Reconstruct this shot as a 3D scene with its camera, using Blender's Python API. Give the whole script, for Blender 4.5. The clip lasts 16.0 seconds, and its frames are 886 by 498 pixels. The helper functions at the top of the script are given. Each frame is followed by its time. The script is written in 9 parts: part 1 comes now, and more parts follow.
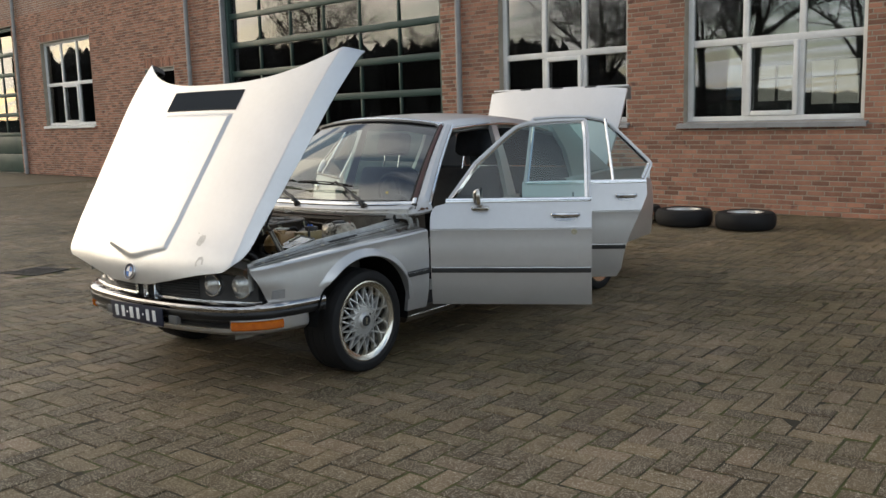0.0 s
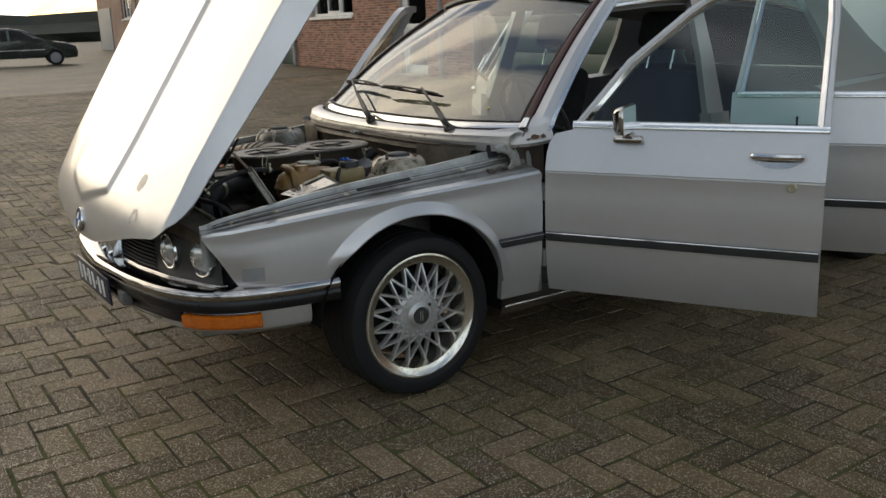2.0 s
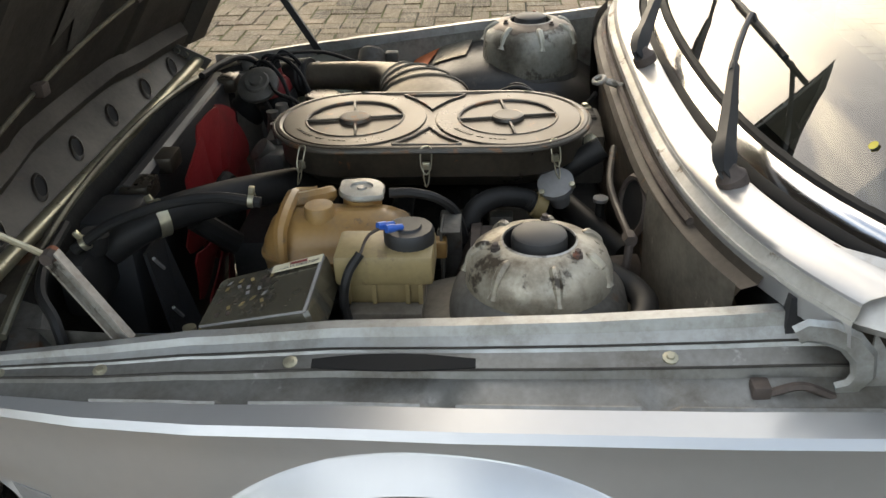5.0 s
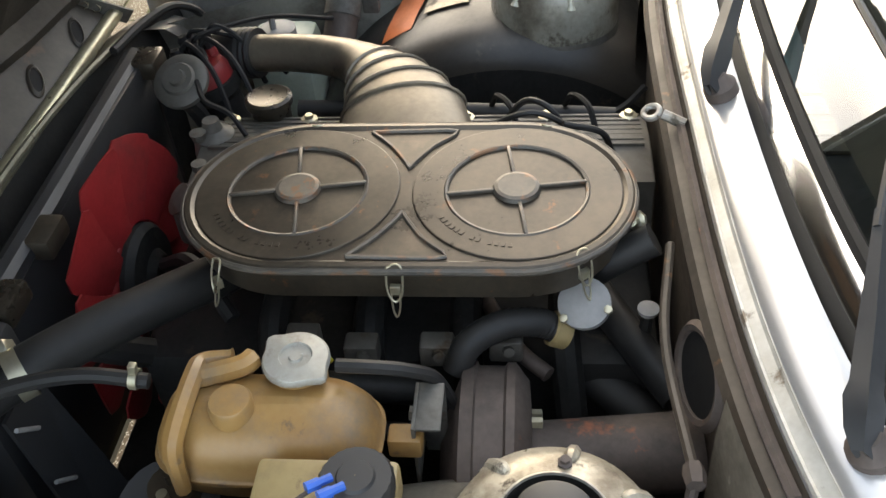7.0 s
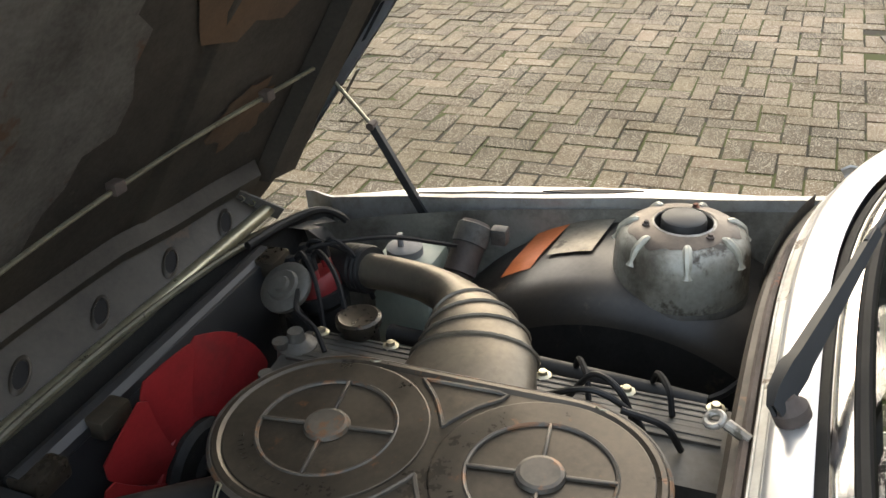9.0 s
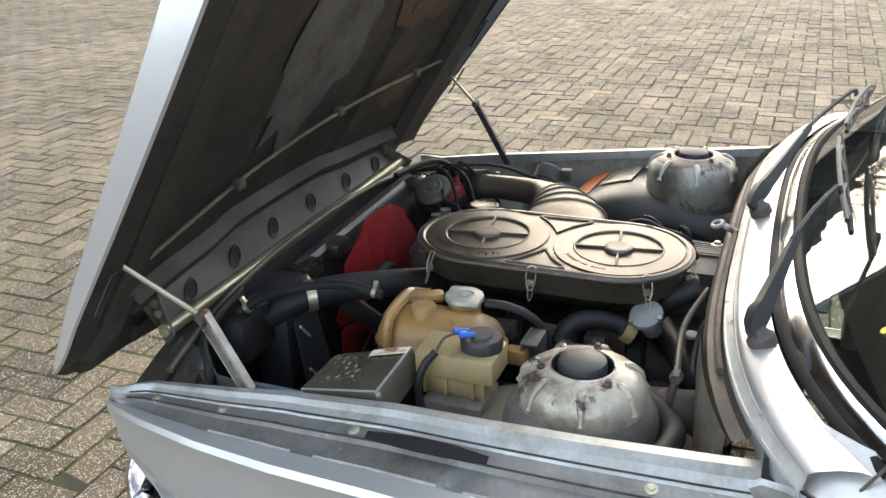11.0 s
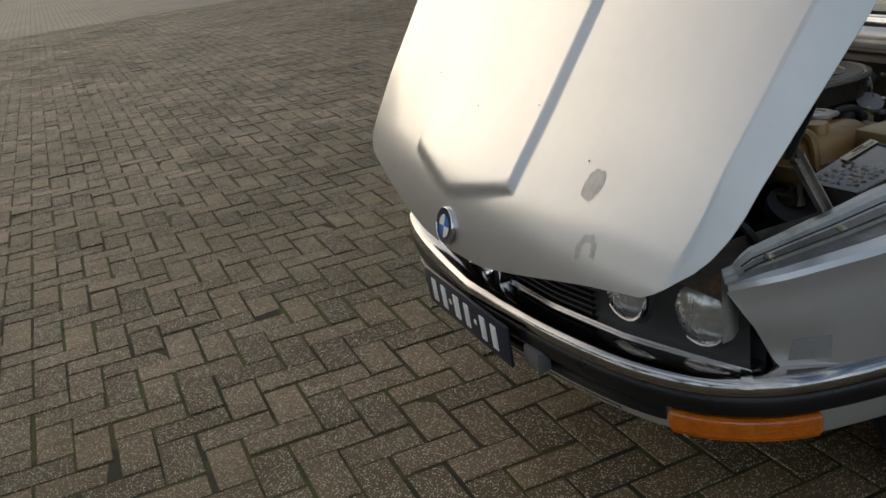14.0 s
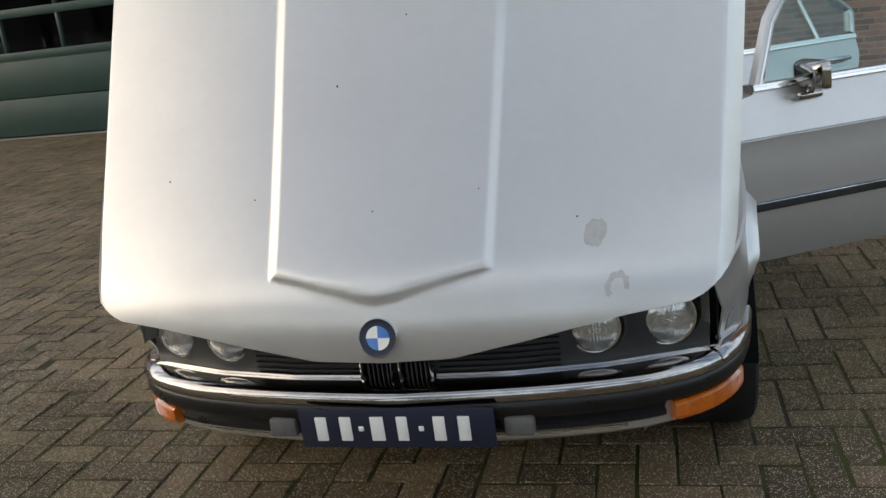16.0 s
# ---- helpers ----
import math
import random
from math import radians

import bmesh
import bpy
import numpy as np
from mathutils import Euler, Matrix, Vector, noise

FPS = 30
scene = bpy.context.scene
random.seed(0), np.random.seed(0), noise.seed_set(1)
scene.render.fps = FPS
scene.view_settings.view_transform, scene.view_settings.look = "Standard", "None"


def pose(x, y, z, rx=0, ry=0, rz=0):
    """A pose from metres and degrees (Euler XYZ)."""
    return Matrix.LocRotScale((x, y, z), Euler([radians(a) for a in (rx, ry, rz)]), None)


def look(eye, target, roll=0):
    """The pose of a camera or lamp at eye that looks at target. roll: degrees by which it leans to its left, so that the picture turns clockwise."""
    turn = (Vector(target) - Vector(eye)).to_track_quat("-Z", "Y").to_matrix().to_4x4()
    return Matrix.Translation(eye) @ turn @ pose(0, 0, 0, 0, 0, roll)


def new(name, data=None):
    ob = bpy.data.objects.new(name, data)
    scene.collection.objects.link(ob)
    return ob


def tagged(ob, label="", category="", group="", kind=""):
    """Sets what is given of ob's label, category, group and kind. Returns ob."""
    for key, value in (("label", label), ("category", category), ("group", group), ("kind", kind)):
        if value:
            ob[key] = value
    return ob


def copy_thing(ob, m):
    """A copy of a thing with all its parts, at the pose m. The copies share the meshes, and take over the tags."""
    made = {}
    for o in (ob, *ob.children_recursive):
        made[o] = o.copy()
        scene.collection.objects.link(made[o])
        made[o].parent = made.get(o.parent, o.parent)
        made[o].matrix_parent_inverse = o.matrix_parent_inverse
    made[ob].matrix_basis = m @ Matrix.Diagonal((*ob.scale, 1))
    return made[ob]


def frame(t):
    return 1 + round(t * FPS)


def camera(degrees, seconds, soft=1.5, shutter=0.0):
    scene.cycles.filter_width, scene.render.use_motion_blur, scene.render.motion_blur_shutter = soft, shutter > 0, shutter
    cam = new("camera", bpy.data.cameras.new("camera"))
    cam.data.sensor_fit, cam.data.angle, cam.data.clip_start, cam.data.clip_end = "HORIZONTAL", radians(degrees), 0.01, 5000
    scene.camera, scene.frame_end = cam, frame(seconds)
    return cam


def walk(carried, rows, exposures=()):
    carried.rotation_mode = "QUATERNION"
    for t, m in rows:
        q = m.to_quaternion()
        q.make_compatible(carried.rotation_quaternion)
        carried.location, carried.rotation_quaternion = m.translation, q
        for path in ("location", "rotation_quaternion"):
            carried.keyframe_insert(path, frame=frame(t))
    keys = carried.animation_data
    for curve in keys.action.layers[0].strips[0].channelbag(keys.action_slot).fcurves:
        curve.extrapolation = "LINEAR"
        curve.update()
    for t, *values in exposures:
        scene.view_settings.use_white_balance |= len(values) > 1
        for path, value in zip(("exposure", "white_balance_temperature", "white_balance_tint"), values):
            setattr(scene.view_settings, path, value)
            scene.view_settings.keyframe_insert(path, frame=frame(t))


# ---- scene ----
# camera: metres, x to the car's left, y towards its tail, z up; front axle above the origin
cam = camera(52.66, 16.0)
PATH = [
    (0, 3.9627, -3.4248, 1.3317, 81.637, 1.573, 37.423),
    (0.5, 3.7772, -2.9505, 1.3318, 79.883, 2.319, 39.001),
    (1, 3.5903, -2.4529, 1.2762, 77.905, 2.828, 43.174),
    (1.5, 3.3928, -1.9803, 1.2233, 76.195, 2.140, 49.070),
    (2, 3.2021, -1.5041, 1.2331, 75.553, 2.036, 55.860),
    (2.5, 2.9876, -1.0277, 1.2445, 74.392, 0.892, 64.974),
    (3, 2.6861, -0.6561, 1.2417, 72.767, 0.821, 73.317),
    (3.5, 2.3597, -0.3572, 1.2788, 71.332, 1.229, 80.630),
    (4, 2.0414, -0.1243, 1.3027, 68.900, 0.364, 86.680),
    (4.2, 1.9266, -0.0762, 1.2958, 67.788, 0.389, 88.101),
    (6.3, 1.1104, 0.1092, 1.4163, 49.170, 4.200, 96.501),
    (6.5, 1.0557, 0.1024, 1.4277, 47.988, 4.058, 95.940),
    (7, 0.9223, 0.0758, 1.4391, 47.694, 3.551, 94.133),
    (7.5, 0.8268, 0.1105, 1.4493, 48.511, 3.588, 95.490),
    (8, 0.7659, 0.1655, 1.4751, 51.920, 3.129, 100.088),
    (8.5, 0.7553, 0.2184, 1.4807, 56.901, 2.961, 106.751),
    (8.7, 0.7568, 0.2414, 1.4787, 58.088, 3.204, 109.835),
    (10.8, 1.5689, 0.3480, 1.4680, 67.901, 1.659, 112.970),
    (11, 1.6584, 0.3525, 1.4597, 66.676, 1.849, 111.812),
    (11.5, 1.9141, 0.2311, 1.4293, 67.030, 2.906, 109.060),
    (12, 2.1304, -0.0253, 1.4199, 70.446, 5.673, 107.356),
    (12.5, 2.1139, -0.3528, 1.3765, 69.281, 4.605, 99.348),
    (13, 2.0418, -0.7357, 1.3524, 69.362, 4.681, 91.435),
    (13.5, 1.9376, -1.1541, 1.3170, 68.768, 8.462, 79.839),
    (14, 1.7233, -1.5466, 1.2632, 68.892, 7.514, 66.096),
    (14.5, 1.5288, -1.9098, 1.2532, 71.071, 7.559, 52.676),
    (15, 1.3011, -2.1724, 1.2667, 71.912, 9.149, 38.706),
    (15.5, 0.9443, -2.3859, 1.2724, 73.671, 6.900, 25.760),
    (16, 0.5700, -2.5229, 1.2651, 74.394, 6.579, 12.119),
]
walk(cam, [(t, pose(x, y, z, rx, ry, rz)) for t, x, y, z, rx, ry, rz in PATH],
     [(0.0, 0.04, 7200), (0.5, -0.02, 7200), (1.0, -0.20, 7300), (2.0, -0.25, 7450), (2.5, -0.20, 7700), (3.0, 0.02, 7750), (3.5, 0.39, 7750), (4.0, 0.22, 7700), (6.3, 1.55, 7450), (7.5, 1.58, 7350), (8.0, 1.58, 7350), (8.7, 1.23, 7350),
      (11.0, 1.37, 6880), (11.5, 0.70, 7600), (12.0, 0.82, 7900), (12.5, 0.67, 7950), (13.0, 0.48, 7850), (13.5, -0.17, 7400), (14.0, -0.64, 7100), (14.5, -0.76, 7050), (15.0, -0.40, 7200), (15.5, -0.08, 7200), (16.0, 0.00, 7150)])

# world: low hazy winter sun, streaky cloud
SUN_AZ, SUN_EL = 254.0, 20.0
# the sky's rotation counts clockwise from +y
sun_dir = Vector((math.sin(radians(SUN_AZ)) * math.cos(radians(SUN_EL)), math.cos(radians(SUN_AZ)) * math.cos(radians(SUN_EL)), math.sin(radians(SUN_EL))))
world = bpy.data.worlds.new("sky")
scene.world = world
world.use_nodes = True
wn, wl = world.node_tree.nodes, world.node_tree.links
wn.clear()
w_out = wn.new("ShaderNodeOutputWorld")
w_bg = wn.new("ShaderNodeBackground")
w_sky = wn.new("ShaderNodeTexSky")
w_sky.sky_type = "NISHITA"
w_sky.sun_disc = False
w_sky.sun_elevation = radians(SUN_EL)
w_sky.sun_rotation = radians(SUN_AZ)
w_sky.dust_density = 0.8
w_sky.ozone_density = 2.0
w_tc = wn.new("ShaderNodeTexCoord")
w_map = wn.new("ShaderNodeMapping")
# streaks lie on a flat layer of cirrus overhead
w_map.inputs["Rotation"].default_value = (0.0, 0.0, radians(-58))
w_map.inputs["Scale"].default_value = (0.30, 2.5, 1.0)
w_noise = wn.new("ShaderNodeTexNoise")
w_noise.inputs["Scale"].default_value = 2.0
w_noise.inputs["Detail"].default_value = 5.0
w_noise.inputs["Roughness"].default_value = 0.52
w_noise.inputs["Distortion"].default_value = 0.25
w_ramp = wn.new("ShaderNodeValToRGB")
w_ramp.color_ramp.elements[0].position = 0.43
w_ramp.color_ramp.elements[0].color = (0.05, 0.05, 0.05, 1)
w_ramp.color_ramp.elements[1].position = 0.57
w_ramp.color_ramp.elements[1].color = (1, 1, 1, 1)
w_mix = wn.new("ShaderNodeMix")
w_mix.data_type = "RGBA"
w_bg.inputs["Strength"].default_value = 0.10
w_xyz, w_up, w_inv, w_flat = (wn.new(k) for k in ("ShaderNodeSeparateXYZ", "ShaderNodeMath", "ShaderNodeMath", "ShaderNodeVectorMath"))
w_up.operation, w_inv.operation, w_flat.operation = "MAXIMUM", "DIVIDE", "SCALE"
w_lift = wn.new("ShaderNodeMath")
w_lift.inputs[1].default_value, w_up.inputs[1].default_value, w_inv.inputs[0].default_value = 0.1, 0.1, 1.0
wl.new(w_tc.outputs["Generated"], w_xyz.inputs[0])
wl.new(w_xyz.outputs["Z"], w_lift.inputs[0])
wl.new(w_lift.outputs["Value"], w_up.inputs[0])
wl.new(w_up.outputs["Value"], w_inv.inputs[1])
wl.new(w_tc.outputs["Generated"], w_flat.inputs[0])
wl.new(w_inv.outputs["Value"], w_flat.inputs["Scale"])
wl.new(w_flat.outputs["Vector"], w_map.inputs["Vector"])
wl.new(w_map.outputs["Vector"], w_noise.inputs["Vector"])
wl.new(w_noise.outputs["Fac"], w_ramp.inputs["Fac"])
w_near, w_fac = wn.new("ShaderNodeMath"), wn.new("ShaderNodeMath")
w_near.operation, w_fac.operation = "POWER", "MAXIMUM"
w_near.inputs[1].default_value = 70.0
wl.new(w_ramp.outputs["Color"], w_fac.inputs[0])
wl.new(w_near.outputs["Value"], w_fac.inputs[1])
wl.new(w_fac.outputs["Value"], w_mix.inputs["Factor"])
w_blue = wn.new("ShaderNodeVectorMath")
w_blue.operation = "SCALE"
w_blue.inputs["Scale"].default_value = 1.7
wl.new(w_sky.outputs["Color"], w_blue.inputs[0])
wl.new(w_blue.outputs["Vector"], w_mix.inputs["A"])
wl.new(w_mix.outputs["Result"], w_bg.inputs["Color"])
wl.new(w_bg.outputs["Background"], w_out.inputs["Surface"])

# thin cloud grows brighter towards the veiled sun
w_dot, w_max, w_pow, w_gain, w_col = (wn.new(k) for k in ("ShaderNodeVectorMath", "ShaderNodeMath", "ShaderNodeMath", "ShaderNodeMath", "ShaderNodeVectorMath"))
w_dot.operation, w_max.operation, w_pow.operation, w_gain.operation, w_col.operation = "DOT_PRODUCT", "MAXIMUM", "POWER", "MULTIPLY_ADD", "SCALE"
w_dot.inputs[1].default_value = sun_dir
w_max.inputs[1].default_value = 0.0
w_pow.inputs[1].default_value = 3.0
w_gain.inputs[1].default_value, w_gain.inputs[2].default_value = 7.0, 14.5
w_halo, w_sum = wn.new("ShaderNodeMath"), wn.new("ShaderNodeMath")
w_halo.operation, w_sum.operation = "POWER", "MULTIPLY_ADD"
w_halo.inputs[1].default_value, w_sum.inputs[1].default_value = 20.0, 15.0
w_tint = wn.new("ShaderNodeMix")
w_tint.data_type = "RGBA"
w_tint.inputs["A"].default_value, w_tint.inputs["B"].default_value = (0.80, 0.94, 1.14, 1), (1.06, 0.97, 0.82, 1)
wl.new(w_pow.outputs["Value"], w_tint.inputs["Factor"])
wl.new(w_tint.outputs["Result"], w_col.inputs[0])
wl.new(w_tc.outputs["Generated"], w_dot.inputs[0])
wl.new(w_dot.outputs["Value"], w_max.inputs[0])
wl.new(w_max.outputs["Value"], w_pow.inputs[0])
wl.new(w_pow.outputs["Value"], w_gain.inputs[0])
wl.new(w_max.outputs["Value"], w_near.inputs[0])
wl.new(w_max.outputs["Value"], w_halo.inputs[0])
wl.new(w_halo.outputs["Value"], w_sum.inputs[0])
wl.new(w_gain.outputs["Value"], w_sum.inputs[2])
w_low, w_all = wn.new("ShaderNodeMapRange"), wn.new("ShaderNodeMath")
w_low.inputs["From Min"].default_value, w_low.inputs["From Max"].default_value = 0.0, 0.9
w_low.inputs["To Min"].default_value, w_low.inputs["To Max"].default_value = 1.32, 0.74
w_all.operation = "MULTIPLY"
wl.new(w_xyz.outputs["Z"], w_low.inputs["Value"])
wl.new(w_low.outputs["Result"], w_all.inputs[0])
wl.new(w_sum.outputs["Value"], w_all.inputs[1])
wl.new(w_all.outputs["Value"], w_col.inputs["Scale"])
wl.new(w_col.outputs["Vector"], w_mix.inputs["B"])

sun = new("sun", bpy.data.lights.new("sun", "SUN"))
sun.data.energy = 0.62
sun.data.angle = radians(64)
sun.data.color = (1.0, 0.87, 0.70)
sun.matrix_world = look(sun_dir * 40, (0, 0, 0))

# ---- materials ----
def surface(name, a, b=None, scale=6.0, rough=0.5, rough_b=None, metal=0.0, bump=0.0, fine=120.0, spots=None, spot_scale=14.0,
            spot_level=0.62, random=0.0, island=False, coat=0.0, spec=0.5, dirt=None, dirt_scale=3.5, dirt_level=0.45, odd=None):
    """A node material: two colours mixed by a coarse and a fine noise, optional stains, optional tone by object or island."""
    m = bpy.data.materials.new(name)
    m.use_nodes = True
    n, l = m.node_tree.nodes, m.node_tree.links
    p = n["Principled BSDF"]
    tc = n.new("ShaderNodeTexCoord")
    vec = tc.outputs["Object"]
    b = b or tuple(0.8 * c for c in a)

    def noise_node(s, detail=4.0, rgh=0.6):
        t = n.new("ShaderNodeTexNoise")
        t.inputs["Scale"].default_value, t.inputs["Detail"].default_value, t.inputs["Roughness"].default_value = s, detail, rgh
        l.new(vec, t.inputs["Vector"])
        return t.outputs["Fac"]

    def ramp(x, lo, hi):
        r = n.new("ShaderNodeMapRange")
        r.inputs["From Min"].default_value, r.inputs["From Max"].default_value = lo, hi
        l.new(x, r.inputs["Value"])
        return r.outputs["Result"]

    def mix(fac, x, y):
        k = n.new("ShaderNodeMix")
        k.data_type = "RGBA"
        for sock, v in (("Factor", fac), ("A", x), ("B", y)):
            if isinstance(v, (tuple, list)):
                k.inputs[sock].default_value = (*v, 1)
            elif isinstance(v, (int, float)):
                k.inputs[sock].default_value = v
            else:
                l.new(v, k.inputs[sock])
        return k.outputs["Result"]

    coarse, grain = noise_node(scale), noise_node(fine, 3.0)
    both = n.new("ShaderNodeMath")
    both.operation = "MULTIPLY_ADD"
    l.new(grain, both.inputs[0])
    both.inputs[1].default_value = 0.35
    l.new(coarse, both.inputs[2])
    f = ramp(both.outputs[0], 0.45, 0.9)
    col = mix(f, a, b)
    if spots:
        col = mix(ramp(noise_node(spot_scale, 6.0, 0.65), spot_level, spot_level + 0.07), col, spots)
    if dirt:
        col = mix(ramp(noise_node(dirt_scale, 9.0, 0.72), dirt_level, dirt_level + 0.22), col, dirt)
    if random:
        if island:
            g = n.new("ShaderNodeNewGeometry").outputs["Random Per Island"]
        else:
            g = n.new("ShaderNodeObjectInfo").outputs["Random"]
        hs = n.new("ShaderNodeHueSaturation")
        l.new(ramp(g, 0.0, 1.0), hs.inputs["Value"])
        r = hs.inputs["Value"].links[0].from_node
        r.inputs["To Min"].default_value, r.inputs["To Max"].default_value = 1 - random, 1 + random
        if odd:
            # one piece in five leans to another hue
            big, part_ = n.new("ShaderNodeMath"), n.new("ShaderNodeMath")
            big.operation, part_.operation = "MULTIPLY", "FRACT"
            big.inputs[1].default_value = 17.3
            l.new(g, big.inputs[0])
            l.new(big.outputs[0], part_.inputs[0])
            col = mix(ramp(part_.outputs[0], 0.74, 1.05), col, odd)
        l.new(col, hs.inputs["Color"])
        col = hs.outputs["Color"]
    l.new(col, p.inputs["Base Color"])
    rb = rough if rough_b is None else rough_b
    rr = n.new("ShaderNodeMapRange")
    l.new(f, rr.inputs["Value"])
    rr.inputs["To Min"].default_value, rr.inputs["To Max"].default_value = rough, rb
    l.new(rr.outputs["Result"], p.inputs["Roughness"])
    p.inputs["Metallic"].default_value = metal
    p.inputs["Specular IOR Level"].default_value = spec
    p.inputs["Coat Weight"].default_value = coat
    p.inputs["Coat Roughness"].default_value = 0.06
    if bump:
        bp = n.new("ShaderNodeBump")
        bp.inputs["Strength"].default_value = 0.6
        bp.inputs["Distance"].default_value = bump
        l.new(both.outputs[0], bp.inputs["Height"])
        l.new(bp.outputs["Normal"], p.inputs["Normal"])
    return m


def glass_material(name, tint, strength=0.25):
    """A thin pane: clear glass with a mirror layer by Fresnel."""
    m = bpy.data.materials.new(name)
    m.use_nodes = True
    n, l = m.node_tree.nodes, m.node_tree.links
    n.remove(n["Principled BSDF"])
    out = n["Material Output"]
    tr, gl, mx, fr = n.new("ShaderNodeBsdfTransparent"), n.new("ShaderNodeBsdfGlossy"), n.new("ShaderNodeMixShader"), n.new("ShaderNodeFresnel")
    tr.inputs["Color"].default_value = (*tint, 1)
    gl.inputs["Roughness"].default_value = 0.02
    fr.inputs["IOR"].default_value = 1.5 + strength
    l.new(fr.outputs["Fac"], mx.inputs["Fac"])
    l.new(tr.outputs["BSDF"], mx.inputs[1])
    l.new(gl.outputs["BSDF"], mx.inputs[2])
    l.new(mx.outputs["Shader"], out.inputs["Surface"])
    return m


PAINT = surface("silver_paint", (0.60, 0.592, 0.582), (0.55, 0.542, 0.532), 3.0, 0.29, 0.34, metal=0.68, coat=0.28, fine=40.0)
PAINT_DIRTY = surface("dusty_silver_paint", (0.44, 0.45, 0.44), (0.31, 0.30, 0.27), 7.0, 0.36, 0.56, metal=0.55, coat=0.15, spots=(0.15, 0.095, 0.06), spot_scale=17.0, spot_level=0.67, dirt=(0.20, 0.185, 0.155), dirt_scale=9.0, dirt_level=0.50)
GUTTER_DUST = surface("dusty_gutter_paint", (0.27, 0.265, 0.25), (0.16, 0.15, 0.13), 9.0, 0.32, 0.5, metal=0.5, coat=0.1, dirt=(0.10, 0.085, 0.065), dirt_scale=8.0, dirt_level=0.52, spots=(0.36, 0.35, 0.33), spot_scale=20.0, spot_level=0.64)
DARK_LINE = surface("near_black_line", (0.045, 0.038, 0.03), (0.025, 0.021, 0.017), 30.0, 0.6, 0.8)
BAY_PAINT = surface("grimy_bay_paint", (0.17, 0.16, 0.14), (0.06, 0.053, 0.045), 6.0, 0.5, 0.75, metal=0.2, spots=(0.10, 0.055, 0.03), spot_scale=11.0, spot_level=0.6)
INNER = surface("dark_hood_liner", (0.058, 0.048, 0.036), (0.026, 0.022, 0.018), 5.0, 0.6, 0.8, metal=0.2, spots=(0.15, 0.13, 0.10), spot_scale=5.0, spot_level=0.63)
WORN = surface("worn_alloy", (0.55, 0.53, 0.49), (0.25, 0.22, 0.18), 14.0, 0.38, 0.6, metal=0.6, spots=(0.10, 0.085, 0.065), spot_scale=22.0, spot_level=0.56, bump=0.0015)
CHROME = surface("chrome", (0.80, 0.80, 0.80), (0.70, 0.70, 0.69), 10.0, 0.10, 0.16, metal=1.0)
BUMPER_METAL = surface("dull_chrome", (0.47, 0.45, 0.44), (0.34, 0.32, 0.31), 9.0, 0.07, 0.16, metal=1.0, spots=(0.26, 0.22, 0.18), spot_scale=26.0, spot_level=0.66)
DARK_CHROME = surface("dark_chrome", (0.55, 0.53, 0.50), (0.42, 0.40, 0.38), 9.0, 0.08, 0.15, metal=1.0)
ALLOY = surface("silver_rim_alloy", (0.58, 0.575, 0.56), (0.46, 0.45, 0.43), 12.0, 0.30, 0.42, metal=0.7)
RIM_LIP = surface("polished_rim_lip", (0.76, 0.73, 0.67), (0.58, 0.51, 0.40), 9.0, 0.12, 0.26, metal=0.95, spots=(0.36, 0.28, 0.18), spot_scale=14.0, spot_level=0.64)
RUBBER = surface("black_rubber", (0.008, 0.008, 0.0085), (0.015, 0.014, 0.0135), 9.0, 0.62, 0.8, spec=0.25, bump=0.0006)
BUMPER_RUBBER = surface("glossy_black_rubber", (0.006, 0.0058, 0.006), (0.010, 0.0095, 0.0095), 9.0, 0.24, 0.4, spec=0.4)
BLOCK_GREY = surface("grey_rubber", (0.13, 0.125, 0.12), (0.08, 0.078, 0.075), 20.0, 0.6)
# near-black that paints in the shade of the front wheel arches
ARCH_SHADE = surface("arch_shade_black", (0.007, 0.007, 0.007), (0.004, 0.004, 0.004), 9.0, 0.85, 0.95, spec=0.1)
BLACK = surface("black_plastic", (0.018, 0.018, 0.019), (0.03, 0.03, 0.03), 12.0, 0.42, 0.6)
HOSE = surface("black_hose", (0.012, 0.012, 0.012), (0.028, 0.026, 0.024), 16.0, 0.45, 0.65, spec=0.3)
DUSTY_BLACK = surface("dusty_black_metal", (0.036, 0.030, 0.023), (0.092, 0.073, 0.052), 9.0, 0.24, 0.42, metal=0.45, spots=(0.17, 0.080, 0.036), spot_scale=26.0, spot_level=0.63, bump=0.0004, dirt=(0.16, 0.122, 0.085), dirt_scale=7.0, dirt_level=0.58)
FILTER_EDGE = surface("worn_filter_rim", (0.045, 0.042, 0.038), (0.12, 0.10, 0.078), 14.0, 0.32, 0.52, metal=0.3, spots=(0.16, 0.082, 0.042), spot_scale=26.0, spot_level=0.54)
RUST = surface("rusty_iron", (0.12, 0.09, 0.075), (0.075, 0.06, 0.052), 10.0, 0.55, 0.8, metal=0.3, dirt=(0.045, 0.036, 0.03), dirt_scale=9.0, dirt_level=0.5, spots=(0.30, 0.11, 0.06), spot_scale=12.0, spot_level=0.62, bump=0.001)
AMBER_TANK = surface("aged_amber_plastic", (0.37, 0.22, 0.078), (0.28, 0.145, 0.044), 8.0, 0.32, 0.5, spots=(0.16, 0.10, 0.055), spot_scale=28.0, spot_level=0.62, dirt=(0.17, 0.125, 0.08), dirt_scale=9.0, dirt_level=0.46)
CREAM = surface("aged_cream_plastic", (0.31, 0.235, 0.112), (0.22, 0.158, 0.068), 9.0, 0.42, 0.55, spots=(0.20, 0.14, 0.07), spot_scale=34.0, spot_level=0.62, dirt=(0.19, 0.14, 0.075), dirt_scale=14.0, dirt_level=0.50)
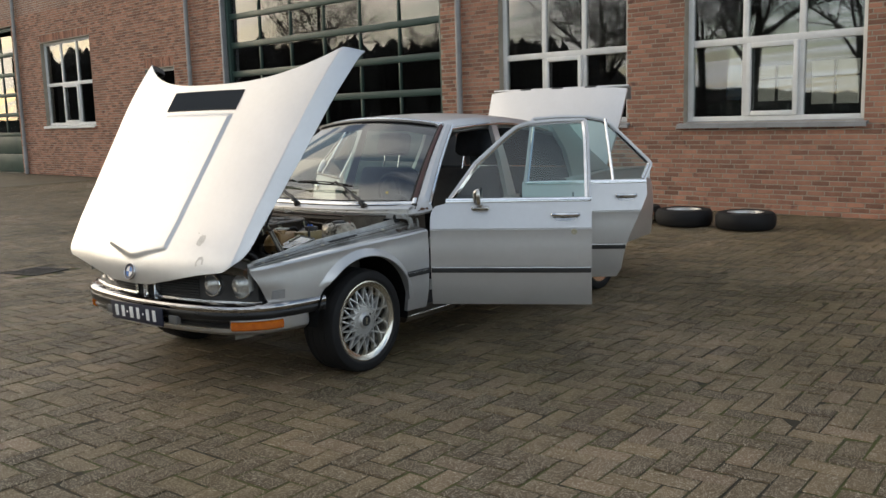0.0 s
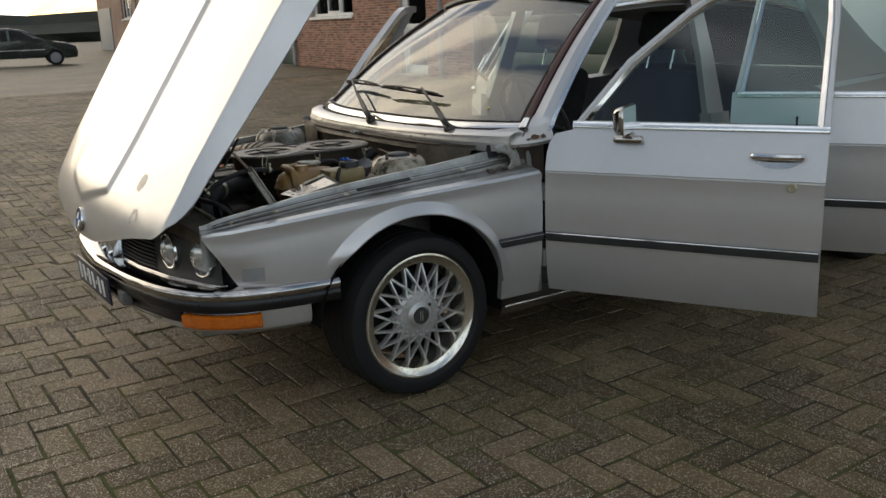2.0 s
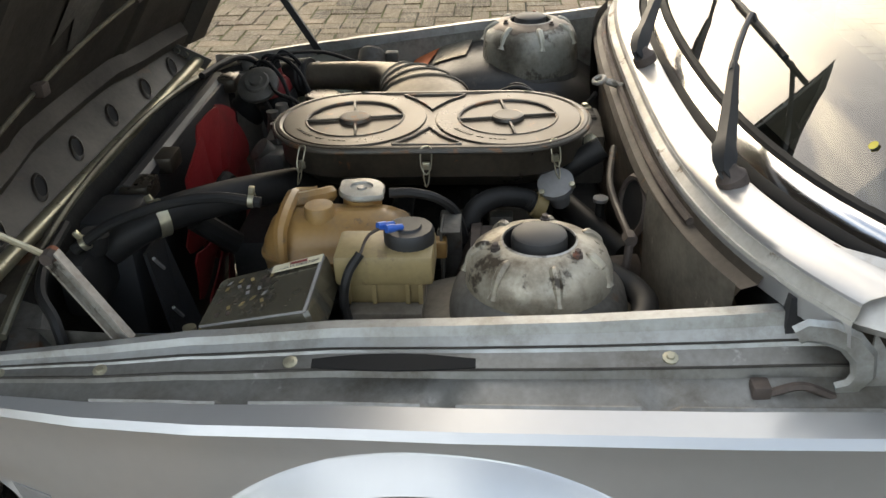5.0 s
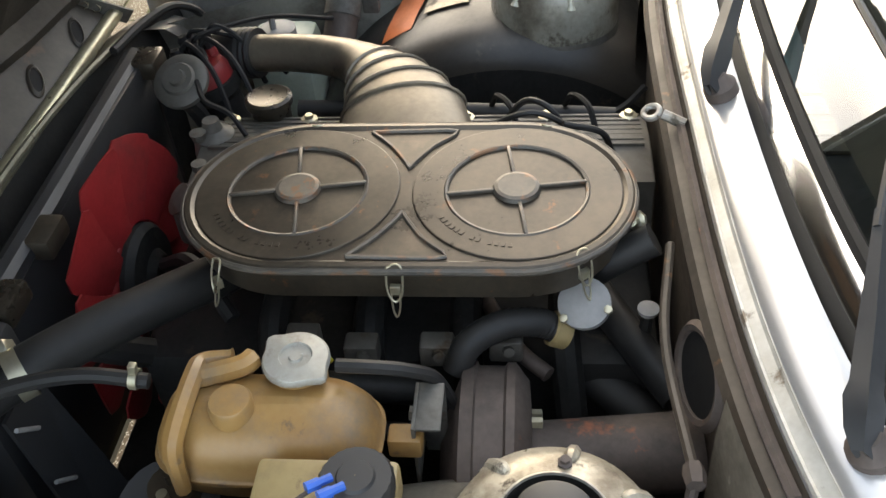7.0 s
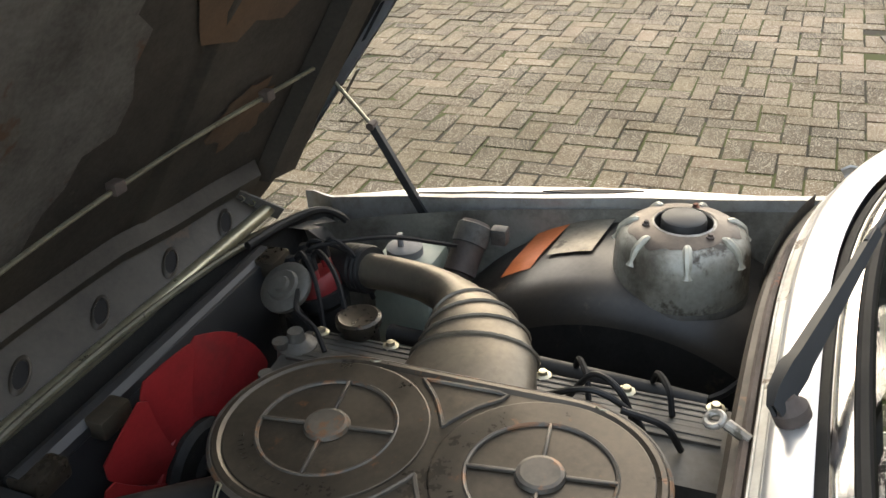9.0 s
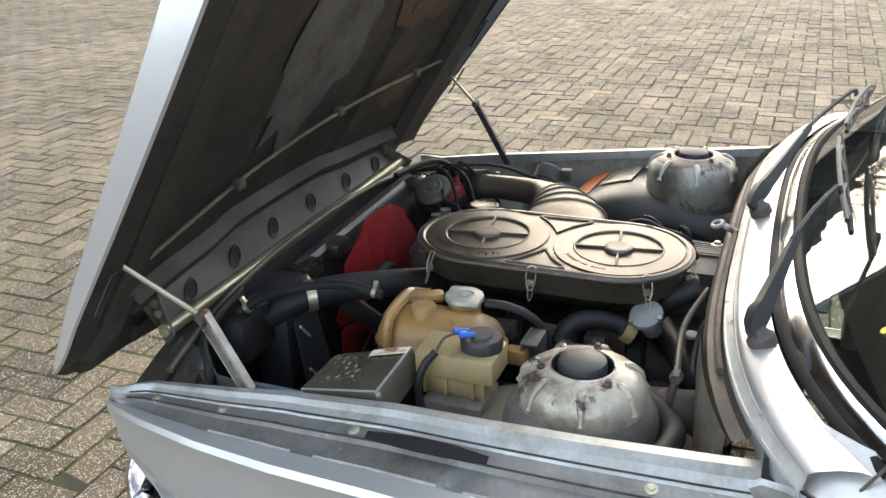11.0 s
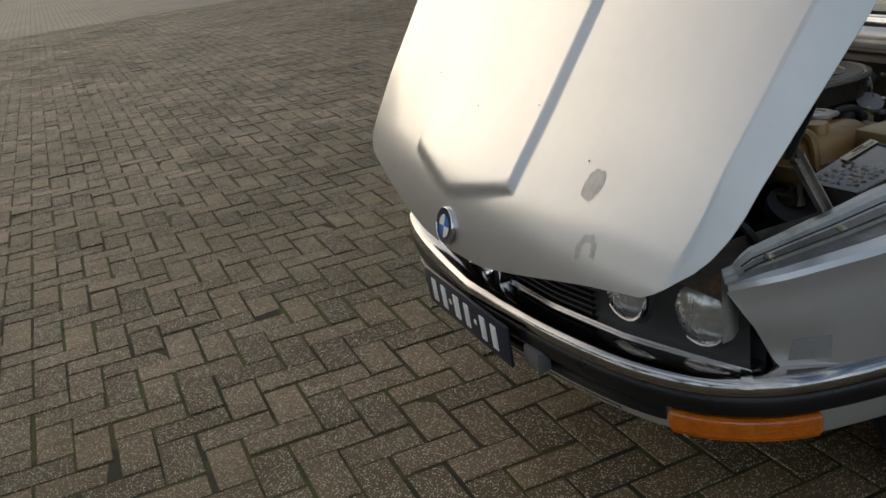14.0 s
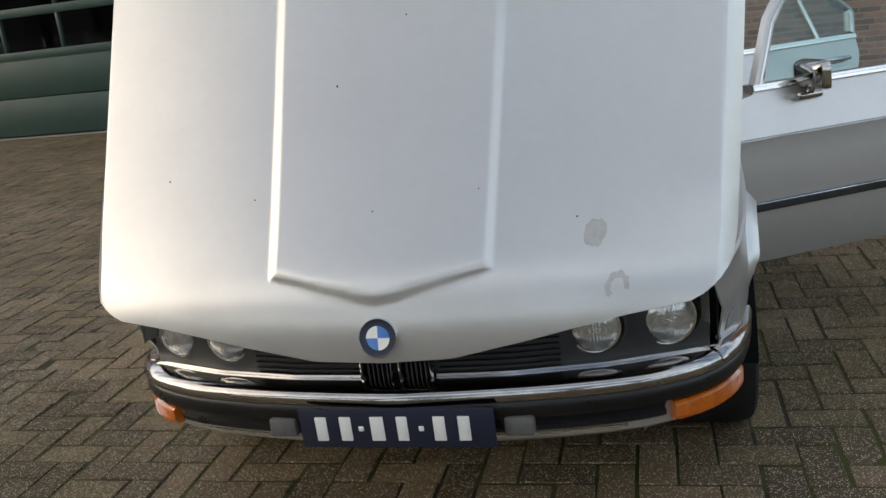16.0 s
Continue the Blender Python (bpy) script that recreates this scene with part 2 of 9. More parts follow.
GREY_CAP = surface("grey_cap", (0.42, 0.41, 0.37), (0.30, 0.285, 0.24), 16.0, 0.36, 0.55, metal=0.4, dirt=(0.16, 0.14, 0.10), dirt_scale=26.0, dirt_level=0.54)
RED = surface("red_fan_plastic", (0.26, 0.017, 0.018), (0.17, 0.012, 0.012), 10.0, 0.38, 0.55, dirt=(0.10, 0.025, 0.02), dirt_scale=5.0, dirt_level=0.56)
ORANGE_PAINT = surface("orange_primer", (0.75, 0.20, 0.06), (0.55, 0.15, 0.05), 18.0, 0.45, 0.6)
BRONZE = surface("bronze_intake_metal", (0.20, 0.168, 0.125), (0.12, 0.102, 0.078), 9.0, 0.34, 0.52, metal=0.6, dirt=(0.07, 0.06, 0.048), dirt_scale=11.0, dirt_level=0.52, spots=(0.14, 0.11, 0.08), spot_scale=20.0, spot_level=0.64)
WORN_RAIL = surface("worn_olive_rail", (0.25, 0.232, 0.165), (0.10, 0.09, 0.066), 11.0, 0.30, 0.5, metal=0.55, spots=(0.05, 0.042, 0.032), spot_scale=46.0, spot_level=0.60)
RUSTY_PANEL = surface("rust_stained_panel", (0.15, 0.125, 0.092), (0.07, 0.058, 0.044), 7.0, 0.45, 0.7, metal=0.25, spots=(0.20, 0.10, 0.05), spot_scale=16.0, spot_level=0.58, dirt=(0.05, 0.042, 0.034), dirt_scale=6.0, dirt_level=0.55)
ZINC = surface("zinc_plated_steel", (0.60, 0.56, 0.42), (0.40, 0.36, 0.26), 12.0, 0.30, 0.5, metal=0.85)
BLUE = surface("blue_plastic", (0.03, 0.14, 0.55), (0.02, 0.09, 0.40), 12.0, 0.4)
WALLSTEEL = surface("grimy_firewall_steel", (0.075, 0.058, 0.043), (0.04, 0.032, 0.024), 8.0, 0.45, 0.7, metal=0.2, spots=(0.21, 0.11, 0.05), spot_scale=13.0, spot_level=0.63)
HINGE_ZINC = surface("olive_zinc_bar", (0.46, 0.43, 0.30), (0.27, 0.245, 0.17), 14.0, 0.26, 0.45, metal=0.7, spots=(0.08, 0.065, 0.045), spot_scale=40.0, spot_level=0.64)
WHITE = surface("white_enamel", (0.80, 0.80, 0.78), (0.72, 0.72, 0.70), 12.0, 0.3)
AMBER = surface("amber_lens", (0.58, 0.145, 0.010), (0.42, 0.09, 0.006), 30.0, 0.10, coat=1.0)
LAMP_GLASS = surface("lamp_lens", (0.62, 0.63, 0.61), (0.40, 0.40, 0.38), 30.0, 0.10, 0.22, metal=0.6, coat=1.0)
CLOTH = surface("dark_seat_cloth", (0.028, 0.03, 0.036), (0.02, 0.021, 0.025), 20.0, 0.85, 0.95)
CARPET = surface("cabin_dark", (0.03, 0.03, 0.032), (0.022, 0.022, 0.023), 14.0, 0.9)
TRIM_BLUE = surface("pale_door_card", (0.25, 0.33, 0.36), (0.20, 0.27, 0.30), 12.0, 0.5)
BADGE_BLUE = surface("badge_blue", (0.02, 0.16, 0.50), (0.02, 0.13, 0.42), 12.0, 0.25, coat=0.5)
PLATE_BLUE = surface("plate_dark_blue", (0.012, 0.016, 0.035), (0.016, 0.02, 0.04), 12.0, 0.35)
PRIMER = surface("bare_primer_patch", (0.27, 0.26, 0.25), (0.20, 0.195, 0.19), 40.0, 0.6)
GLASS_TINT = glass_material("tinted_car_glass", (0.56, 0.72, 0.69), 0.25)
GLASS_WS = glass_material("windscreen_glass", (0.62, 0.74, 0.70), 0.85)
GLASS_WIN = glass_material("window_glass", (0.72, 0.76, 0.74), 0.8)


# ---- mesh helpers ----
def part(name, bm, material, parent=None, label="", smooth=35):
    bmesh.ops.recalc_face_normals(bm, faces=bm.faces)
    me = bpy.data.meshes.new(name)
    bm.to_mesh(me)
    bm.free()
    me.materials.append(material)
    if smooth:
        me.shade_smooth()
        me.set_sharp_from_angle(angle=radians(smooth))
    ob = new(name, me)
    if parent:
        # never deeper than thing, part, sub-part
        m = Matrix()
        while parent.parent and parent.parent.parent:
            m = parent.matrix_basis @ m
            parent = parent.parent
        ob.parent = parent
        ob.matrix_basis = m
    if label:
        ob["label"] = label
    return ob


def thing(name, label, category, group="", at=(0, 0, 0), kind=""):
    e = new(name)
    e.empty_display_size = 0.05
    e.location = at
    return tagged(e, label, category, group, kind)


def box(bm, x0, x1, y0, y1, z0, z1, bevel=0.0, m=None, seg=2):
    vs = [bm.verts.new((x, y, z)) for z in (z0, z1) for y in (y0, y1) for x in (x0, x1)]
    fs = [bm.faces.new([vs[i] for i in q]) for q in ((0, 2, 3, 1), (4, 5, 7, 6), (0, 1, 5, 4), (1, 3, 7, 5), (3, 2, 6, 7), (2, 0, 4, 6))]
    if bevel:
        es = list({e for f in fs for e in f.edges})
        r = bmesh.ops.bevel(bm, geom=es, offset=bevel, segments=seg, affect="EDGES", profile=0.5)
        vs = list({v for f in r["faces"] for v in f.verts} | {v for v in vs if v.is_valid})
    if m is not None:
        bmesh.ops.transform(bm, matrix=m, verts=[v for v in vs if v.is_valid])
    return bm


def lathe(bm, profile, m=None, seg=32, caps=False):
    """Turns (r, h) pairs about z; m then places it."""
    m = m or Matrix()
    rings = []
    for r, h in profile:
        if r < 1e-6:
            rings.append([bm.verts.new(m @ Vector((0, 0, h)))])
        else:
            rings.append([bm.verts.new(m @ Vector((r * math.cos(k * math.tau / seg), r * math.sin(k * math.tau / seg), h))) for k in range(seg)])
    for a, b in zip(rings, rings[1:]):
        for k in range(seg):
            q = [a[k % len(a)], a[(k + 1) % len(a)], b[(k + 1) % len(b)], b[k % len(b)]]
            u = []
            for v in q:
                if v not in u:
                    u.append(v)
            if len(u) > 2:
                bm.faces.new(u)
    if caps:
        for ring in (rings[0], rings[-1]):
            if len(ring) > 2:
                bm.faces.new(ring)
    return bm


def smooth_path(pts, n=8):
    """Catmull-Rom through the points."""
    p = [Vector(q) for q in pts]
    p = [p[0] * 2 - p[1]] + p + [p[-1] * 2 - p[-2]]
    out = []
    for i in range(1, len(p) - 2):
        for k in range(n):
            t = k / n
            a, b, c, d = p[i - 1], p[i], p[i + 1], p[i + 2]
            out.append(0.5 * ((2 * b) + (c - a) * t + (2 * a - 5 * b + 4 * c - d) * t * t + (3 * b - a - 3 * c + d) * t ** 3))
    out.append(p[-2])
    return out


def tube(bm, pts, r, seg=10, smooth=8, caps=True, ribs=0.0, rib_pitch=0.0):
    """A round bar along a path; r a radius or a list of radii along it."""
    path = smooth_path(pts, smooth) if smooth > 1 and len(pts) > 2 else [Vector(q) for q in pts]
    n = len(path)
    radii = [r] * n if isinstance(r, (int, float)) else [r[min(int(i * (len(r) - 1) / (n - 1)), len(r) - 2)] * (1 - (i * (len(r) - 1) / (n - 1)) % 1) + r[min(int(i * (len(r) - 1) / (n - 1)) + 1, len(r) - 1)] * ((i * (len(r) - 1) / (n - 1)) % 1) for i in range(n)]
    up = Vector((0.13, 0.21, 0.97))
    rings = []
    for i, q in enumerate(path):
        d = (path[min(i + 1, n - 1)] - path[max(i - 1, 0)]).normalized()
        s = d.cross(up)
        if s.length < 0.05:
            s = d.cross(Vector((1, 0, 0)))
        s.normalize()
        u = s.cross(d).normalized()
        up = u
        rad = radii[i] * (1 + ribs * (i % 2))
        rings.append([bm.verts.new(q + (s * math.cos(k * math.tau / seg) + u * math.sin(k * math.tau / seg)) * rad) for k in range(seg)])
    for a, b in zip(rings, rings[1:]):
        for k in range(seg):
            bm.faces.new((a[k], a[(k + 1) % seg], b[(k + 1) % seg], b[k]))
    if caps:
        bm.faces.new(rings[0])
        bm.faces.new(rings[-1])
    return bm


def grid(bm, rows, thick=0.0, closed=False):
    """A sheet through rows of points; thick gives it a back and edges (along the normals)."""
    g = [[bm.verts.new(p) for p in row] for row in rows]
    fs = []
    for a, b in zip(g, g[1:]):
        m = len(a)
        for k in range(m if closed else m - 1):
            q = [a[k], a[(k + 1) % m], b[(k + 1) % m], b[k]]
            fs.append(bm.faces.new(q))
    if thick:
        bm.normal_update()
        bmesh.ops.solidify(bm, geom=fs, thickness=thick)
    return bm


def prism(bm, outline, axis, lo, hi, bevel=0.0, m=None):
    """An outline (pairs) pulled along an axis from lo to hi."""
    def at(a, b, c):
        return {"x": (c, a, b), "y": (a, c, b), "z": (a, b, c)}[axis]
    v0 = [bm.verts.new(at(a, b, lo)) for a, b in outline]
    v1 = [bm.verts.new(at(a, b, hi)) for a, b in outline]
    n = len(outline)
    fs = [bm.faces.new(v0), bm.faces.new(v1)]
    for k in range(n):
        fs.append(bm.faces.new((v0[k], v0[(k + 1) % n], v1[(k + 1) % n], v1[k])))
    vs = v0 + v1
    if bevel:
        es = list({e for f in fs[:2] for e in f.edges})
        r = bmesh.ops.bevel(bm, geom=es, offset=bevel, segments=2, affect="EDGES", profile=0.5)
        vs = list({v for f in r["faces"] for v in f.verts} | {v for v in vs if v.is_valid})
    if m is not None:
        bmesh.ops.transform(bm, matrix=m, verts=[v for v in vs if v.is_valid])
    return bm


def B():
    return bmesh.new()


def lerp(a, b, t):
    return a + (b - a) * t


def spread(a, b, n):
    return [lerp(a, b, k / (n - 1)) for k in range(n)]


def table(pairs, x):
    """Linear in between the pairs."""
    if x <= pairs[0][0]:
        return pairs[0][1]
    for (a, u), (b, v) in zip(pairs, pairs[1:]):
        if x <= b:
            return lerp(u, v, (x - a) / (b - a))
    return pairs[-1][1]

# ---- the place: yard, brick workshop, far things ----
def brick_pattern(name, a, b, mortar, length, height, gap, rough=0.85, rotate=0.0, vertical=True, bump=0.004):
    """Coursed pieces for surfaces too far off to pick apart."""
    m = bpy.data.materials.new(name)
    m.use_nodes = True
    n, l = m.node_tree.nodes, m.node_tree.links
    p = n["Principled BSDF"]
    tc, mp, bt = n.new("ShaderNodeTexCoord"), n.new("ShaderNodeMapping"), n.new("ShaderNodeTexBrick")
    mp.inputs["Rotation"].default_value = (radians(90) if vertical else 0, 0, rotate)
    bt.inputs["Scale"].default_value = 1.0
    bt.inputs["Brick Width"].default_value, bt.inputs["Row Height"].default_value, bt.inputs["Mortar Size"].default_value = length, height, gap
    bt.inputs["Color1"].default_value, bt.inputs["Color2"].default_value, bt.inputs["Mortar"].default_value = (*a, 1), (*b, 1), (*mortar, 1)
    no, mx = n.new("ShaderNodeTexNoise"), n.new("ShaderNodeMix")
    no.inputs["Scale"].default_value, no.inputs["Detail"].default_value = 0.7, 8.0
    mx.data_type, mx.blend_type = "RGBA", "MULTIPLY"
    mx.inputs["Factor"].default_value = 0.55
    cr = n.new("ShaderNodeValToRGB")
    cr.color_ramp.elements[0].color, cr.color_ramp.elements[1].color = (0.45, 0.45, 0.42, 1), (1.25, 1.22, 1.18, 1)
    cr.color_ramp.elements[0].position, cr.color_ramp.elements[1].position = 0.3, 0.7
    bp = n.new("ShaderNodeBump")
    bp.inputs["Distance"].default_value, bp.inputs["Strength"].default_value, bp.invert = bump, 0.7, True
    l.new(tc.outputs["Object"], mp.inputs["Vector"])
    l.new(mp.outputs["Vector"], bt.inputs["Vector"])
    l.new(tc.outputs["Object"], no.inputs["Vector"])
    l.new(no.outputs["Fac"], cr.inputs["Fac"])
    l.new(bt.outputs["Color"], mx.inputs["A"])
    l.new(cr.outputs["Color"], mx.inputs["B"])
    l.new(mx.outputs["Result"], p.inputs["Base Color"])
    l.new(bt.outputs["Fac"], bp.inputs["Height"])
    l.new(bp.outputs["Normal"], p.inputs["Normal"])
    p.inputs["Roughness"].default_value = rough
    return m


def gritty(name, a, b, speck, random, island):
    """Washed concrete paver: grit specks, blotches and a tone of its own for each piece."""
    m = surface(name, a, b, 3.0, 0.58, 0.74, bump=0.005, fine=190.0, spec=0.28, random=random, island=island, spots=speck, spot_scale=380.0, spot_level=0.60, odd=(0.158, 0.106, 0.066))
    n, l = m.node_tree.nodes, m.node_tree.links
    p = n["Principled BSDF"]
    src = p.inputs["Base Color"].links[0].from_socket
    # pale pebbles
    vo, lt, pick, both_, pm, geo = (n.new(k) for k in ("ShaderNodeTexVoronoi", "ShaderNodeMath", "ShaderNodeMath", "ShaderNodeMath", "ShaderNodeMix", "ShaderNodeNewGeometry"))
    vo.inputs["Scale"].default_value = 300.0
    lt.operation, pick.operation, both_.operation = "LESS_THAN", "GREATER_THAN", "MULTIPLY"
    pick.inputs[1].default_value = 0.72
    l.new(geo.outputs["Position"], vo.inputs["Vector"])
    l.new(vo.outputs["Distance"], lt.inputs[0])
    l.new(vo.outputs["Color"], pick.inputs[0])
    size = n.new("ShaderNodeMath")
    size.operation = "MULTIPLY"
    size.inputs[1].default_value = 0.62
    spl = n.new("ShaderNodeSeparateColor")
    l.new(vo.outputs["Color"], spl.inputs["Color"])
    l.new(spl.outputs["Green"], size.inputs[0])
    l.new(size.outputs["Value"], lt.inputs[1])
    l.new(lt.outputs["Value"], both_.inputs[0])
    l.new(pick.outputs["Value"], both_.inputs[1])
    pm.data_type = "RGBA"
    l.new(both_.outputs["Value"], pm.inputs["Factor"])
    l.new(src, pm.inputs["A"])
    pm.inputs["B"].default_value = (0.56, 0.49, 0.38, 1)
    src = pm.outputs["Result"]
    no, cr, mx, tc = n.new("ShaderNodeTexNoise"), n.new("ShaderNodeValToRGB"), n.new("ShaderNodeMix"), n.new("ShaderNodeNewGeometry")
    no.inputs["Scale"].default_value, no.inputs["Detail"].default_value, no.inputs["Roughness"].default_value = 0.55, 7.0, 0.62
    cr.color_ramp.elements[0].position, cr.color_ramp.elements[1].position = 0.34, 0.60
    cr.color_ramp.elements[0].color, cr.color_ramp.elements[1].color = (0.55, 0.55, 0.44, 1), (1, 1, 1, 1)
    mx.data_type, mx.blend_type = "RGBA", "MULTIPLY"
    mx.inputs["Factor"].default_value = 1.0
    l.new(tc.outputs["Position"], no.inputs["Vector"])
    l.new(no.outputs["Fac"], cr.inputs["Fac"])
    l.new(src, mx.inputs["A"])
    l.new(cr.outputs["Color"], mx.inputs["B"])
    l.new(mx.outputs["Result"], p.inputs["Base Color"])
    return m


SOIL = surface("joint_soil_and_moss", (0.038, 0.030, 0.014), (0.022, 0.018, 0.009), 2.2, 0.95, bump=0.002, spots=(0.056, 0.060, 0.010), spot_scale=2.6, spot_level=0.46)
PAVER_ONE = gritty("washed_concrete_paver", (0.160, 0.112, 0.060), (0.086, 0.059, 0.031), (0.28, 0.212, 0.125), 0.38, False)
PAVER_ALL = gritty("washed_concrete_pavers", (0.160, 0.112, 0.060), (0.086, 0.059, 0.031), (0.28, 0.212, 0.125), 0.38, True)
PAVER_FAR = brick_pattern("far_pavers", (0.156, 0.120, 0.070), (0.108, 0.083, 0.048), (0.05, 0.042, 0.020), 0.212, 0.106, 0.008, rough=0.62, vertical=False, bump=0.003)
BRICK_ONE = surface("red_brick", (0.36, 0.168, 0.104), (0.25, 0.118, 0.080), 7.0, 0.85, 0.92, bump=0.002, fine=90.0, random=0.40, spots=(0.16, 0.075, 0.055), spot_scale=5.0, spot_level=0.6)
BRICK_ALL = surface("red_bricks", (0.36, 0.168, 0.104), (0.25, 0.118, 0.080), 7.0, 0.85, 0.92, bump=0.002, fine=90.0, random=0.40, island=True, spots=(0.16, 0.075, 0.055), spot_scale=5.0, spot_level=0.6)
BRICK_FAR = brick_pattern("far_brick", (0.36, 0.18, 0.118), (0.25, 0.122, 0.087), (0.40, 0.36, 0.30), 0.212, 0.0625, 0.008)
MORTAR = surface("mortar", (0.40, 0.35, 0.28), (0.30, 0.26, 0.20), 5.0, 0.95, bump=0.002)
WHITE_FRAME = surface("white_window_paint", (0.74, 0.73, 0.70), (0.62, 0.61, 0.58), 5.0, 0.4, 0.55, spots=(0.45, 0.43, 0.39), spot_scale=12.0, spot_level=0.68)
GREEN_DOOR = surface("dark_green_paint", (0.022, 0.055, 0.042), (0.017, 0.043, 0.034), 3.0, 0.35, 0.5)
GREY_PIPE = surface("grey_downpipe", (0.30, 0.30, 0.30), (0.22, 0.22, 0.22), 5.0, 0.45, 0.6, metal=0.2)
# the gloom of the unlit workshop, put into the colour
UNLIT_ROOM = surface("unlit_room_black", (0.035, 0.036, 0.036), (0.028, 0.028, 0.03), 2.0, 0.9)
GRASS = surface("rough_grass", (0.07, 0.10, 0.03), (0.10, 0.12, 0.04), 3.0, 0.9, bump=0.02)
BARK = surface("bark", (0.05, 0.042, 0.034), (0.03, 0.026, 0.022), 9.0, 0.9, bump=0.01)
TREES = surface("far_trees", (0.035, 0.038, 0.026), (0.022, 0.024, 0.018), 0.4, 0.95)
RAIL_BLUE = surface("blue_guard_rail", (0.12, 0.17, 0.27), (0.09, 0.13, 0.21), 4.0, 0.5, 0.6, metal=0.2)
IRON = surface("cast_iron", (0.03, 0.027, 0.024), (0.05, 0.04, 0.03), 20.0, 0.6, metal=0.5)


def soup(name, verts, faces, material, parent=None, smooth=False):
    me = bpy.data.meshes.new(name)
    me.from_pydata(verts, [], faces)
    me.materials.append(material)
    me.update()
    ob = new(name, me)
    if parent:
        ob.parent = parent
    return ob


def block(cx, cy, z, hx, hy, depth, cham, tilt=(0.0, 0.0)):
    """A piece lying flat: chamfered top, sides, no underside. Gives points and faces."""
    v, f = [], []
    for ex, ey, dz in ((hx, hy, -depth), (hx, hy, -cham), (hx - cham, hy - cham, 0.0)):
        for sx, sy in ((-1, -1), (1, -1), (1, 1), (-1, 1)):
            v.append((cx + sx * ex, cy + sy * ey, z + dz + tilt[0] * sx * ex + tilt[1] * sy * ey))
    for r in (0, 4):
        for k in range(4):
            f.append((r + k, r + (k + 1) % 4, r + 4 + (k + 1) % 4, r + 4 + k))
    f.append((8, 9, 10, 11))
    return v, f


# ground: one sheet to the horizon
ground = soup("ground", [(x, y, -0.016) for x, y in ((-400, -400), (400, -400), (400, 400), (-400, 400))], [(0, 1, 2, 3)], PAVER_FAR)
tagged(ground, "grey washed concrete pavers laid in herringbone with mossy joints", "paved yard", kind="structure")
YARD = (-17.0, 6.2, -12.5, 9.6)
soup("joint_bed", [(x, y, -0.0030) for x, y in ((YARD[0], YARD[2]), (YARD[1], YARD[2]), (YARD[1], YARD[3]), (YARD[0], YARD[3]))], [(0, 1, 2, 3)], SOIL, ground)

# wall frame: u along the facade, v into the building
WALL = pose(0, 8.15, 0, 0, 0, -5.71)
U0, U1, TOP, THICK = -62.0, 7.0, 5.6, 0.32
windows = [(-0.88, 1.44, 1.17, 3.25, "window_1"), (-4.08, -1.76, 1.19, 3.25, "window_2"), (-20.85, -17.85, 1.40, 3.70, "window_3"),
           (-45.2, -42.0, 1.75, 4.05, "window_4"), (-52.5, -49.2, 1.85, 4.15, "window_5")]
gates = [(-11.75, -5.33, 0.0, 4.35, "gate_1"), (-29.0, -22.75, 0.0, 4.35, "gate_2")]
doors = [(-15.1, -13.78, 0.0, 2.66, "door_1")]
openings = [o[:4] for o in windows + gates + doors]


def facade():
    us = sorted({U0, U1, -24.0, *(o[0] for o in openings), *(o[1] for o in openings)})
    zs = sorted({0.0, TOP, 4.5625, *(o[2] for o in openings), *(o[3] for o in openings)})
    bm = B()
    def quad(*p):
        fc = bm.faces.new([bm.verts.new(q) for q in p])
        # laid bricks stand proud of a mortar face; further off the courses lie in the material
        fc.material_index = int(min(q[0] for q in p) > -24.01 and max(q[2] for q in p) < 4.57)
    for u, w in zip(us, us[1:]):
        for z, y in zip(zs, zs[1:]):
            if any(o[0] < (u + w) / 2 < o[1] and o[2] < (z + y) / 2 < o[3] for o in openings):
                continue
            for v in (0.0, THICK):
                quad((u, v, z), (w, v, z), (w, v, y), (u, v, y))
    for u, w, z, y in openings:
        quad((u, 0, z), (u, THICK, z), (u, THICK, y), (u, 0, y))
        quad((w, 0, z), (w, THICK, z), (w, THICK, y), (w, 0, y))
        quad((u, 0, y), (w, 0, y), (w, THICK, y), (u, THICK, y))
        quad((u, 0, z), (w, 0, z), (w, THICK, z), (u, THICK, z))
    for u in (U0, U1):
        quad((u, 0, 0), (u, THICK, 0), (u, THICK, TOP), (u, 0, TOP))
    quad((U0, 0, TOP), (U1, 0, TOP), (U1, THICK, TOP), (U0, THICK, TOP))
    return bm


bm = facade()
wall_north = part("wall_north", bm, BRICK_FAR, smooth=0)
wall_north.data.materials.append(MORTAR)
wall_north.matrix_world = WALL
tagged(wall_north, "weathered red brick workshop wall with pale joints", "brick wall", kind="structure")
bm = B()
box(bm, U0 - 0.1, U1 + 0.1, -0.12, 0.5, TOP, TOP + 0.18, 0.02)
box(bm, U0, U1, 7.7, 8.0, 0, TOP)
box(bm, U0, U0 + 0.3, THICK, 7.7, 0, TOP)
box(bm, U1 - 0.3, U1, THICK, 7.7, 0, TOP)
o = part("wall_back", bm, UNLIT_ROOM, smooth=0)
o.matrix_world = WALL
tagged(o, "plain inner workshop walls, near-black for the unlit room", "wall", kind="structure")
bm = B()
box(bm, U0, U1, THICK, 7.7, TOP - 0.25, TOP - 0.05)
o = part("ceiling", bm, UNLIT_ROOM, smooth=0)
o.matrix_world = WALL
tagged(o, "plain flat workshop ceiling, near-black for the unlit room", "ceiling", kind="structure")


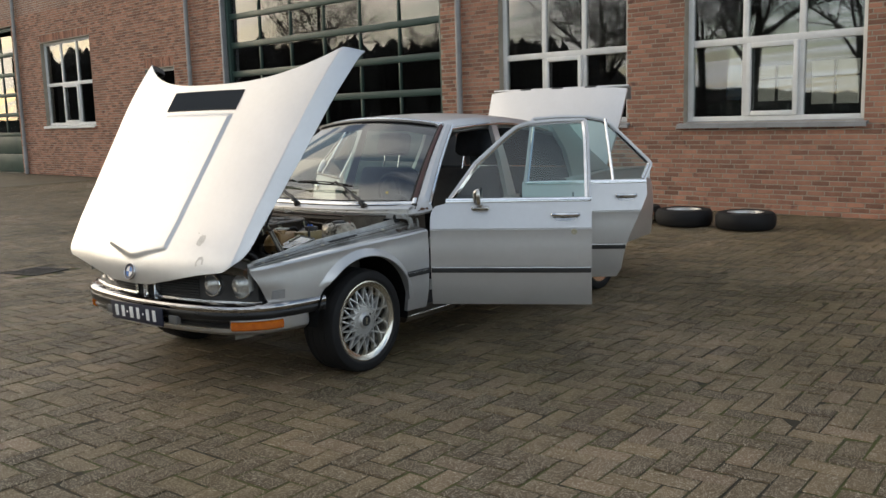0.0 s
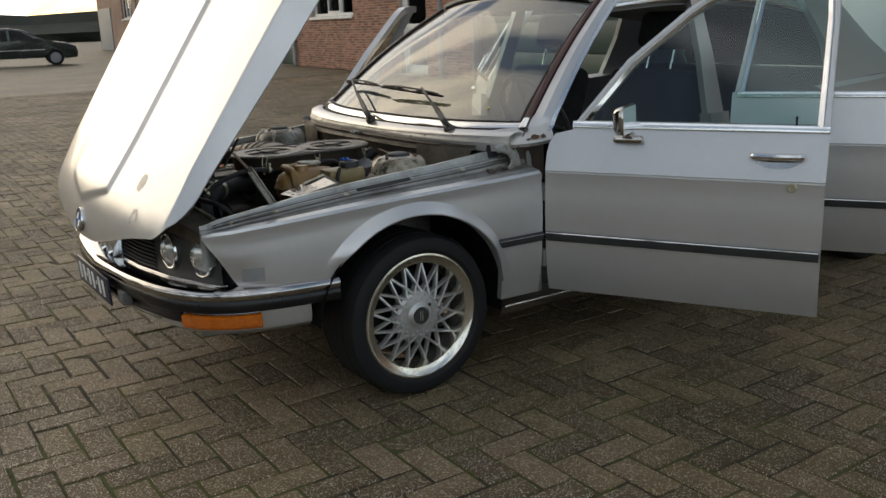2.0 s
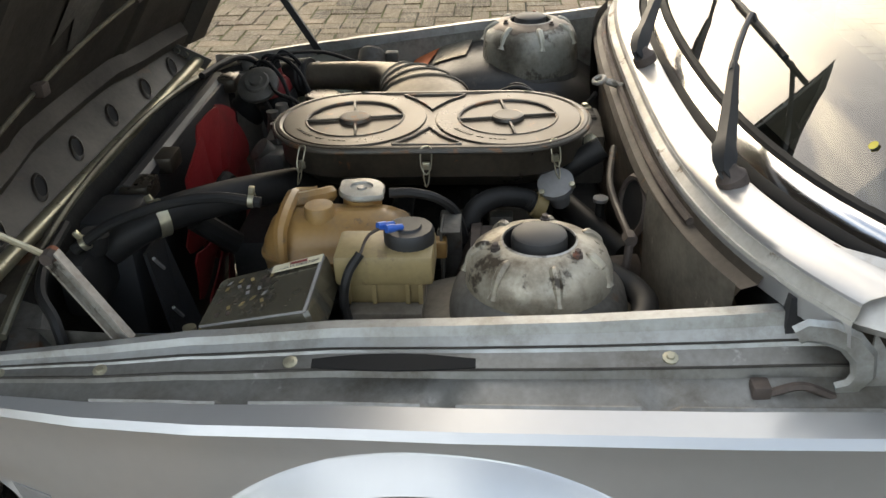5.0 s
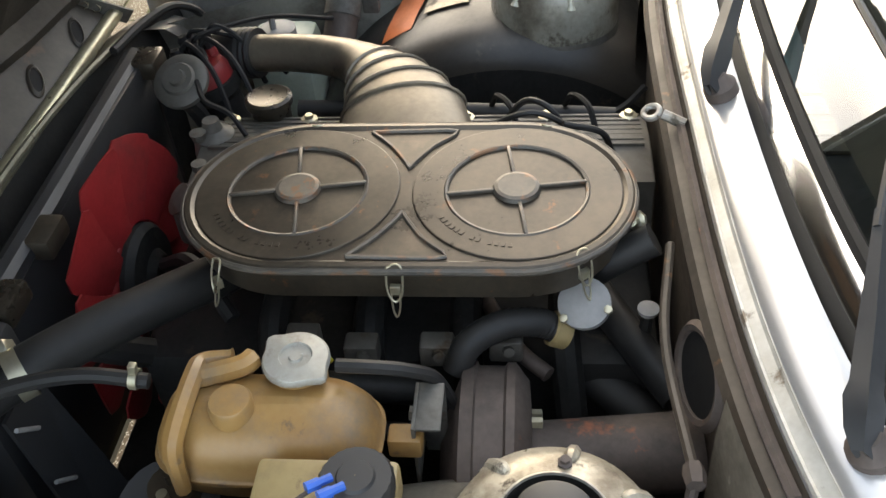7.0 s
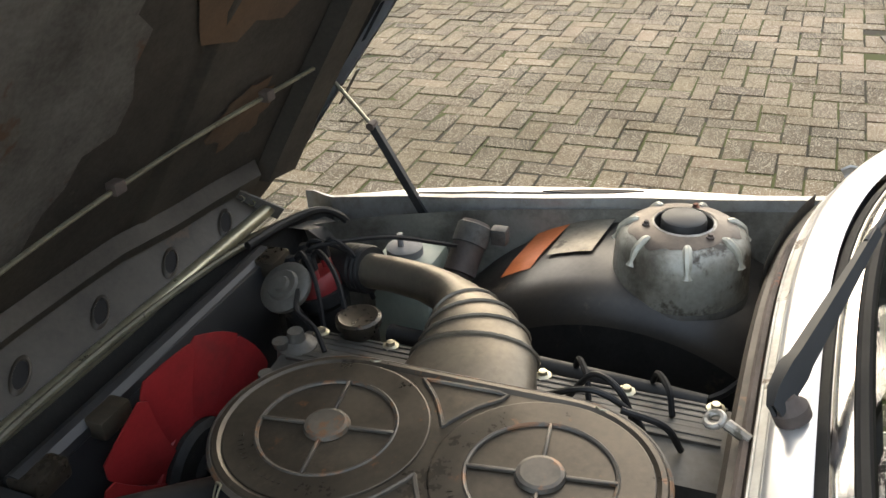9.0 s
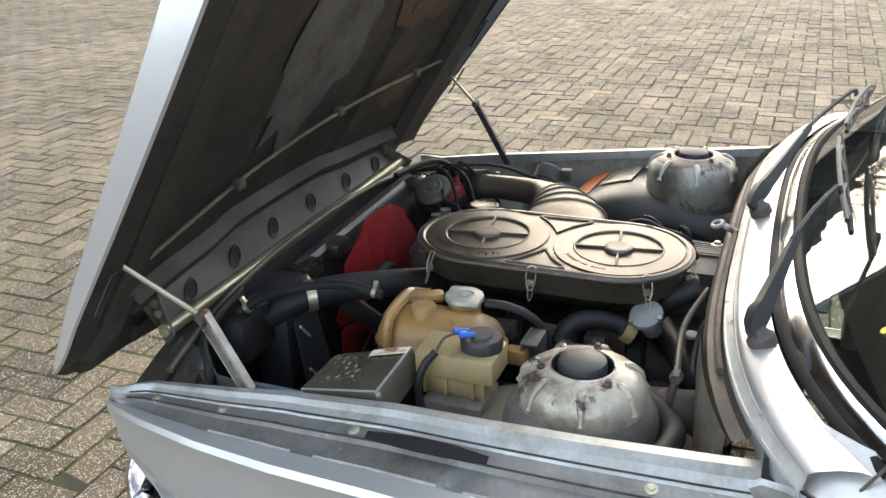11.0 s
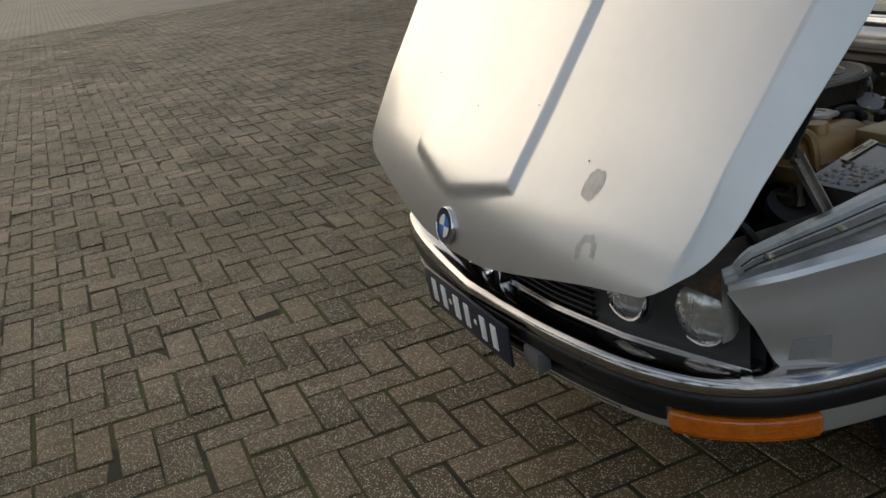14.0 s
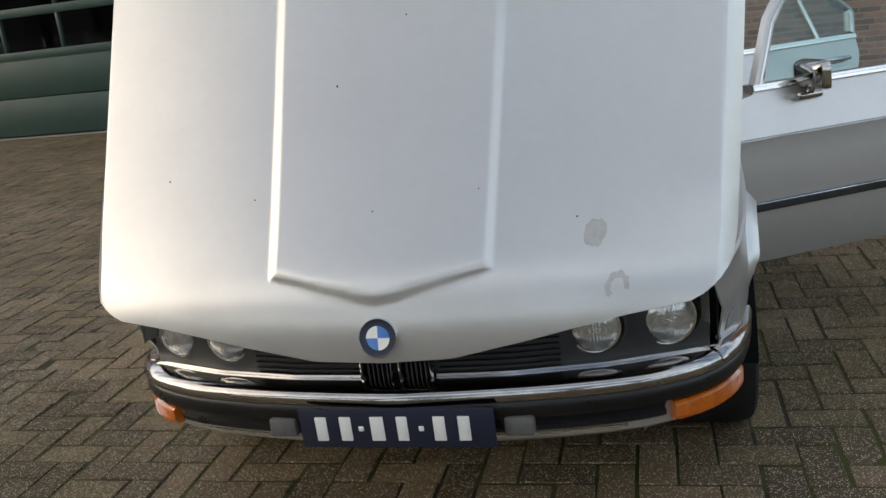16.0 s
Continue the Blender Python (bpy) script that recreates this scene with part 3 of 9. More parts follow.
def window_unit(u0, u1, z0, z1, name, cols=3, transom=0.5, far=False):
    w = thing(name, "white painted wooden window with dark reflecting panes", "window", kind="structure")
    w.matrix_world = WALL
    fw, v0, v1 = 0.075, 0.10, 0.17
    zt = z0 + 0.03 + (1.0 if not far else (z1 - z0) * 0.48)
    bm = B()
    for a, b in ((u0, u0 + fw), (u1 - fw, u1)):
        box(bm, a, b, v0, v1, z0, z1, 0.008)
    box(bm, u0 + fw, u1 - fw, v0, v1, z0, z0 + fw, 0.008)
    box(bm, u0 + fw, u1 - fw, v0, v1, z1 - fw, z1, 0.008)
    part("window_frame", bm, WHITE_FRAME, w)
    us = [lerp(u0 + fw, u1 - fw, k / cols) for k in range(cols + 1)]
    for k in range(1, cols):
        bm = B()
        box(bm, us[k] - 0.04, us[k] + 0.04, v0 + 0.01, v1 - 0.005, z0 + fw, z1 - fw, 0.008)
        part("mullion", bm, WHITE_FRAME, w)
    bm = B()
    box(bm, u0 + fw, u1 - fw, v0 + 0.006, v1, zt - 0.045, zt + 0.045, 0.008)
    part("transom", bm, WHITE_FRAME, w)
    # opening sash in the middle below
    bm = B()
    a, b, c, d = us[1] + 0.03, us[2] - 0.03, z0 + fw, zt - 0.04
    for q in ((a, a + 0.06, c, d), (b - 0.06, b, c, d), (a + 0.06, b - 0.06, c, c + 0.06), (a + 0.06, b - 0.06, d - 0.06, d)):
        box(bm, q[0], q[1], v0 - 0.022, v0 + 0.02, q[2], q[3], 0.006)
    part("sash", bm, WHITE_FRAME, w)
    for k in range(cols):
        for c, d in ((z0 + fw, zt), (zt, z1 - fw)):
            bm = B()
            box(bm, us[k], us[k + 1], v0 + 0.035, v0 + 0.045, c, d)
            g = part("pane", bm, GLASS_WIN, w, smooth=0)
            g.visible_shadow = False
    bm = B()
    prism(bm, [(0.10, z0 + 0.015), (-0.07, z0 - 0.02), (-0.07, z0 - 0.075), (-0.05, z0 - 0.075), (-0.05, z0 - 0.045), (0.10, z0 - 0.03)], "x", u0 - 0.07, u1 + 0.05)
    part("window_sill", bm, WHITE_FRAME if far else GREY_PIPE, w)
    # a near-black sheet stands in for the unlit room behind
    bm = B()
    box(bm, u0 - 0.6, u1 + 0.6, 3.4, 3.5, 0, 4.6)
    part("room_screen", bm, UNLIT_ROOM, w, smooth=0)


for q in windows:
    window_unit(*q, far=q[0] < -10)


# what shows in the depth of the room: daylit back windows and a blue poster
DAY_BACKDROP = bpy.data.materials.new("daylight_backdrop")
DAY_BACKDROP.use_nodes = True
DAY_BACKDROP.node_tree.nodes["Principled BSDF"].inputs["Emission Color"].default_value = (0.95, 0.93, 0.86, 1)
DAY_BACKDROP.node_tree.nodes["Principled BSDF"].inputs["Emission Strength"].default_value = 0.20


def back_window(u0, u1, z0, z1, name):
    w = thing(name, "bright daylit back window deep inside the workshop", "window", kind="structure")
    w.matrix_world = WALL
    bm = B()
    for q in ((u0, u0 + 0.05, z0, z1), (u1 - 0.05, u1, z0, z1), (u0 + 0.05, u1 - 0.05, z0, z0 + 0.05), (u0 + 0.05, u1 - 0.05, z1 - 0.05, z1)):
        box(bm, q[0], q[1], 3.30, 3.39, q[2], q[3], 0.004)
    part("window_frame", bm, UNLIT_ROOM, w)
    mid, zc = (u0 + u1) / 2, lerp(z0, z1, 0.62)
    bm = B()
    box(bm, mid - 0.018, mid + 0.018, 3.31, 3.385, z0 + 0.05, z1 - 0.05, 0.003)
    part("glazing_bar", bm, UNLIT_ROOM, w)
    bm = B()
    box(bm, u0 + 0.05, u1 - 0.05, 3.315, 3.38, zc - 0.016, zc + 0.016, 0.003)
    part("glazing_bar", bm, UNLIT_ROOM, w)
    for a, b in ((u0 + 0.05, mid - 0.018), (mid + 0.018, u1 - 0.05)):
        for c, d in ((z0 + 0.05, zc - 0.016), (zc + 0.016, z1 - 0.05)):
            bm = B()
            box(bm, a, b, 3.36, 3.372, c, d)
            part("pane", bm, DAY_BACKDROP, w, smooth=0)


back_window(-1.39, -0.67, 1.40, 2.06, "window_6")
back_window(-0.52, 0.32, 1.33, 2.10, "window_7")
poster = thing("poster", "faded blue paper poster on the inner workshop wall", "poster")
poster.matrix_world = WALL
bm = B()
grid(bm, [[(u, 3.388 - 0.006 * math.sin(4 * u + z), z) for u in spread(-2.0, -1.57, 6)] for z in spread(1.49, 2.05, 6)], 0.003)
part("sheet", bm, surface("blue_poster", (0.10, 0.24, 0.50), (0.16, 0.30, 0.52), 6.0, 0.5), poster)


def gate_unit(u0, u1, z0, z1, name, first=1.17, row=0.60, cols=6):
    g = thing(name, "dark green sectional workshop gate with rows of panes", "workshop gate", kind="structure")
    g.matrix_world = WALL
    v0, v1 = 0.14, 0.20
    bm = B()
    box(bm, u0, u0 + 0.12, v0 - 0.05, v1, z0, z1, 0.01)
    box(bm, u1 - 0.12, u1, v0 - 0.05, v1, z0, z1, 0.01)
    box(bm, u0 + 0.12, u1 - 0.12, v0 - 0.05, v1, z1 - 0.12, z1, 0.01)
    part("gate_frame", bm, GREEN_DOOR, g)
    bm = B()
    box(bm, u0 - 0.01, u0 + 0.05, -0.03, 0.09, z0, z1, 0.008)
    part("corner_strip", bm, GREY_PIPE, g, "pale grey metal corner strip")
    for k in range(2):
        bm = B()
        box(bm, u0 + 0.12, u1 - 0.12, v0, v1, z0 + 0.02 + k * (first - 0.06) / 2, z0 + 0.012 + (k + 1) * (first - 0.06) / 2, 0.012)
        part("gate_panel", bm, GREEN_DOOR, g)
    z = first
    us = [lerp(u0 + 0.12, u1 - 0.12, k / cols) for k in range(cols + 1)]
    while z < z1 - 0.3:
        bm = B()
        box(bm, u0 + 0.12, u1 - 0.12, v0 - 0.012, v1, z - 0.06, z + 0.06, 0.01)
        part("rail", bm, GREEN_DOOR, g)
        for k in range(cols):
            if k:
                bm = B()
                box(bm, us[k] - 0.022, us[k] + 0.022, v0, v1, z + 0.06, min(z + row, z1) - 0.06, 0.006)
                part("bar", bm, GREEN_DOOR, g)
            bm = B()
            box(bm, us[k], us[k + 1], v0 + 0.03, v0 + 0.038, z + 0.05, z + row - 0.05)
            p = part("pane", bm, GLASS_WIN, g, smooth=0)
            p.visible_shadow = False
        z += row
    # near-black sheet in place of the unlit room behind the gate
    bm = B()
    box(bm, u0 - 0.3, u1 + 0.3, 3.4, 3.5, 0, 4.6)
    part("room_screen", bm, UNLIT_ROOM, g, smooth=0)


for q in gates:
    gate_unit(*q, cols=6 if q[4] == "gate_1" else 5)


def door_unit(u0, u1, z0, z1, name):
    d = thing(name, "white painted door with two dark glazed panels", "door", kind="structure")
    d.matrix_world = WALL
    bm = B()
    for a, b in ((u0, u0 + 0.07), (u1 - 0.07, u1)):
        box(bm, a, b, 0.08, 0.17, z0, z1, 0.008)
    box(bm, u0 + 0.07, u1 - 0.07, 0.08, 0.17, z1 - 0.07, z1, 0.008)
    box(bm, u0 + 0.07, u1 - 0.07, 0.08, 0.17, 2.06, 2.14, 0.008)
    part("door_frame", bm, WHITE_FRAME, d)
    a, b = u0 + 0.075, u1 - 0.075
    bm = B()
    for q in ((a, a + 0.13, 0.02, 2.055), (b - 0.13, b, 0.02, 2.055), (a + 0.13, b - 0.13, 0.02, 0.22), (a + 0.13, b - 0.13, 1.0, 1.14), (a + 0.13, b - 0.13, 1.93, 2.055)):
        box(bm, q[0], q[1], 0.10, 0.15, q[2], q[3], 0.008)
    part("leaf", bm, WHITE_FRAME, d)
    for c, e in ((0.2, 1.02), (1.12, 1.95), (2.13, z1 - 0.06)):
        bm = B()
        box(bm, a + 0.1, b - 0.1, 0.12, 0.13, c, e)
        part("pane", bm, GLASS_WIN, d, smooth=0).visible_shadow = False
    bm = B()
    tube(bm, [(a + 0.09, 0.10, 1.07), (a + 0.09, 0.05, 1.07), (a + 0.19, 0.05, 1.07)], 0.009, smooth=1)
    part("door_handle", bm, CHROME, d)
    # near-black sheet for the unlit space behind the door
    bm = B()
    box(bm, u0 - 0.3, u1 + 0.3, 1.4, 1.5, 0, 3)
    part("room_screen", bm, UNLIT_ROOM, d, smooth=0)
    bm = B()
    box(bm, u0 - 0.05, u1 + 0.05, -0.16, 0.1, 0.0, 0.03, 0.008)
    part("threshold", bm, MORTAR, d)


for q in doors:
    door_unit(*q)


def downpipe(u):
    p = thing("downpipe", "grey metal rain downpipe fixed to brick wall", "downpipe", "rain downpipes")
    p.matrix_world = WALL @ Matrix.Translation((u, -0.085, 0))
    bm = B()
    lathe(bm, [(0.05, 0.75), (0.05, TOP - 0.1)], seg=14)
    lathe(bm, [(0.0, 0.0), (0.058, 0.0), (0.058, 0.82), (0.05, 0.84)], seg=14)
    part("pipe", bm, GREY_PIPE, p)
    for z in (0.9, 2.6, 4.3):
        bm = B()
        lathe(bm, [(0.05, z - 0.02), (0.06, z - 0.02), (0.06, z + 0.02), (0.05, z + 0.02)], seg=14)
        box(bm, -0.012, 0.012, 0.05, 0.083, z - 0.015, z + 0.015)
        part("pipe_clip", bm, GREY_PIPE, p)


for u in (-4.86, -12.98, -22.32, -33.6, -47.3):
    downpipe(u)
bm = B()
box(bm, -2.5, 2.5, 0.12, 0.2, 0.0, 2.6, 0.01)
o = part("door_2", bm, surface("grey_blue_door", (0.14, 0.17, 0.21), (0.11, 0.14, 0.17), 3.0, 0.5), smooth=0)
o.matrix_world = WALL @ Matrix.Translation((-59.0, -0.17, 0))
tagged(o, "grey blue plain steel door in brick wall", "steel door", kind="structure")


def drain():
    d = thing("drain_grate", "rusty cast iron slotted drain grate set in pavers", "drain grate", at=(-4.16, 0.83, 0.0))
    d.rotation_euler = (0, 0, radians(12))
    bm = B()
    for q in ((-0.21, 0.21, -0.19, -0.165), (-0.21, 0.21, 0.165, 0.19), (-0.21, -0.185, -0.165, 0.165), (0.185, 0.21, -0.165, 0.165)):
        box(bm, *q, -0.005, 0.008, 0.003)
    part("drain_frame", bm, IRON, d)
    for k in range(9):
        x = -0.165 + k * 0.041
        bm = B()
        box(bm, x - 0.011, x + 0.011, -0.165, 0.165, -0.005, 0.005, 0.003)
        part("grate_bar", bm, IRON, d)


drain()


def loose_wheel(x, y, turn, flat=0.0):
    w = thing("spare_wheel", "loose black tyre with silver steel rim lying on pavers", "spare wheel", "wheels lying by the wall", at=(x, y, 0))
    w.rotation_euler = (0, 0, turn)
    bm = B()
    lathe(bm, [(0.20, 0.02), (0.24, 0.0), (0.30, 0.012), (0.325, 0.045), (0.330, 0.10), (0.325, 0.155), (0.30, 0.188), (0.24, 0.20), (0.195, 0.185), (0.19, 0.10), (0.20, 0.02)], seg=40)
    part("tyre", bm, RUBBER, w)
    bm = B()
    lathe(bm, [(0.20, 0.19), (0.185, 0.185), (0.175, 0.12), (0.13, 0.105), (0.11, 0.135), (0.06, 0.14), (0.05, 0.115), (0.0, 0.115)], seg=32)
    part("rim", bm, ALLOY, w)
    for k in range(5):
        bm = B()
        lathe(bm, [(0.0, 0.15), (0.008, 0.15), (0.010, 0.135)], pose(0.085 * math.cos(k * 1.2566), 0.085 * math.sin(k * 1.2566), 0), seg=6)
        part("wheel_nut", bm, CHROME, w)


for x, y, r in ((-0.18, 6.60, 0.3), (0.56, 6.56, 1.1), (-0.90, 6.78, 2.0)):
    loose_wheel(x, y, r)


# far side of the yard
def guard_rail():
    g = thing("guard_rail", "dull blue steel guard rail on short posts", "guard rail", at=(-29.0, -26.0, 0))
    g.rotation_euler = (0, 0, radians(-29))
    bm = B()
    prism(bm, [(0.0, 0.42), (0.05, 0.46), (0.05, 0.52), (0.0, 0.56), (0.0, 0.62), (0.05, 0.66), (0.05, 0.72), (0.0, 0.76), (-0.02, 0.76), (-0.02, 0.42)], "x", -16, 16)
    part("beam", bm, RAIL_BLUE, g)
    for k in range(17):
        bm = B()
        box(bm, -16 + k * 2 - 0.06, -16 + k * 2 + 0.06, -0.16, -0.03, -0.02, 0.7, 0.01)
        part("post", bm, RAIL_BLUE, g)


guard_rail()


def mesh_fence():
    f = thing("mesh_fence", "pale green wire fence behind the guard rail", "wire fence", at=(-29.9, -27.6, 0))
    f.rotation_euler = (0, 0, radians(-29))
    for k in range(15):
        bm = B()
        box(bm, -17.5 + k * 2.5 - 0.03, -17.5 + k * 2.5 + 0.03, -0.03, 0.03, -0.02, 1.8, 0.006)
        part("post", bm, surface("pale_post", (0.45, 0.47, 0.43), (0.36, 0.39, 0.34), 5.0, 0.5), f) if k == 0 else part("post", bm, bpy.data.materials["pale_post"], f)
    v, fc = [], []
    for k in range(290):
        x = -17.4 + k * 0.12
        i = len(v)
        v += [(x - 0.006, 0, 0.05), (x + 0.006, 0, 0.05), (x + 0.006, 0, 1.75), (x - 0.006, 0, 1.75), (x, 0.008, 0.05), (x, 0.008, 1.75)]
        fc += [(i, i + 1, i + 2, i + 3), (i + 1, i + 4, i + 5, i + 2), (i + 4, i, i + 3, i + 5)]
    o = soup("wire", v, fc, bpy.data.materials["pale_post"], f)
    tagged(o, kind="stuff")


mesh_fence()
rng = np.random.default_rng(4)
v, fc = [], []
ca, sa = math.cos(radians(-29)), math.sin(radians(-29))
for k in range(26000):
    a, b = rng.uniform(-26, 26), -abs(rng.normal(0, 1.0)) * 1.6 + 1.5 * rng.random()
    x, y = -29.3 + a * ca - b * sa, -26.6 + a * sa + b * ca
    h, t = rng.uniform(0.05, 0.16), rng.uniform(0, 6.28)
    i = len(v)
    v += [(x - 0.02 * math.cos(t), y - 0.02 * math.sin(t), -0.016), (x + 0.02 * math.cos(t), y + 0.02 * math.sin(t), -0.016), (x + 0.06 * math.sin(t), y + 0.05 * math.cos(t), h)]
    fc.append((i, i + 1, i + 2))
tagged(soup("grass", v, fc, GRASS), "strip of rough green grass along the yard edge", "grass", kind="stuff")


def bare_tree(x, y, height, seed):
    t = thing("bare_tree", "leafless tree with dark trunk and spreading twigs", "tree", "bare trees round the yard", at=(x, y, 0))
    r = random.Random(seed)
    bt, bl, bw = B(), B(), B()

    def grow(p, d, length, rad, level):
        q, pts, rr = p.copy(), [p.copy()], [rad]
        for k in range(4):
            d = (d + Vector((r.uniform(-1, 1), r.uniform(-1, 1), r.uniform(-0.5, 0.7))) * (0.10 + 0.06 * level)).normalized()
            q = q + d * length / 4
            pts.append(q.copy())
            rr.append(rad * (1 - 0.13 * (k + 1)))
        tube((bt, bl, bw, bw, bw)[level], pts, rr, seg=(10, 7, 5, 3, 3)[level], smooth=1)
        if level < 4:
            for k in range((5, 5, 4, 4)[level]):
                i = r.randint(2, 4) if level else (3, 3, 4, 4, 4)[k]
                e = (d * 0.75 + Vector((r.uniform(-1, 1), r.uniform(-1, 1), r.uniform(-0.2, 0.8)))).normalized()
                grow(pts[i], e, length * r.uniform(0.55, 0.78), rr[i] * r.uniform(0.5, 0.68), level + 1)

    grow(Vector((0, 0, -0.05)), Vector((0, 0, 1)), height * 0.36, height * 0.026, 0)
    part("trunk", bt, BARK, t)
    part("limbs", bl, BARK, t)
    part("twigs", bw, BARK, t)


for k, (x, y, h) in enumerate(((-4.5, -17.0, 11.0), (-11.5, -21.0, 12.0), (-19.0, -20.0, 11.5), (5.5, -19.0, 10.5), (14.0, -12.0, 10.0))):
    bare_tree(x, y, h, 11 + k)


def far_hedge():
    """A low far line of woods round the yard."""
    v, fc = [], []
    r = np.random.default_rng(8)
    n = 240
    for k in range(n + 1):
        a = math.tau * k / n
        rad = 105 + 12 * math.sin(3 * a) + 6 * math.sin(11 * a)
        h = 3.5 + 0.9 * math.sin(5 * a + 1) + 0.8 * r.random() + 0.6 * math.sin(17 * a)
        for j in range(4):
            z = h * j / 3
            rr = rad + (j == 1) * -2.5 + j * 1.2 + r.uniform(-0.8, 0.8)
            v.append((rr * math.cos(a) - 10, rr * math.sin(a) - 10, z - 0.1))
        if k < n:
            for j in range(3):
                i = 4 * k + j
                fc.append((i, i + 4, i + 5, i + 1))
    tagged(soup("backdrop", v, fc, TREES), "low dark line of far woods on the horizon", "far woods", kind="structure")


far_hedge()


# ---- bare oaks along the far side of the yard, a dark wood behind them ----
BARK = surface("dark_oak_bark", (0.045, 0.038, 0.03), (0.028, 0.024, 0.02), 3.0, 0.9, bump=0.004, fine=40.0)
WOOD_FAR = surface("far_bare_wood", (0.05, 0.043, 0.034), (0.03, 0.027, 0.022), 0.3, 0.95, fine=3.0)


def oak(seed):
    r = random.Random(seed)
    limbs, twigs = ([], []), ([], [])

    def stick(store, p, q, r0, r1, seg):
        v, f = store
        d = (q - p).normalized()
        s_ = d.cross(Vector((0.31, 0.2, 0.9))).normalized()
        u = s_.cross(d)
        n = len(v)
        for c, rr in ((p, r0), (q, r1)):
            for k in range(seg):
                a = math.tau * k / seg
                v.append(tuple(c + (s_ * math.cos(a) + u * math.sin(a)) * rr))
        for k in range(seg):
            f.append((n + k, n + (k + 1) % seg, n + seg + (k + 1) % seg, n + seg + k))

    def grow(p, d, length, rad, level):
        store, seg = (limbs, 7) if level < 3 else (twigs, 3)
        steps = 3 if level < 3 else 2
        for k in range(steps):
            d2 = (d + Vector((r.uniform(-1, 1), r.uniform(-1, 1), r.uniform(-0.5, 0.9))) * (0.10 + 0.07 * level)).normalized()
            q = p + d2 * length / steps
            r1 = rad * (1 - 0.45 * (k + 1) / steps)
            stick(store, p, q, rad * (1 - 0.45 * k / steps), r1, seg)
            if level < 5 and (k > 0 or level > 0):
                for _ in range(2 if level < 4 else 1):
                    side = Vector((r.uniform(-1, 1), r.uniform(-1, 1), r.uniform(-0.15, 0.75))).normalized()
                    grow(q, (d2 * 0.45 + side).normalized(), length * r.uniform(0.52, 0.78), r1 * r.uniform(0.45, 0.68), level + 1)
            p, d = q, d2
        if level < 5:
            grow(p, d, length * 0.6, r1 * 0.8, level + 1)

    grow(Vector((0, 0, -0.1)), Vector((0, 0, 1)), 4.6, 0.38, 0)
    t = thing("oak_tree", "large bare winter oak with dark spreading limbs", "tree", "oaks along the yard")
    soup("trunk", limbs[0], limbs[1], BARK, t)
    soup("crown", twigs[0], twigs[1], BARK, t)
    return t


first_oak = oak(4)
first_oak.matrix_world = pose(-9.5, -20.5, 0, 0, 0, 20)
for x, y, a, k in ((-17.5, -21.5, 140, 1.06), (-2.0, -19.5, 255, 1.1), (5.5, -21, 60, 0.95), (13.5, -20.5, 190, 1.05), (-27, -23, 310, 1.0), (-45, -14, 100, 1.1), (-48, -26, 30, 0.95)):
    copy_thing(first_oak, pose(x, y, 0, 0, 0, a) @ Matrix.Scale(k, 4))
r = random.Random(8)
v, f = [], []
for k in range(420):
    a = lerp(-3.05, 0.05, k / 419)
    d = r.uniform(78, 92)
    x, y, h, w = d * math.cos(a), d * math.sin(a), r.uniform(1.6, 3.4) + 7.0 * min(1.0, max(0.0, (-2.25 - a) / 0.15)), r.uniform(1.2, 2.4)
    n = len(v)
    for j in range(5):
        v.append((x + w * math.cos(j * math.tau / 5), y + w * math.sin(j * math.tau / 5), -0.1))
    for j in range(5):
        v.append((x + w * 0.9 * math.cos(j * math.tau / 5 + 0.3), y + w * 0.9 * math.sin(j * math.tau / 5 + 0.3), h * r.uniform(0.70, 0.86)))
    v.append((x + r.uniform(-0.4, 0.4), y, h))
    for j in range(5):
        f.append((n + j, n + (j + 1) % 5, n + 5 + (j + 1) % 5, n + 5 + j))
        f.append((n + 5 + j, n + 5 + (j + 1) % 5, n + 10))
wood = soup("far_wood", v, f, WOOD_FAR)
tagged(wood, "dark strip of bare winter wood beyond the yard", "wood", kind="stuff")


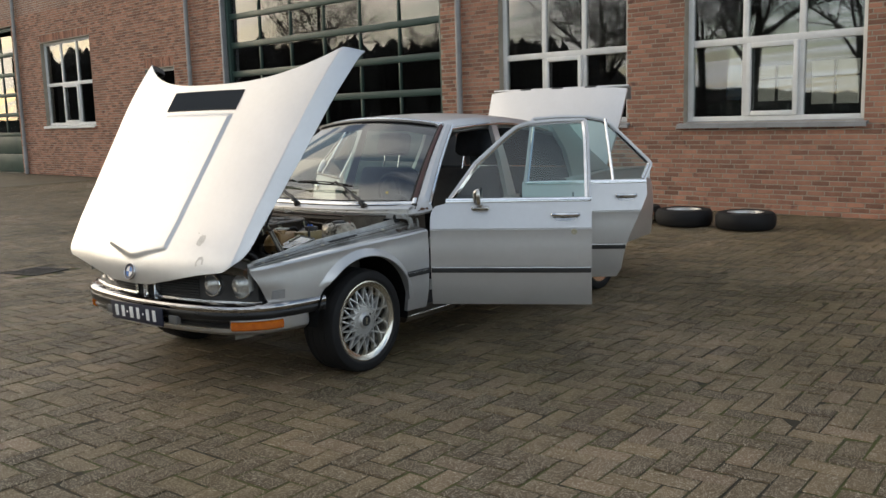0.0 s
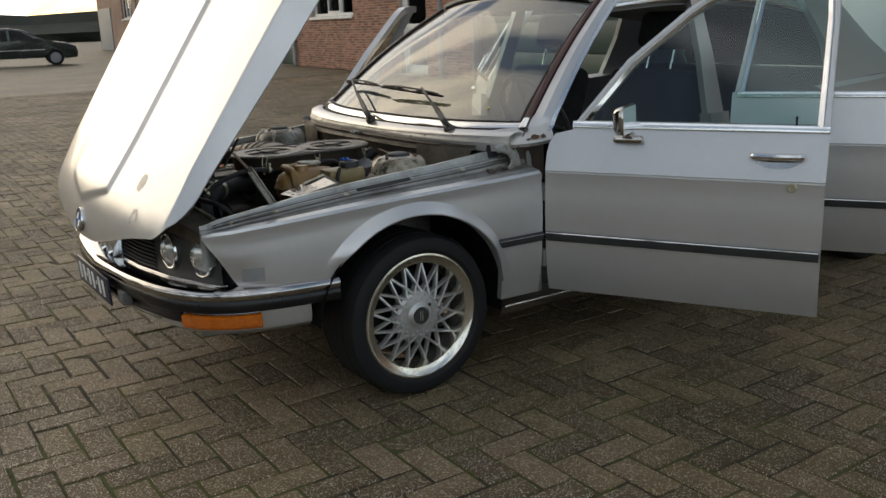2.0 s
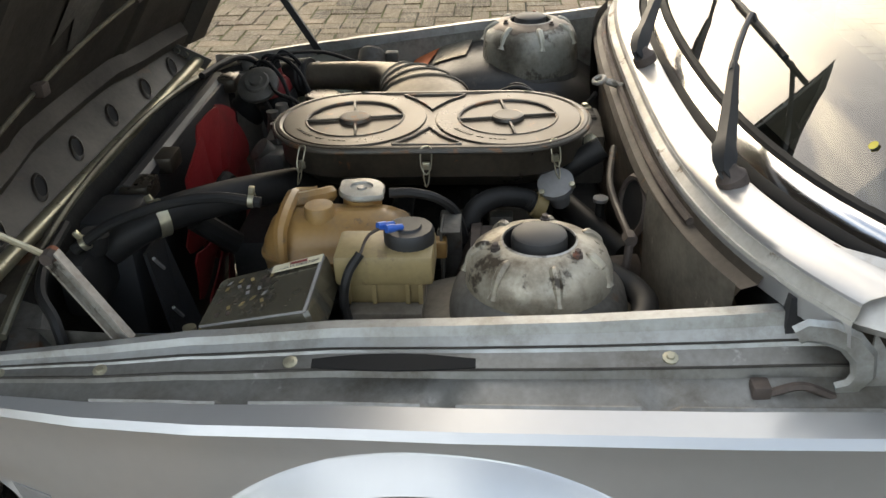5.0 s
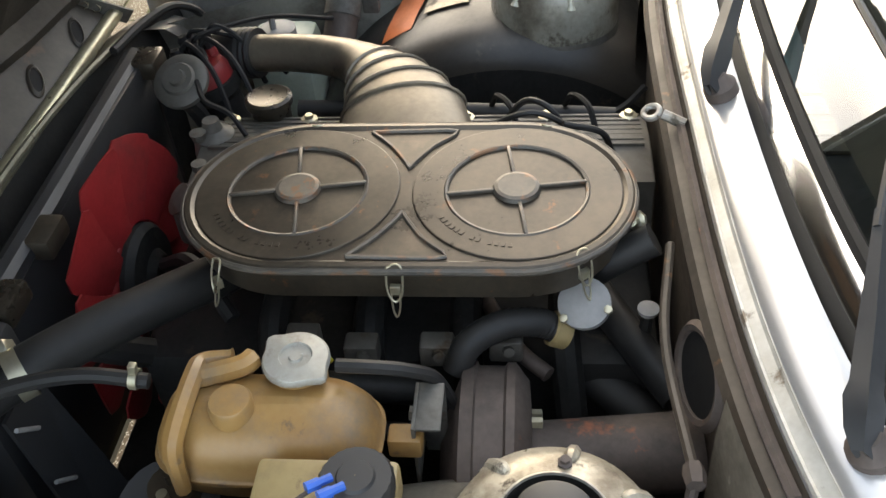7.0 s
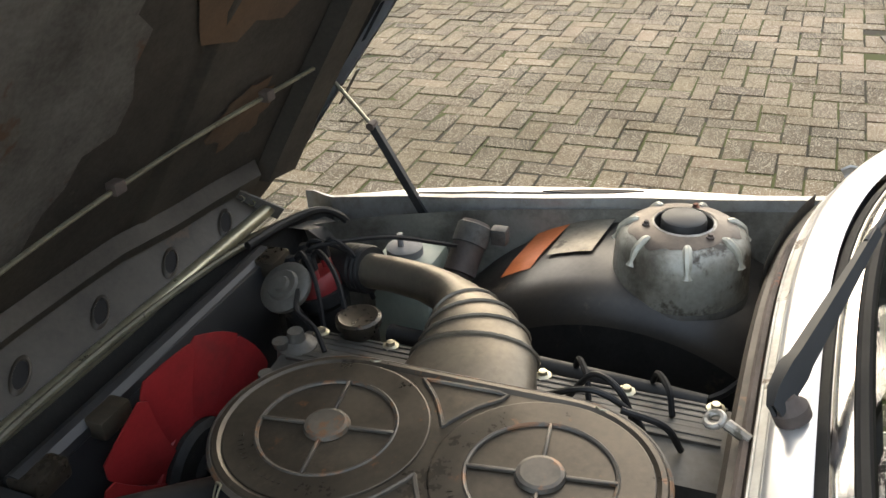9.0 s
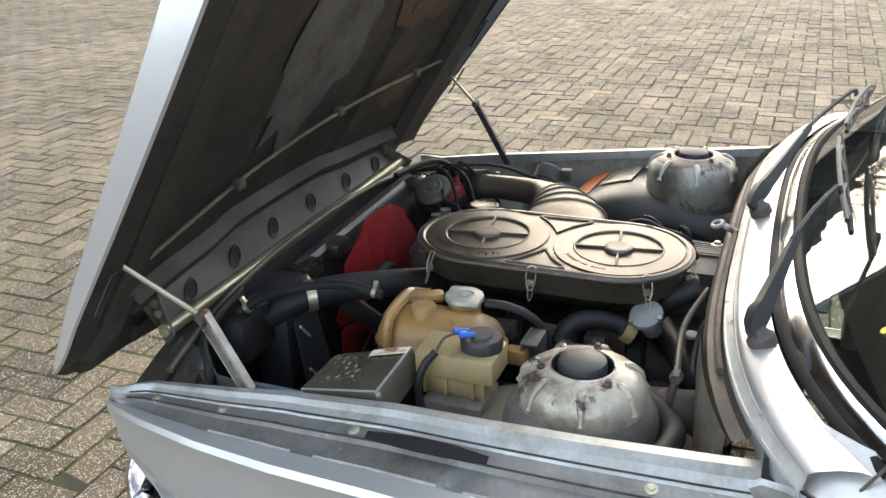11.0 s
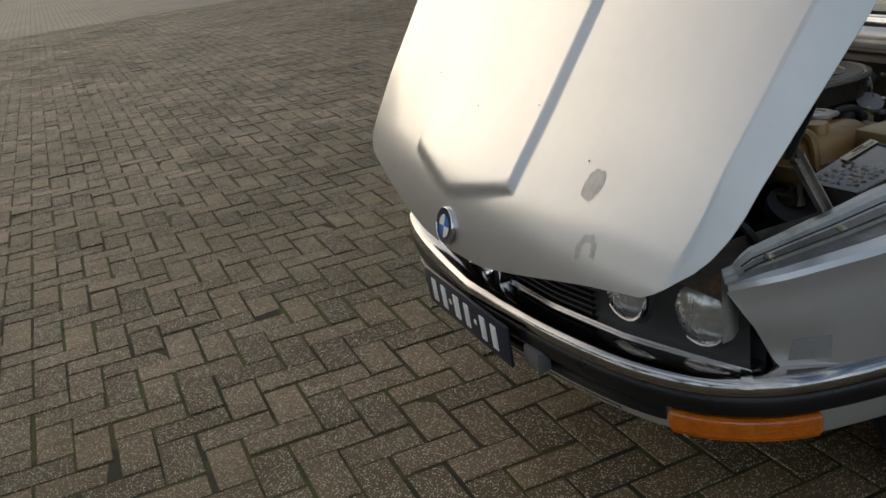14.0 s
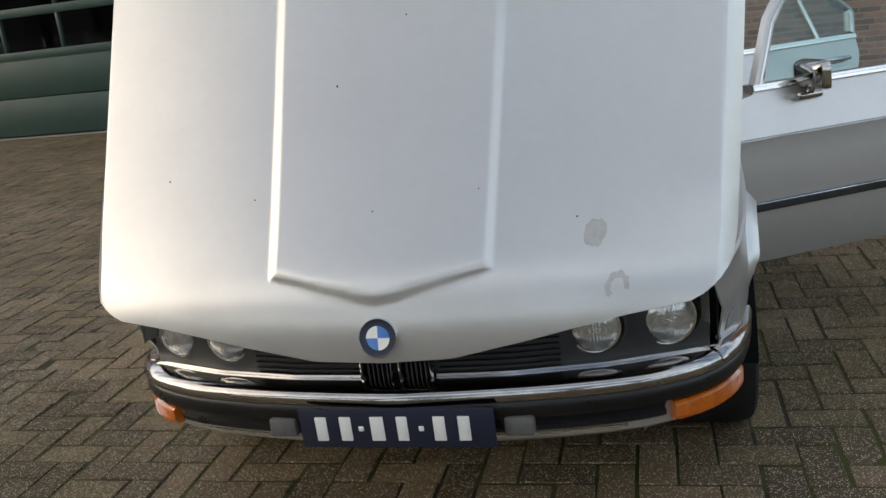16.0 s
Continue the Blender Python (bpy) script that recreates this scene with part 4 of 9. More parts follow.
# ---- dark green estate car parked before the workshop's far end ----
def parked_car():
    c = thing("parked_car", "dark green estate car parked beside brick wall", "car")
    green = surface("dark_green_car_paint", (0.012, 0.022, 0.018), (0.016, 0.026, 0.022), 3.0, 0.2, 0.3, metal=0.2, coat=0.6)
    dark = surface("dark_car_glass", (0.02, 0.022, 0.024), None, 5.0, 0.08, coat=0.6)
    # local x forwards
    side = [(-2.25, 0.32), (-2.28, 0.62), (-2.22, 0.92), (-2.05, 1.36), (-1.9, 1.43), (-0.2, 1.46), (0.25, 1.38), (0.95, 0.96), (1.75, 0.86), (2.12, 0.72), (2.2, 0.5), (2.16, 0.28), (1.72, 0.24)]
    side += [(1.35 + 0.37 * math.cos(a), 0.30 + 0.37 * math.sin(a)) for a in spread(0.0, math.pi, 9)] + [(-1.35 + 0.37 * math.cos(a), 0.30 + 0.37 * math.sin(a)) for a in spread(0.0, math.pi, 9)]
    bm = B()
    prism(bm, side, "y", -0.85, 0.85, 0.05)
    part("body", bm, green, c)
    for s in (1, -1):
        for a in ([(-1.98, 0.98), (-1.92, 1.34), (-1.1, 1.37), (-1.1, 0.97)], [(-1.02, 0.97), (-1.02, 1.37), (-0.28, 1.38), (-0.28, 0.97)], [(-0.2, 0.97), (-0.2, 1.38), (0.2, 1.32), (0.74, 0.97)]):
            bm = B()
            prism(bm, a, "y", s * 0.846, s * 0.856)
            part("side_window", bm, dark, c)
        bm = B()
        box(bm, -2.1, 1.0, *sorted((s * 0.85, s * 0.862)), 0.60, 0.63)
        part("side_trim", bm, CHROME, c)
        bm = B()
        box(bm, 1.95, 2.14, *sorted((s * 0.45, s * 0.80)), 0.60, 0.74, 0.03)
        part("headlamp", bm, LAMP_GLASS, c)
        bm = B()
        box(bm, -2.285, -2.18, *sorted((s * 0.62, s * 0.858)), 0.72, 0.92, 0.02)
        part("tail_lamp", bm, RED, c)
        bm = B()
        box(bm, 0.62, 0.76, *sorted((s * 0.86, s * 1.0)), 0.95, 1.07, 0.03)
        part("door_mirror", bm, green, c)
        for x in (1.35, -1.35):
            w = new("wheel")
            w.parent = c
            w.matrix_world = pose(x, s * 0.78, 0.30, -90 * s, 0, 0)
            bm = B()
            lathe(bm, [(0.2, -0.1), (0.29, -0.1), (0.305, -0.07), (0.305, 0.05), (0.29, 0.075), (0.2, 0.075)], seg=28)
            part("tyre", bm, RUBBER, w)
            bm = B()
            lathe(bm, [(0.205, 0.06), (0.19, 0.05), (0.06, 0.065), (0.0, 0.07)], seg=20)
            part("rim", bm, GREY_PIPE, w)
    bm = B()
    grid(bm, [[(0.30, y, 1.372) for y in (-0.68, 0.68)], [(0.93, y, 0.985) for y in (-0.74, 0.74)]], 0.006)
    part("front_screen", bm, dark, c)
    c.matrix_world = pose(-36.0, 4.8, 0, 0, 0, 82)


parked_car()

# ---- the car: x to its left, y towards its tail ----
car = thing("car", "silver four door saloon with bonnet, doors and boot open", "car")
HALF = [(-0.70, 0.676), (-0.66, 0.694), (-0.58, 0.722), (-0.45, 0.758), (-0.30, 0.785), (0.0, 0.815), (0.3, 0.831), (0.5, 0.840), (1.5, 0.845), (2.6, 0.835), (3.2, 0.80), (3.7, 0.74)]
CREASE = [(-0.70, 0.632), (-0.66, 0.636), (-0.60, 0.639), (-0.45, 0.653), (-0.30, 0.665), (-0.15, 0.675), (0.0, 0.683), (0.15, 0.688), (0.30, 0.693), (0.50, 0.702), (1.5, 0.715), (2.6, 0.715), (3.7, 0.70)]
WHEEL_Z, ARCH, ARCH_Z, ARCH_Y = 0.275, 0.350, 0.278, -0.018


def body_x(y, z):
    """The flank's distance from the middle."""
    x, zc = table(HALF, y), table(CREASE, y)
    d = zc - z
    return x - 0.003 * min(max(d / 0.03, 0), 1) + 0.006 * math.sin(min(max((d - 0.03) / 0.23, 0), 1) * math.pi) - 0.030 * max(0.0, (0.42 - z) / 0.17) ** 1.6 - (0.0 if z <= zc else (z - zc) * 0.35) - 0.032 * min(max((-0.50 - y) / 0.10, 0.0), 1.0) * min(max((0.56 - z) / 0.09, 0.0), 1.0)


def flare(y, z, yc):
    d = math.hypot(y - yc, z - ARCH_Z) - ARCH
    return 0.020 * min(1.0, max(0.0, 1 - d / 0.010)) if z > 0.3 and yc > 1 else 0.0


def sheet_side(s, ys, bottom, yc, top=None, ts=(0, .03, .08, .15, .25, .35, .45, .54, .62, .69, .75, .80, .84, .88, .91, .94, .97, .985, 1.0)):
    bm = B()
    rows = []
    for t in ts:
        row = []
        for y in ys:
            zt, zb = (top or (lambda q: table(CREASE, q)))(y), bottom(y)
            z = lerp(zt, zb, t)
            row.append((s * (body_x(y, z) + flare(y, z, yc)), y, z))
        rows.append(row)
    # rolled lip inwards along the bottom
    last = rows[-1]
    rows.append([(p[0] - s * (0.022 if p[1] > -0.585 else 0.004), p[1], p[2] + 0.002) for p in last])
    grid(bm, rows)
    return bm


def front_bottom(y):
    if y < -0.58:
        return lerp(0.632, 0.462, min(1, (y + 0.680) / 0.100))
    if y < -0.315:
        return 0.458
    if y < ARCH + ARCH_Y - 0.004:
        return max(0.30, ARCH_Z + math.sqrt(max(ARCH ** 2 - (y - ARCH_Y) ** 2, 0.0004)))
    return 0.266


def bay_edge(y):
    """Ridge of the wing's inner ledge: offset inwards and height over the crease."""
    return table([(-0.69, 0.012), (-0.66, 0.022), (-0.63, 0.050), (-0.60, 0.074), (-0.48, 0.106), (-0.33, 0.14), (-0.15, 0.155)], y), table([(-0.66, 0.034), (-0.45, 0.043), (-0.2, 0.052), (0.15, 0.066), (0.36, 0.080)], y)


def wing(s):
    ys = spread(-0.680, -0.36, 16) + spread(-0.35, -0.26, 10) + spread(-0.25, 0.22, 26) + spread(0.23, 0.328, 14) + spread(0.336, 0.49, 8)
    w = part("front_wing", sheet_side(s, ys, front_bottom, ARCH_Y), PAINT, car)
    # pressed flare round the arch, its flat facet turned up to the sky
    bm = B()
    rows = []
    for dr, out, back in ((-0.003, 0.020, 0.016), (-0.002, 0.0275, 0.0), (0.002, 0.0285, 0.0), (0.019, 0.0175, 0.0), (0.0325, 0.0048, 0.0), (0.0355, 0.0012, 0.0), (0.041, -0.002, 0.0)):
        row = []
        for a in spread(radians(10), radians(143), 64):
            f = min(1.0, 0.22 + max(0.0, math.degrees(a) - 18) / 20) * min(1.0, max(0.06, (143 - math.degrees(a)) / 14))
            y, z = ARCH_Y + (ARCH + dr) * math.cos(a), ARCH_Z + (ARCH + dr) * math.sin(a)
            row.append((s * (body_x(y, z) + out * f - back), y, z))
        rows.append(row)
    grid(bm, rows)
    part("arch_flare", bm, PAINT, w, smooth=20)
    # ledge above the crease, with the bonnet's gutter
    bm = B()
    rows = []
    yl = spread(-0.678, 0.486, 118)
    for q in range(15):
        row = []
        for y in yl:
            o, h = bay_edge(y)
            x, z = table(HALF, y), table(CREASE, y)
            u, dz = ((0.0, 0.0), (0.0075, 0.0095), (0.042, 0.009 + 0.08 * h), (0.0448, 0.0118 + 0.08 * h), (0.0468, 0.0118 + 0.08 * h), (0.0500, 0.008 + 0.07 * h), (0.086, 0.34 * h), (0.089, 0.50 * h), (0.112, 0.62 * h), (0.114, 0.68 * h), (0.118, 0.66 * h), (0.131, 0.80 * h), (0.135, 1.0 * h), (0.152, 1.0 * h), (0.157, -0.10))[q]
            dent = 0.006 if q in (3, 4, 5) and (y < -0.44 or any(abs(y - c) < 0.014 for c in (-0.26, -0.02, 0.22))) else 0.0
            row.append((s * (x - u * o / 0.155), y, z + dz - dent))
        rows.append(row)
    grid(bm, rows[8:])
    part("gutter_ledge", bm, PAINT_DIRTY, w, "dusty silver ledge with screw heads")
    bm = B()
    grid(bm, rows[2:9])
    part("gutter", bm, GUTTER_DUST, w, "dark dusty gutter along the wing")
    # thin dark lines along two steps of the ledge
    for k in (7, 10):
        bm = B()
        tube(bm, [Vector(p) + Vector((0, 0, 0.0008)) for p in rows[k][4:-2:3]], 0.0018, seg=6, smooth=1)
        part("sealer_line", bm, DARK_LINE, w, "thin dark line along the ledge")
    bm = B()
    grid(bm, rows[:3])
    part("wing_shoulder", bm, PAINT, w)
    for y in (-0.58, -0.44, -0.20, 0.235):
        o, h = bay_edge(y)
        bm = B()
        lathe(bm, [(0.0, 0.0045), (0.004, 0.004), (0.005, 0.0018), (0.009, 0.0008), (0.009, -0.004)], pose(s * (table(HALF, y) - 0.102 * o / 0.155), y, table(CREASE, y) + 0.575 * h, 0, s * 16, 0), seg=10)
        part("screw", bm, ZINC, w)
    bm = B()
    o, h = bay_edge(-0.1)
    xs = [(y, s * (table(HALF, y) - 0.088), table(CREASE, y) + 0.62 * bay_edge(y)[1] + 0.004) for y in spread(-0.17, 0.02, 10)]
    grid(bm, [[(x - s * 0.012 * math.sin(math.pi * (k + .6) / 10.2), y, z + 0.003) for k, (y, x, z) in enumerate(xs)], [(x + s * (0.008 + 0.007 * math.sin(math.pi * (k + .3) / 9.6)), y, z - 0.001) for k, (y, x, z) in enumerate(xs)]], 0.002)
    part("worn_patch", bm, RUBBER, w, "black worn through patch")
    # bonnet catch at the rear of the ledge: a stamped hook on a rusty plate
    bx = s * 0.760
    hook = [(0.352, 0.788, 0.010), (0.362, 0.794, 0.012), (0.385, 0.791, 0.012), (0.408, 0.780, 0.012), (0.424, 0.761, 0.012), (0.428, 0.738, 0.011), (0.418, 0.722, 0.009), (0.402, 0.718, 0.007)]
    bm = B()
    rows = []
    for k, (y, z, w_) in enumerate(hook):
        y0, z0, _ = hook[max(k - 1, 0)]
        y1, z1, _ = hook[min(k + 1, len(hook) - 1)]
        d = Vector((0, y1 - y0, z1 - z0)).normalized()
        o_ = Vector((0, -d.z, d.y)) * w_
        rows.append([Vector((bx, y, z)) - o_, Vector((bx + s * 0.004, y, z)) - o_ * 0.6, Vector((bx + s * 0.004, y, z)) + o_ * 0.6, Vector((bx, y, z)) + o_])
    grid(bm, rows, 0.004)
    part("bonnet_catch", bm, PAINT_DIRTY, w)
    bm = B()
    prism(bm, [(0.432, 0.791), (0.452, 0.761), (0.462, 0.716), (0.46, 0.706), (0.39, 0.704), (0.41, 0.721), (0.432, 0.736)], "x", bx - 0.002, bx + 0.002)
    part("catch_cheek", bm, PAINT_DIRTY, w)
    bm = B()
    box(bm, bx - 0.010, bx + 0.022, 0.315, 0.46, 0.699, 0.708, 0.002)
    box(bm, bx - 0.010, bx + 0.012, 0.315, 0.335, 0.708, 0.726, 0.003)
    part("catch_plate", bm, RUST, w)
    bm = B()
    tube(bm, [(bx + s * 0.006, 0.335, 0.716), (bx + s * 0.010, 0.365, 0.728), (bx + s * 0.010, 0.40, 0.714)], 0.005, seg=6)
    part("catch_spring", bm, RUST, w)
    bm = B()
    prism(bm, [(0.486, 0.765), (0.494, 0.772), (0.503, 0.755), (0.508, 0.735), (0.504, 0.722), (0.510, 0.715), (0.514, 0.680), (0.505, 0.668), (0.492, 0.672)], "x", s * 0.752, s * 0.764, 0.002)
    part("wing_end_plate", bm, PAINT_DIRTY, w, "rust edged silver end plate")
    # grey tape patch
    if s > 0:
        bm = B()
        grid(bm, [[(body_x(y, z) + 0.0015, y, z) for y in spread(-0.575, -0.515, 5)] for z in (0.485, 0.50, 0.515, 0.528)], 0.001)
        part("tape_patch", bm, PRIMER, w, "dull grey tape patch")
    # trim strip behind the wheel
    bm = B()
    trim_strip(bm, s, 0.298, 0.488)
    part("trim_strip", bm, BLACK, w)
    bm = B()
    trim_strip(bm, s, 0.300, 0.487, 0.0095, 0.005, 0.0135)
    part("chrome_strip", bm, CHROME, w)
    # wheel housing, near-black: the shade inside the arch is put into its colour
    bm = B()
    rows = []
    for x in (0.56, 0.68, 0.80):
        rows.append([(s * x, ARCH_Y + ARCH * 1.01 * math.cos(a), ARCH_Z + ARCH * 1.01 * math.sin(a)) for a in spread(-0.15, math.pi - 0.10, 28)])
    grid(bm, rows)
    prism(bm, [(0.36 * math.cos(a), WHEEL_Z + 0.36 * math.sin(a)) for a in spread(-0.2, math.pi - 0.05, 24)], "x", s * 0.545, s * 0.56)
    part("wheel_housing", bm, ARCH_SHADE, w)


def trim_strip(bm, s, y0, y1, h0=-0.016, h1=0.016, out=0.010):
    zc = lambda y: 0.478
    ys = spread(y0, y1, 8)
    rows = []
    for dz, o in ((h0, 0.0), (h0, out * 0.7), ((h0 + h1) / 2, out), (h1, out * 0.7), (h1, 0.0)):
        rows.append([(s * (body_x(y, zc(y) + dz) + o), y, zc(y) + dz) for y in ys])
    grid(bm, rows)
    return bm


# ---- nose: bumper, grille, lamps ----
PLAN = [(0.0, -0.832), (0.15, -0.821), (0.32, -0.803), (0.48, -0.771), (0.58, -0.733), (0.655, -0.683), (0.71, -0.612), (0.742, -0.53), (0.764, -0.42), (0.780, -0.290)]


def plan_path(side=0, a=0.0, b=1.0, n=60):
    """Points and outward directions along the bumper; side 0: all of it from right to left."""
    half = smooth_path([(x, y, 0) for x, y in PLAN], 8)
    full = [Vector((-p.x, p.y, 0)) for p in reversed(half)] + half[1:]
    if side:
        full = [Vector((side * p.x, p.y, 0)) for p in half]
    lens = [0.0]
    for p, q in zip(full, full[1:]):
        lens.append(lens[-1] + (q - p).length)
    out = []
    for k in range(n):
        d = lerp(a, b, k / (n - 1)) * lens[-1]
        i = max(j for j in range(len(lens)) if lens[j] <= d + 1e-9)
        i = min(i, len(full) - 2)
        t = (d - lens[i]) / (lens[i + 1] - lens[i])
        p = full[i].lerp(full[i + 1], t)
        e0 = full[max(i - 1, 0)]
        tang = (full[min(i + 2, len(full) - 1)] - e0).normalized()
        nrm = Vector((tang.y, -tang.x, 0))
        if nrm.dot(p - Vector((0, 0.3, 0))) < 0:
            nrm = -nrm
        out.append((p + Vector((0, 0, 0.004 * min(1.0, max(0.0, (-0.30 - p.y) / 0.42)))), nrm))
    return out


def sweep(bm, path, profile, close=True):
    rows = []
    prof = profile + ([profile[0]] if close else [])
    for o, z in prof:
        rows.append([p + n * o + Vector((0, 0, z)) for p, n in path])
    grid(bm, rows)
    if close:
        for k in (0, -1):
            bm.faces.new([bm.verts.new(r[k]) for r in rows[:-1]])
    return bm


bumper = part("front_bumper", sweep(B(), plan_path(n=90), [(-0.085, 0.462), (-0.08, 0.468), (-0.03, 0.471), (-0.004, 0.469), (0.009, 0.463), (0.016, 0.452), (0.016, 0.440), (0.010, 0.431), (-0.02, 0.428), (-0.05, 0.428)]), BUMPER_METAL, car, "dull chrome bumper bar")
part("rubber_strip", sweep(B(), plan_path(n=90), [(-0.004, 0.434), (0.010, 0.432), (0.014, 0.426), (0.014, 0.408), (0.009, 0.394), (-0.006, 0.390)]), BUMPER_RUBBER, bumper)
part("lower_bar", sweep(B(), plan_path(0, 0.235, 0.765, 60), [(-0.045, 0.405), (-0.006, 0.404), (-0.002, 0.388), (-0.012, 0.372), (-0.004, 0.366), (-0.004, 0.356), (-0.02, 0.345), (-0.045, 0.345)]), BUMPER_RUBBER, bumper, "black lower bumper inlay")
part("chrome_line", sweep(B(), plan_path(0, 0.275, 0.725, 50), [(-0.002, 0.353), (0.001, 0.353), (0.001, 0.348), (-0.004, 0.347)]), CHROME, bumper)
for s in (1, -1):
    bm = B()
    sweep(bm, plan_path(s, 0.655, 0.672, 6), [(-0.06, 0.464), (-0.03, 0.475), (-0.006, 0.474), (0.010, 0.466), (0.0185, 0.452), (0.010, 0.434)])
    part("bumper_joint", bm, BUMPER_METAL, bumper)
    bm = B()
    sweep(bm, plan_path(s, 0.545, 0.775, 24), [(-0.03, 0.384), (0.000, 0.384), (0.008, 0.378), (0.008, 0.350), (-0.002, 0.339), (-0.03, 0.339)])
    ind = part("indicator", bm, AMBER, bumper, "amber indicator lens")
    for k in range(9):
        bm = B()
        z = 0.344 + k * 0.0038
        sweep(bm, plan_path(s, 0.55, 0.77, 20), [(0.006, z), (0.0092, z + 0.0010), (0.006, z + 0.0022)], close=False)
        part("lens_rib", bm, AMBER, ind)
part("front_valance", sweep(B(), plan_path(0, 0.040, 0.960, 80), [(-0.055, 0.405), (-0.02, 0.40), (-0.016, 0.350), (-0.024, 0.328), (-0.055, 0.308), (-0.10, 0.302), (-0.10, 0.31), (-0.06, 0.315)]), PAINT, car)
# number plate, with plain bars for its writing
bm = B()
box(bm, -0.218, 0.218, -0.008, 0.0, -0.0475, 0.0475, 0.003)
plate = part("number_plate", bm, PLATE_BLUE, bumper, "dark blue number plate with pale bars")
plate.matrix_world = pose(0.004, -0.848, 0.394, 3, 0, 0)
for x, w in ((-0.168, 0.026), (-0.112, 0.026), (-0.040, 0.030), (0.016, 0.024), (0.098, 0.026), (0.152, 0.026)):
    bm = B()
    box(bm, x - w / 2, x + w / 2, -0.0095, -0.0075, -0.029, 0.029, 0.002)
    part("bar", bm, WHITE, plate)
for x in (-0.077, 0.058):
    bm = B()
    box(bm, x - 0.006, x + 0.006, -0.0095, -0.0075, -0.006, 0.006, 0.001)
    part("dash", bm, WHITE, plate)
for s in (1, -1):
    bm = B()
    box(bm, s * 0.268 - 0.032, s * 0.268 + 0.032, -0.832, -0.800, 0.360, 0.404, 0.006)
    part("rubber_block", bm, BLOCK_GREY, bumper, "grey rubber block")

# grille
FACE = [(0.0, -0.752), (0.25, -0.740), (0.45, -0.703), (0.62, -0.645), (0.70, -0.612)]


def face_y(x):
    return table(FACE, abs(x))


def face_strip(z0, z1, x0, x1, out, n=26):
    bm = B()
    xs = spread(x0, x1, n)
    rows = [[(x, face_y(x) - o, z) for x in xs] for o, z in ((0.0, z0), (out, z0), (out, z1), (0.0, z1))]
    grid(bm, rows + [rows[0]])
    return bm


grille = part("grille_panel", face_strip(0.446, 0.604, -0.672, 0.672, -0.034, 40), BLACK, car, "matt black grille panel")
for s in (1, -1):
    for k in range(9):
        part("slat", face_strip(0.486 + k * 0.0135, 0.4895 + k * 0.0135, s * 0.09, s * 0.355, 0.012, 10), BLACK, grille)
    part("chrome_trim", face_strip(0.474, 0.480, s * 0.085, s * 0.69, 0.020), CHROME, grille)
    part("chrome_trim", face_strip(0.461, 0.465, s * 0.085, s * 0.69, 0.030), CHROME, grille)
    part("lower_tray", face_strip(0.446, 0.463, s * 0.06, s * 0.695, 0.028), BUMPER_METAL, grille)
    # kidney
    cx, hw, zl, zh = s * 0.044, 0.036, 0.456, 0.588
    ring = []
    for (px_, pz_, a0) in ((hw - 0.022, zl + 0.026, -90), (hw - 0.018, zh - 0.02, 0), (-hw + 0.018, zh - 0.02, 90), (-hw + 0.022, zl + 0.026, 180)):
        rr = 0.024 if pz_ < 0.52 else 0.018
        for a in (0, 22, 45, 68, 90):
            ring.append((cx + px_ + rr * math.cos(radians(a0 + a)), pz_ + rr * math.sin(radians(a0 + a))))
    bm = B()
    rows = []
    for o, k in ((0.0, 1.0), (0.038, 1.0), (0.044, 0.93), (0.038, 0.84), (0.006, 0.82)):
        rows.append([(cx + (x - cx) * k, face_y(0.05) - o, 0.522 + (z - 0.522) * (0.4 + 0.6 * k)) for x, z in ring])
    grid(bm, rows, closed=True)
    kidney = part("kidney_frame", bm, CHROME, grille, "chrome kidney grille frame")
    for k in range(5):
        bm = B()
        x = cx + (k - 2) * 0.0105
        box(bm, x - 0.0016, x + 0.0016, face_y(0.05) - 0.028, face_y(0.05) - 0.004, 0.464, 0.578)
        part("kidney_bar", bm, BLACK, kidney)


def headlamp(s, x, r, name_label):
    z, y = 0.552, face_y(x) + 0.006
    m = pose(s * x, y, z, 90, 0, s * (6 if x < 0.5 else 12))
    bm = B()
    lathe(bm, [(r + 0.007, -0.02), (r + 0.007, 0.004), (r + 0.004, 0.009), (r, 0.009), (r - 0.002, 0.003)], m, 36)
    lamp = part("headlamp", bm, CHROME, car, name_label)
    bm = B()
    lathe(bm, [(r - 0.002, 0.006), (r * 0.85, -0.020), (r * 0.55, -0.045), (r * 0.2, -0.056), (0.0, -0.056)], m, 36)
    part("reflector", bm, LAMP_GLASS, lamp)
    bm = B()
    lathe(bm, [(0.0, -0.02), (0.012, -0.022), (0.014, -0.05)], m, 14)
    part("bulb", bm, CHROME, lamp)
    bm = B()
    rows = []
    for k in range(13):
        q = k / 12
        rows.append([m @ Vector((r * 0.999 * q * math.cos(a), r * 0.999 * q * math.sin(a), 0.006 + 0.018 * (1 - q * q) + 0.0011 * math.sin(r * q * math.cos(a) * 900))) for a in spread(0, math.tau * 71 / 72, 72)])
    grid(bm, rows, closed=True)
    lens = part("lens", bm, LAMP_GLASS, lamp, "clear ribbed lamp lens")
    bm = B()
    lathe(bm, [(r + 0.024, -0.012), (r + 0.012, 0.002), (r + 0.010, -0.05)], m, 36)
    part("lamp_surround", bm, BLACK, lamp)


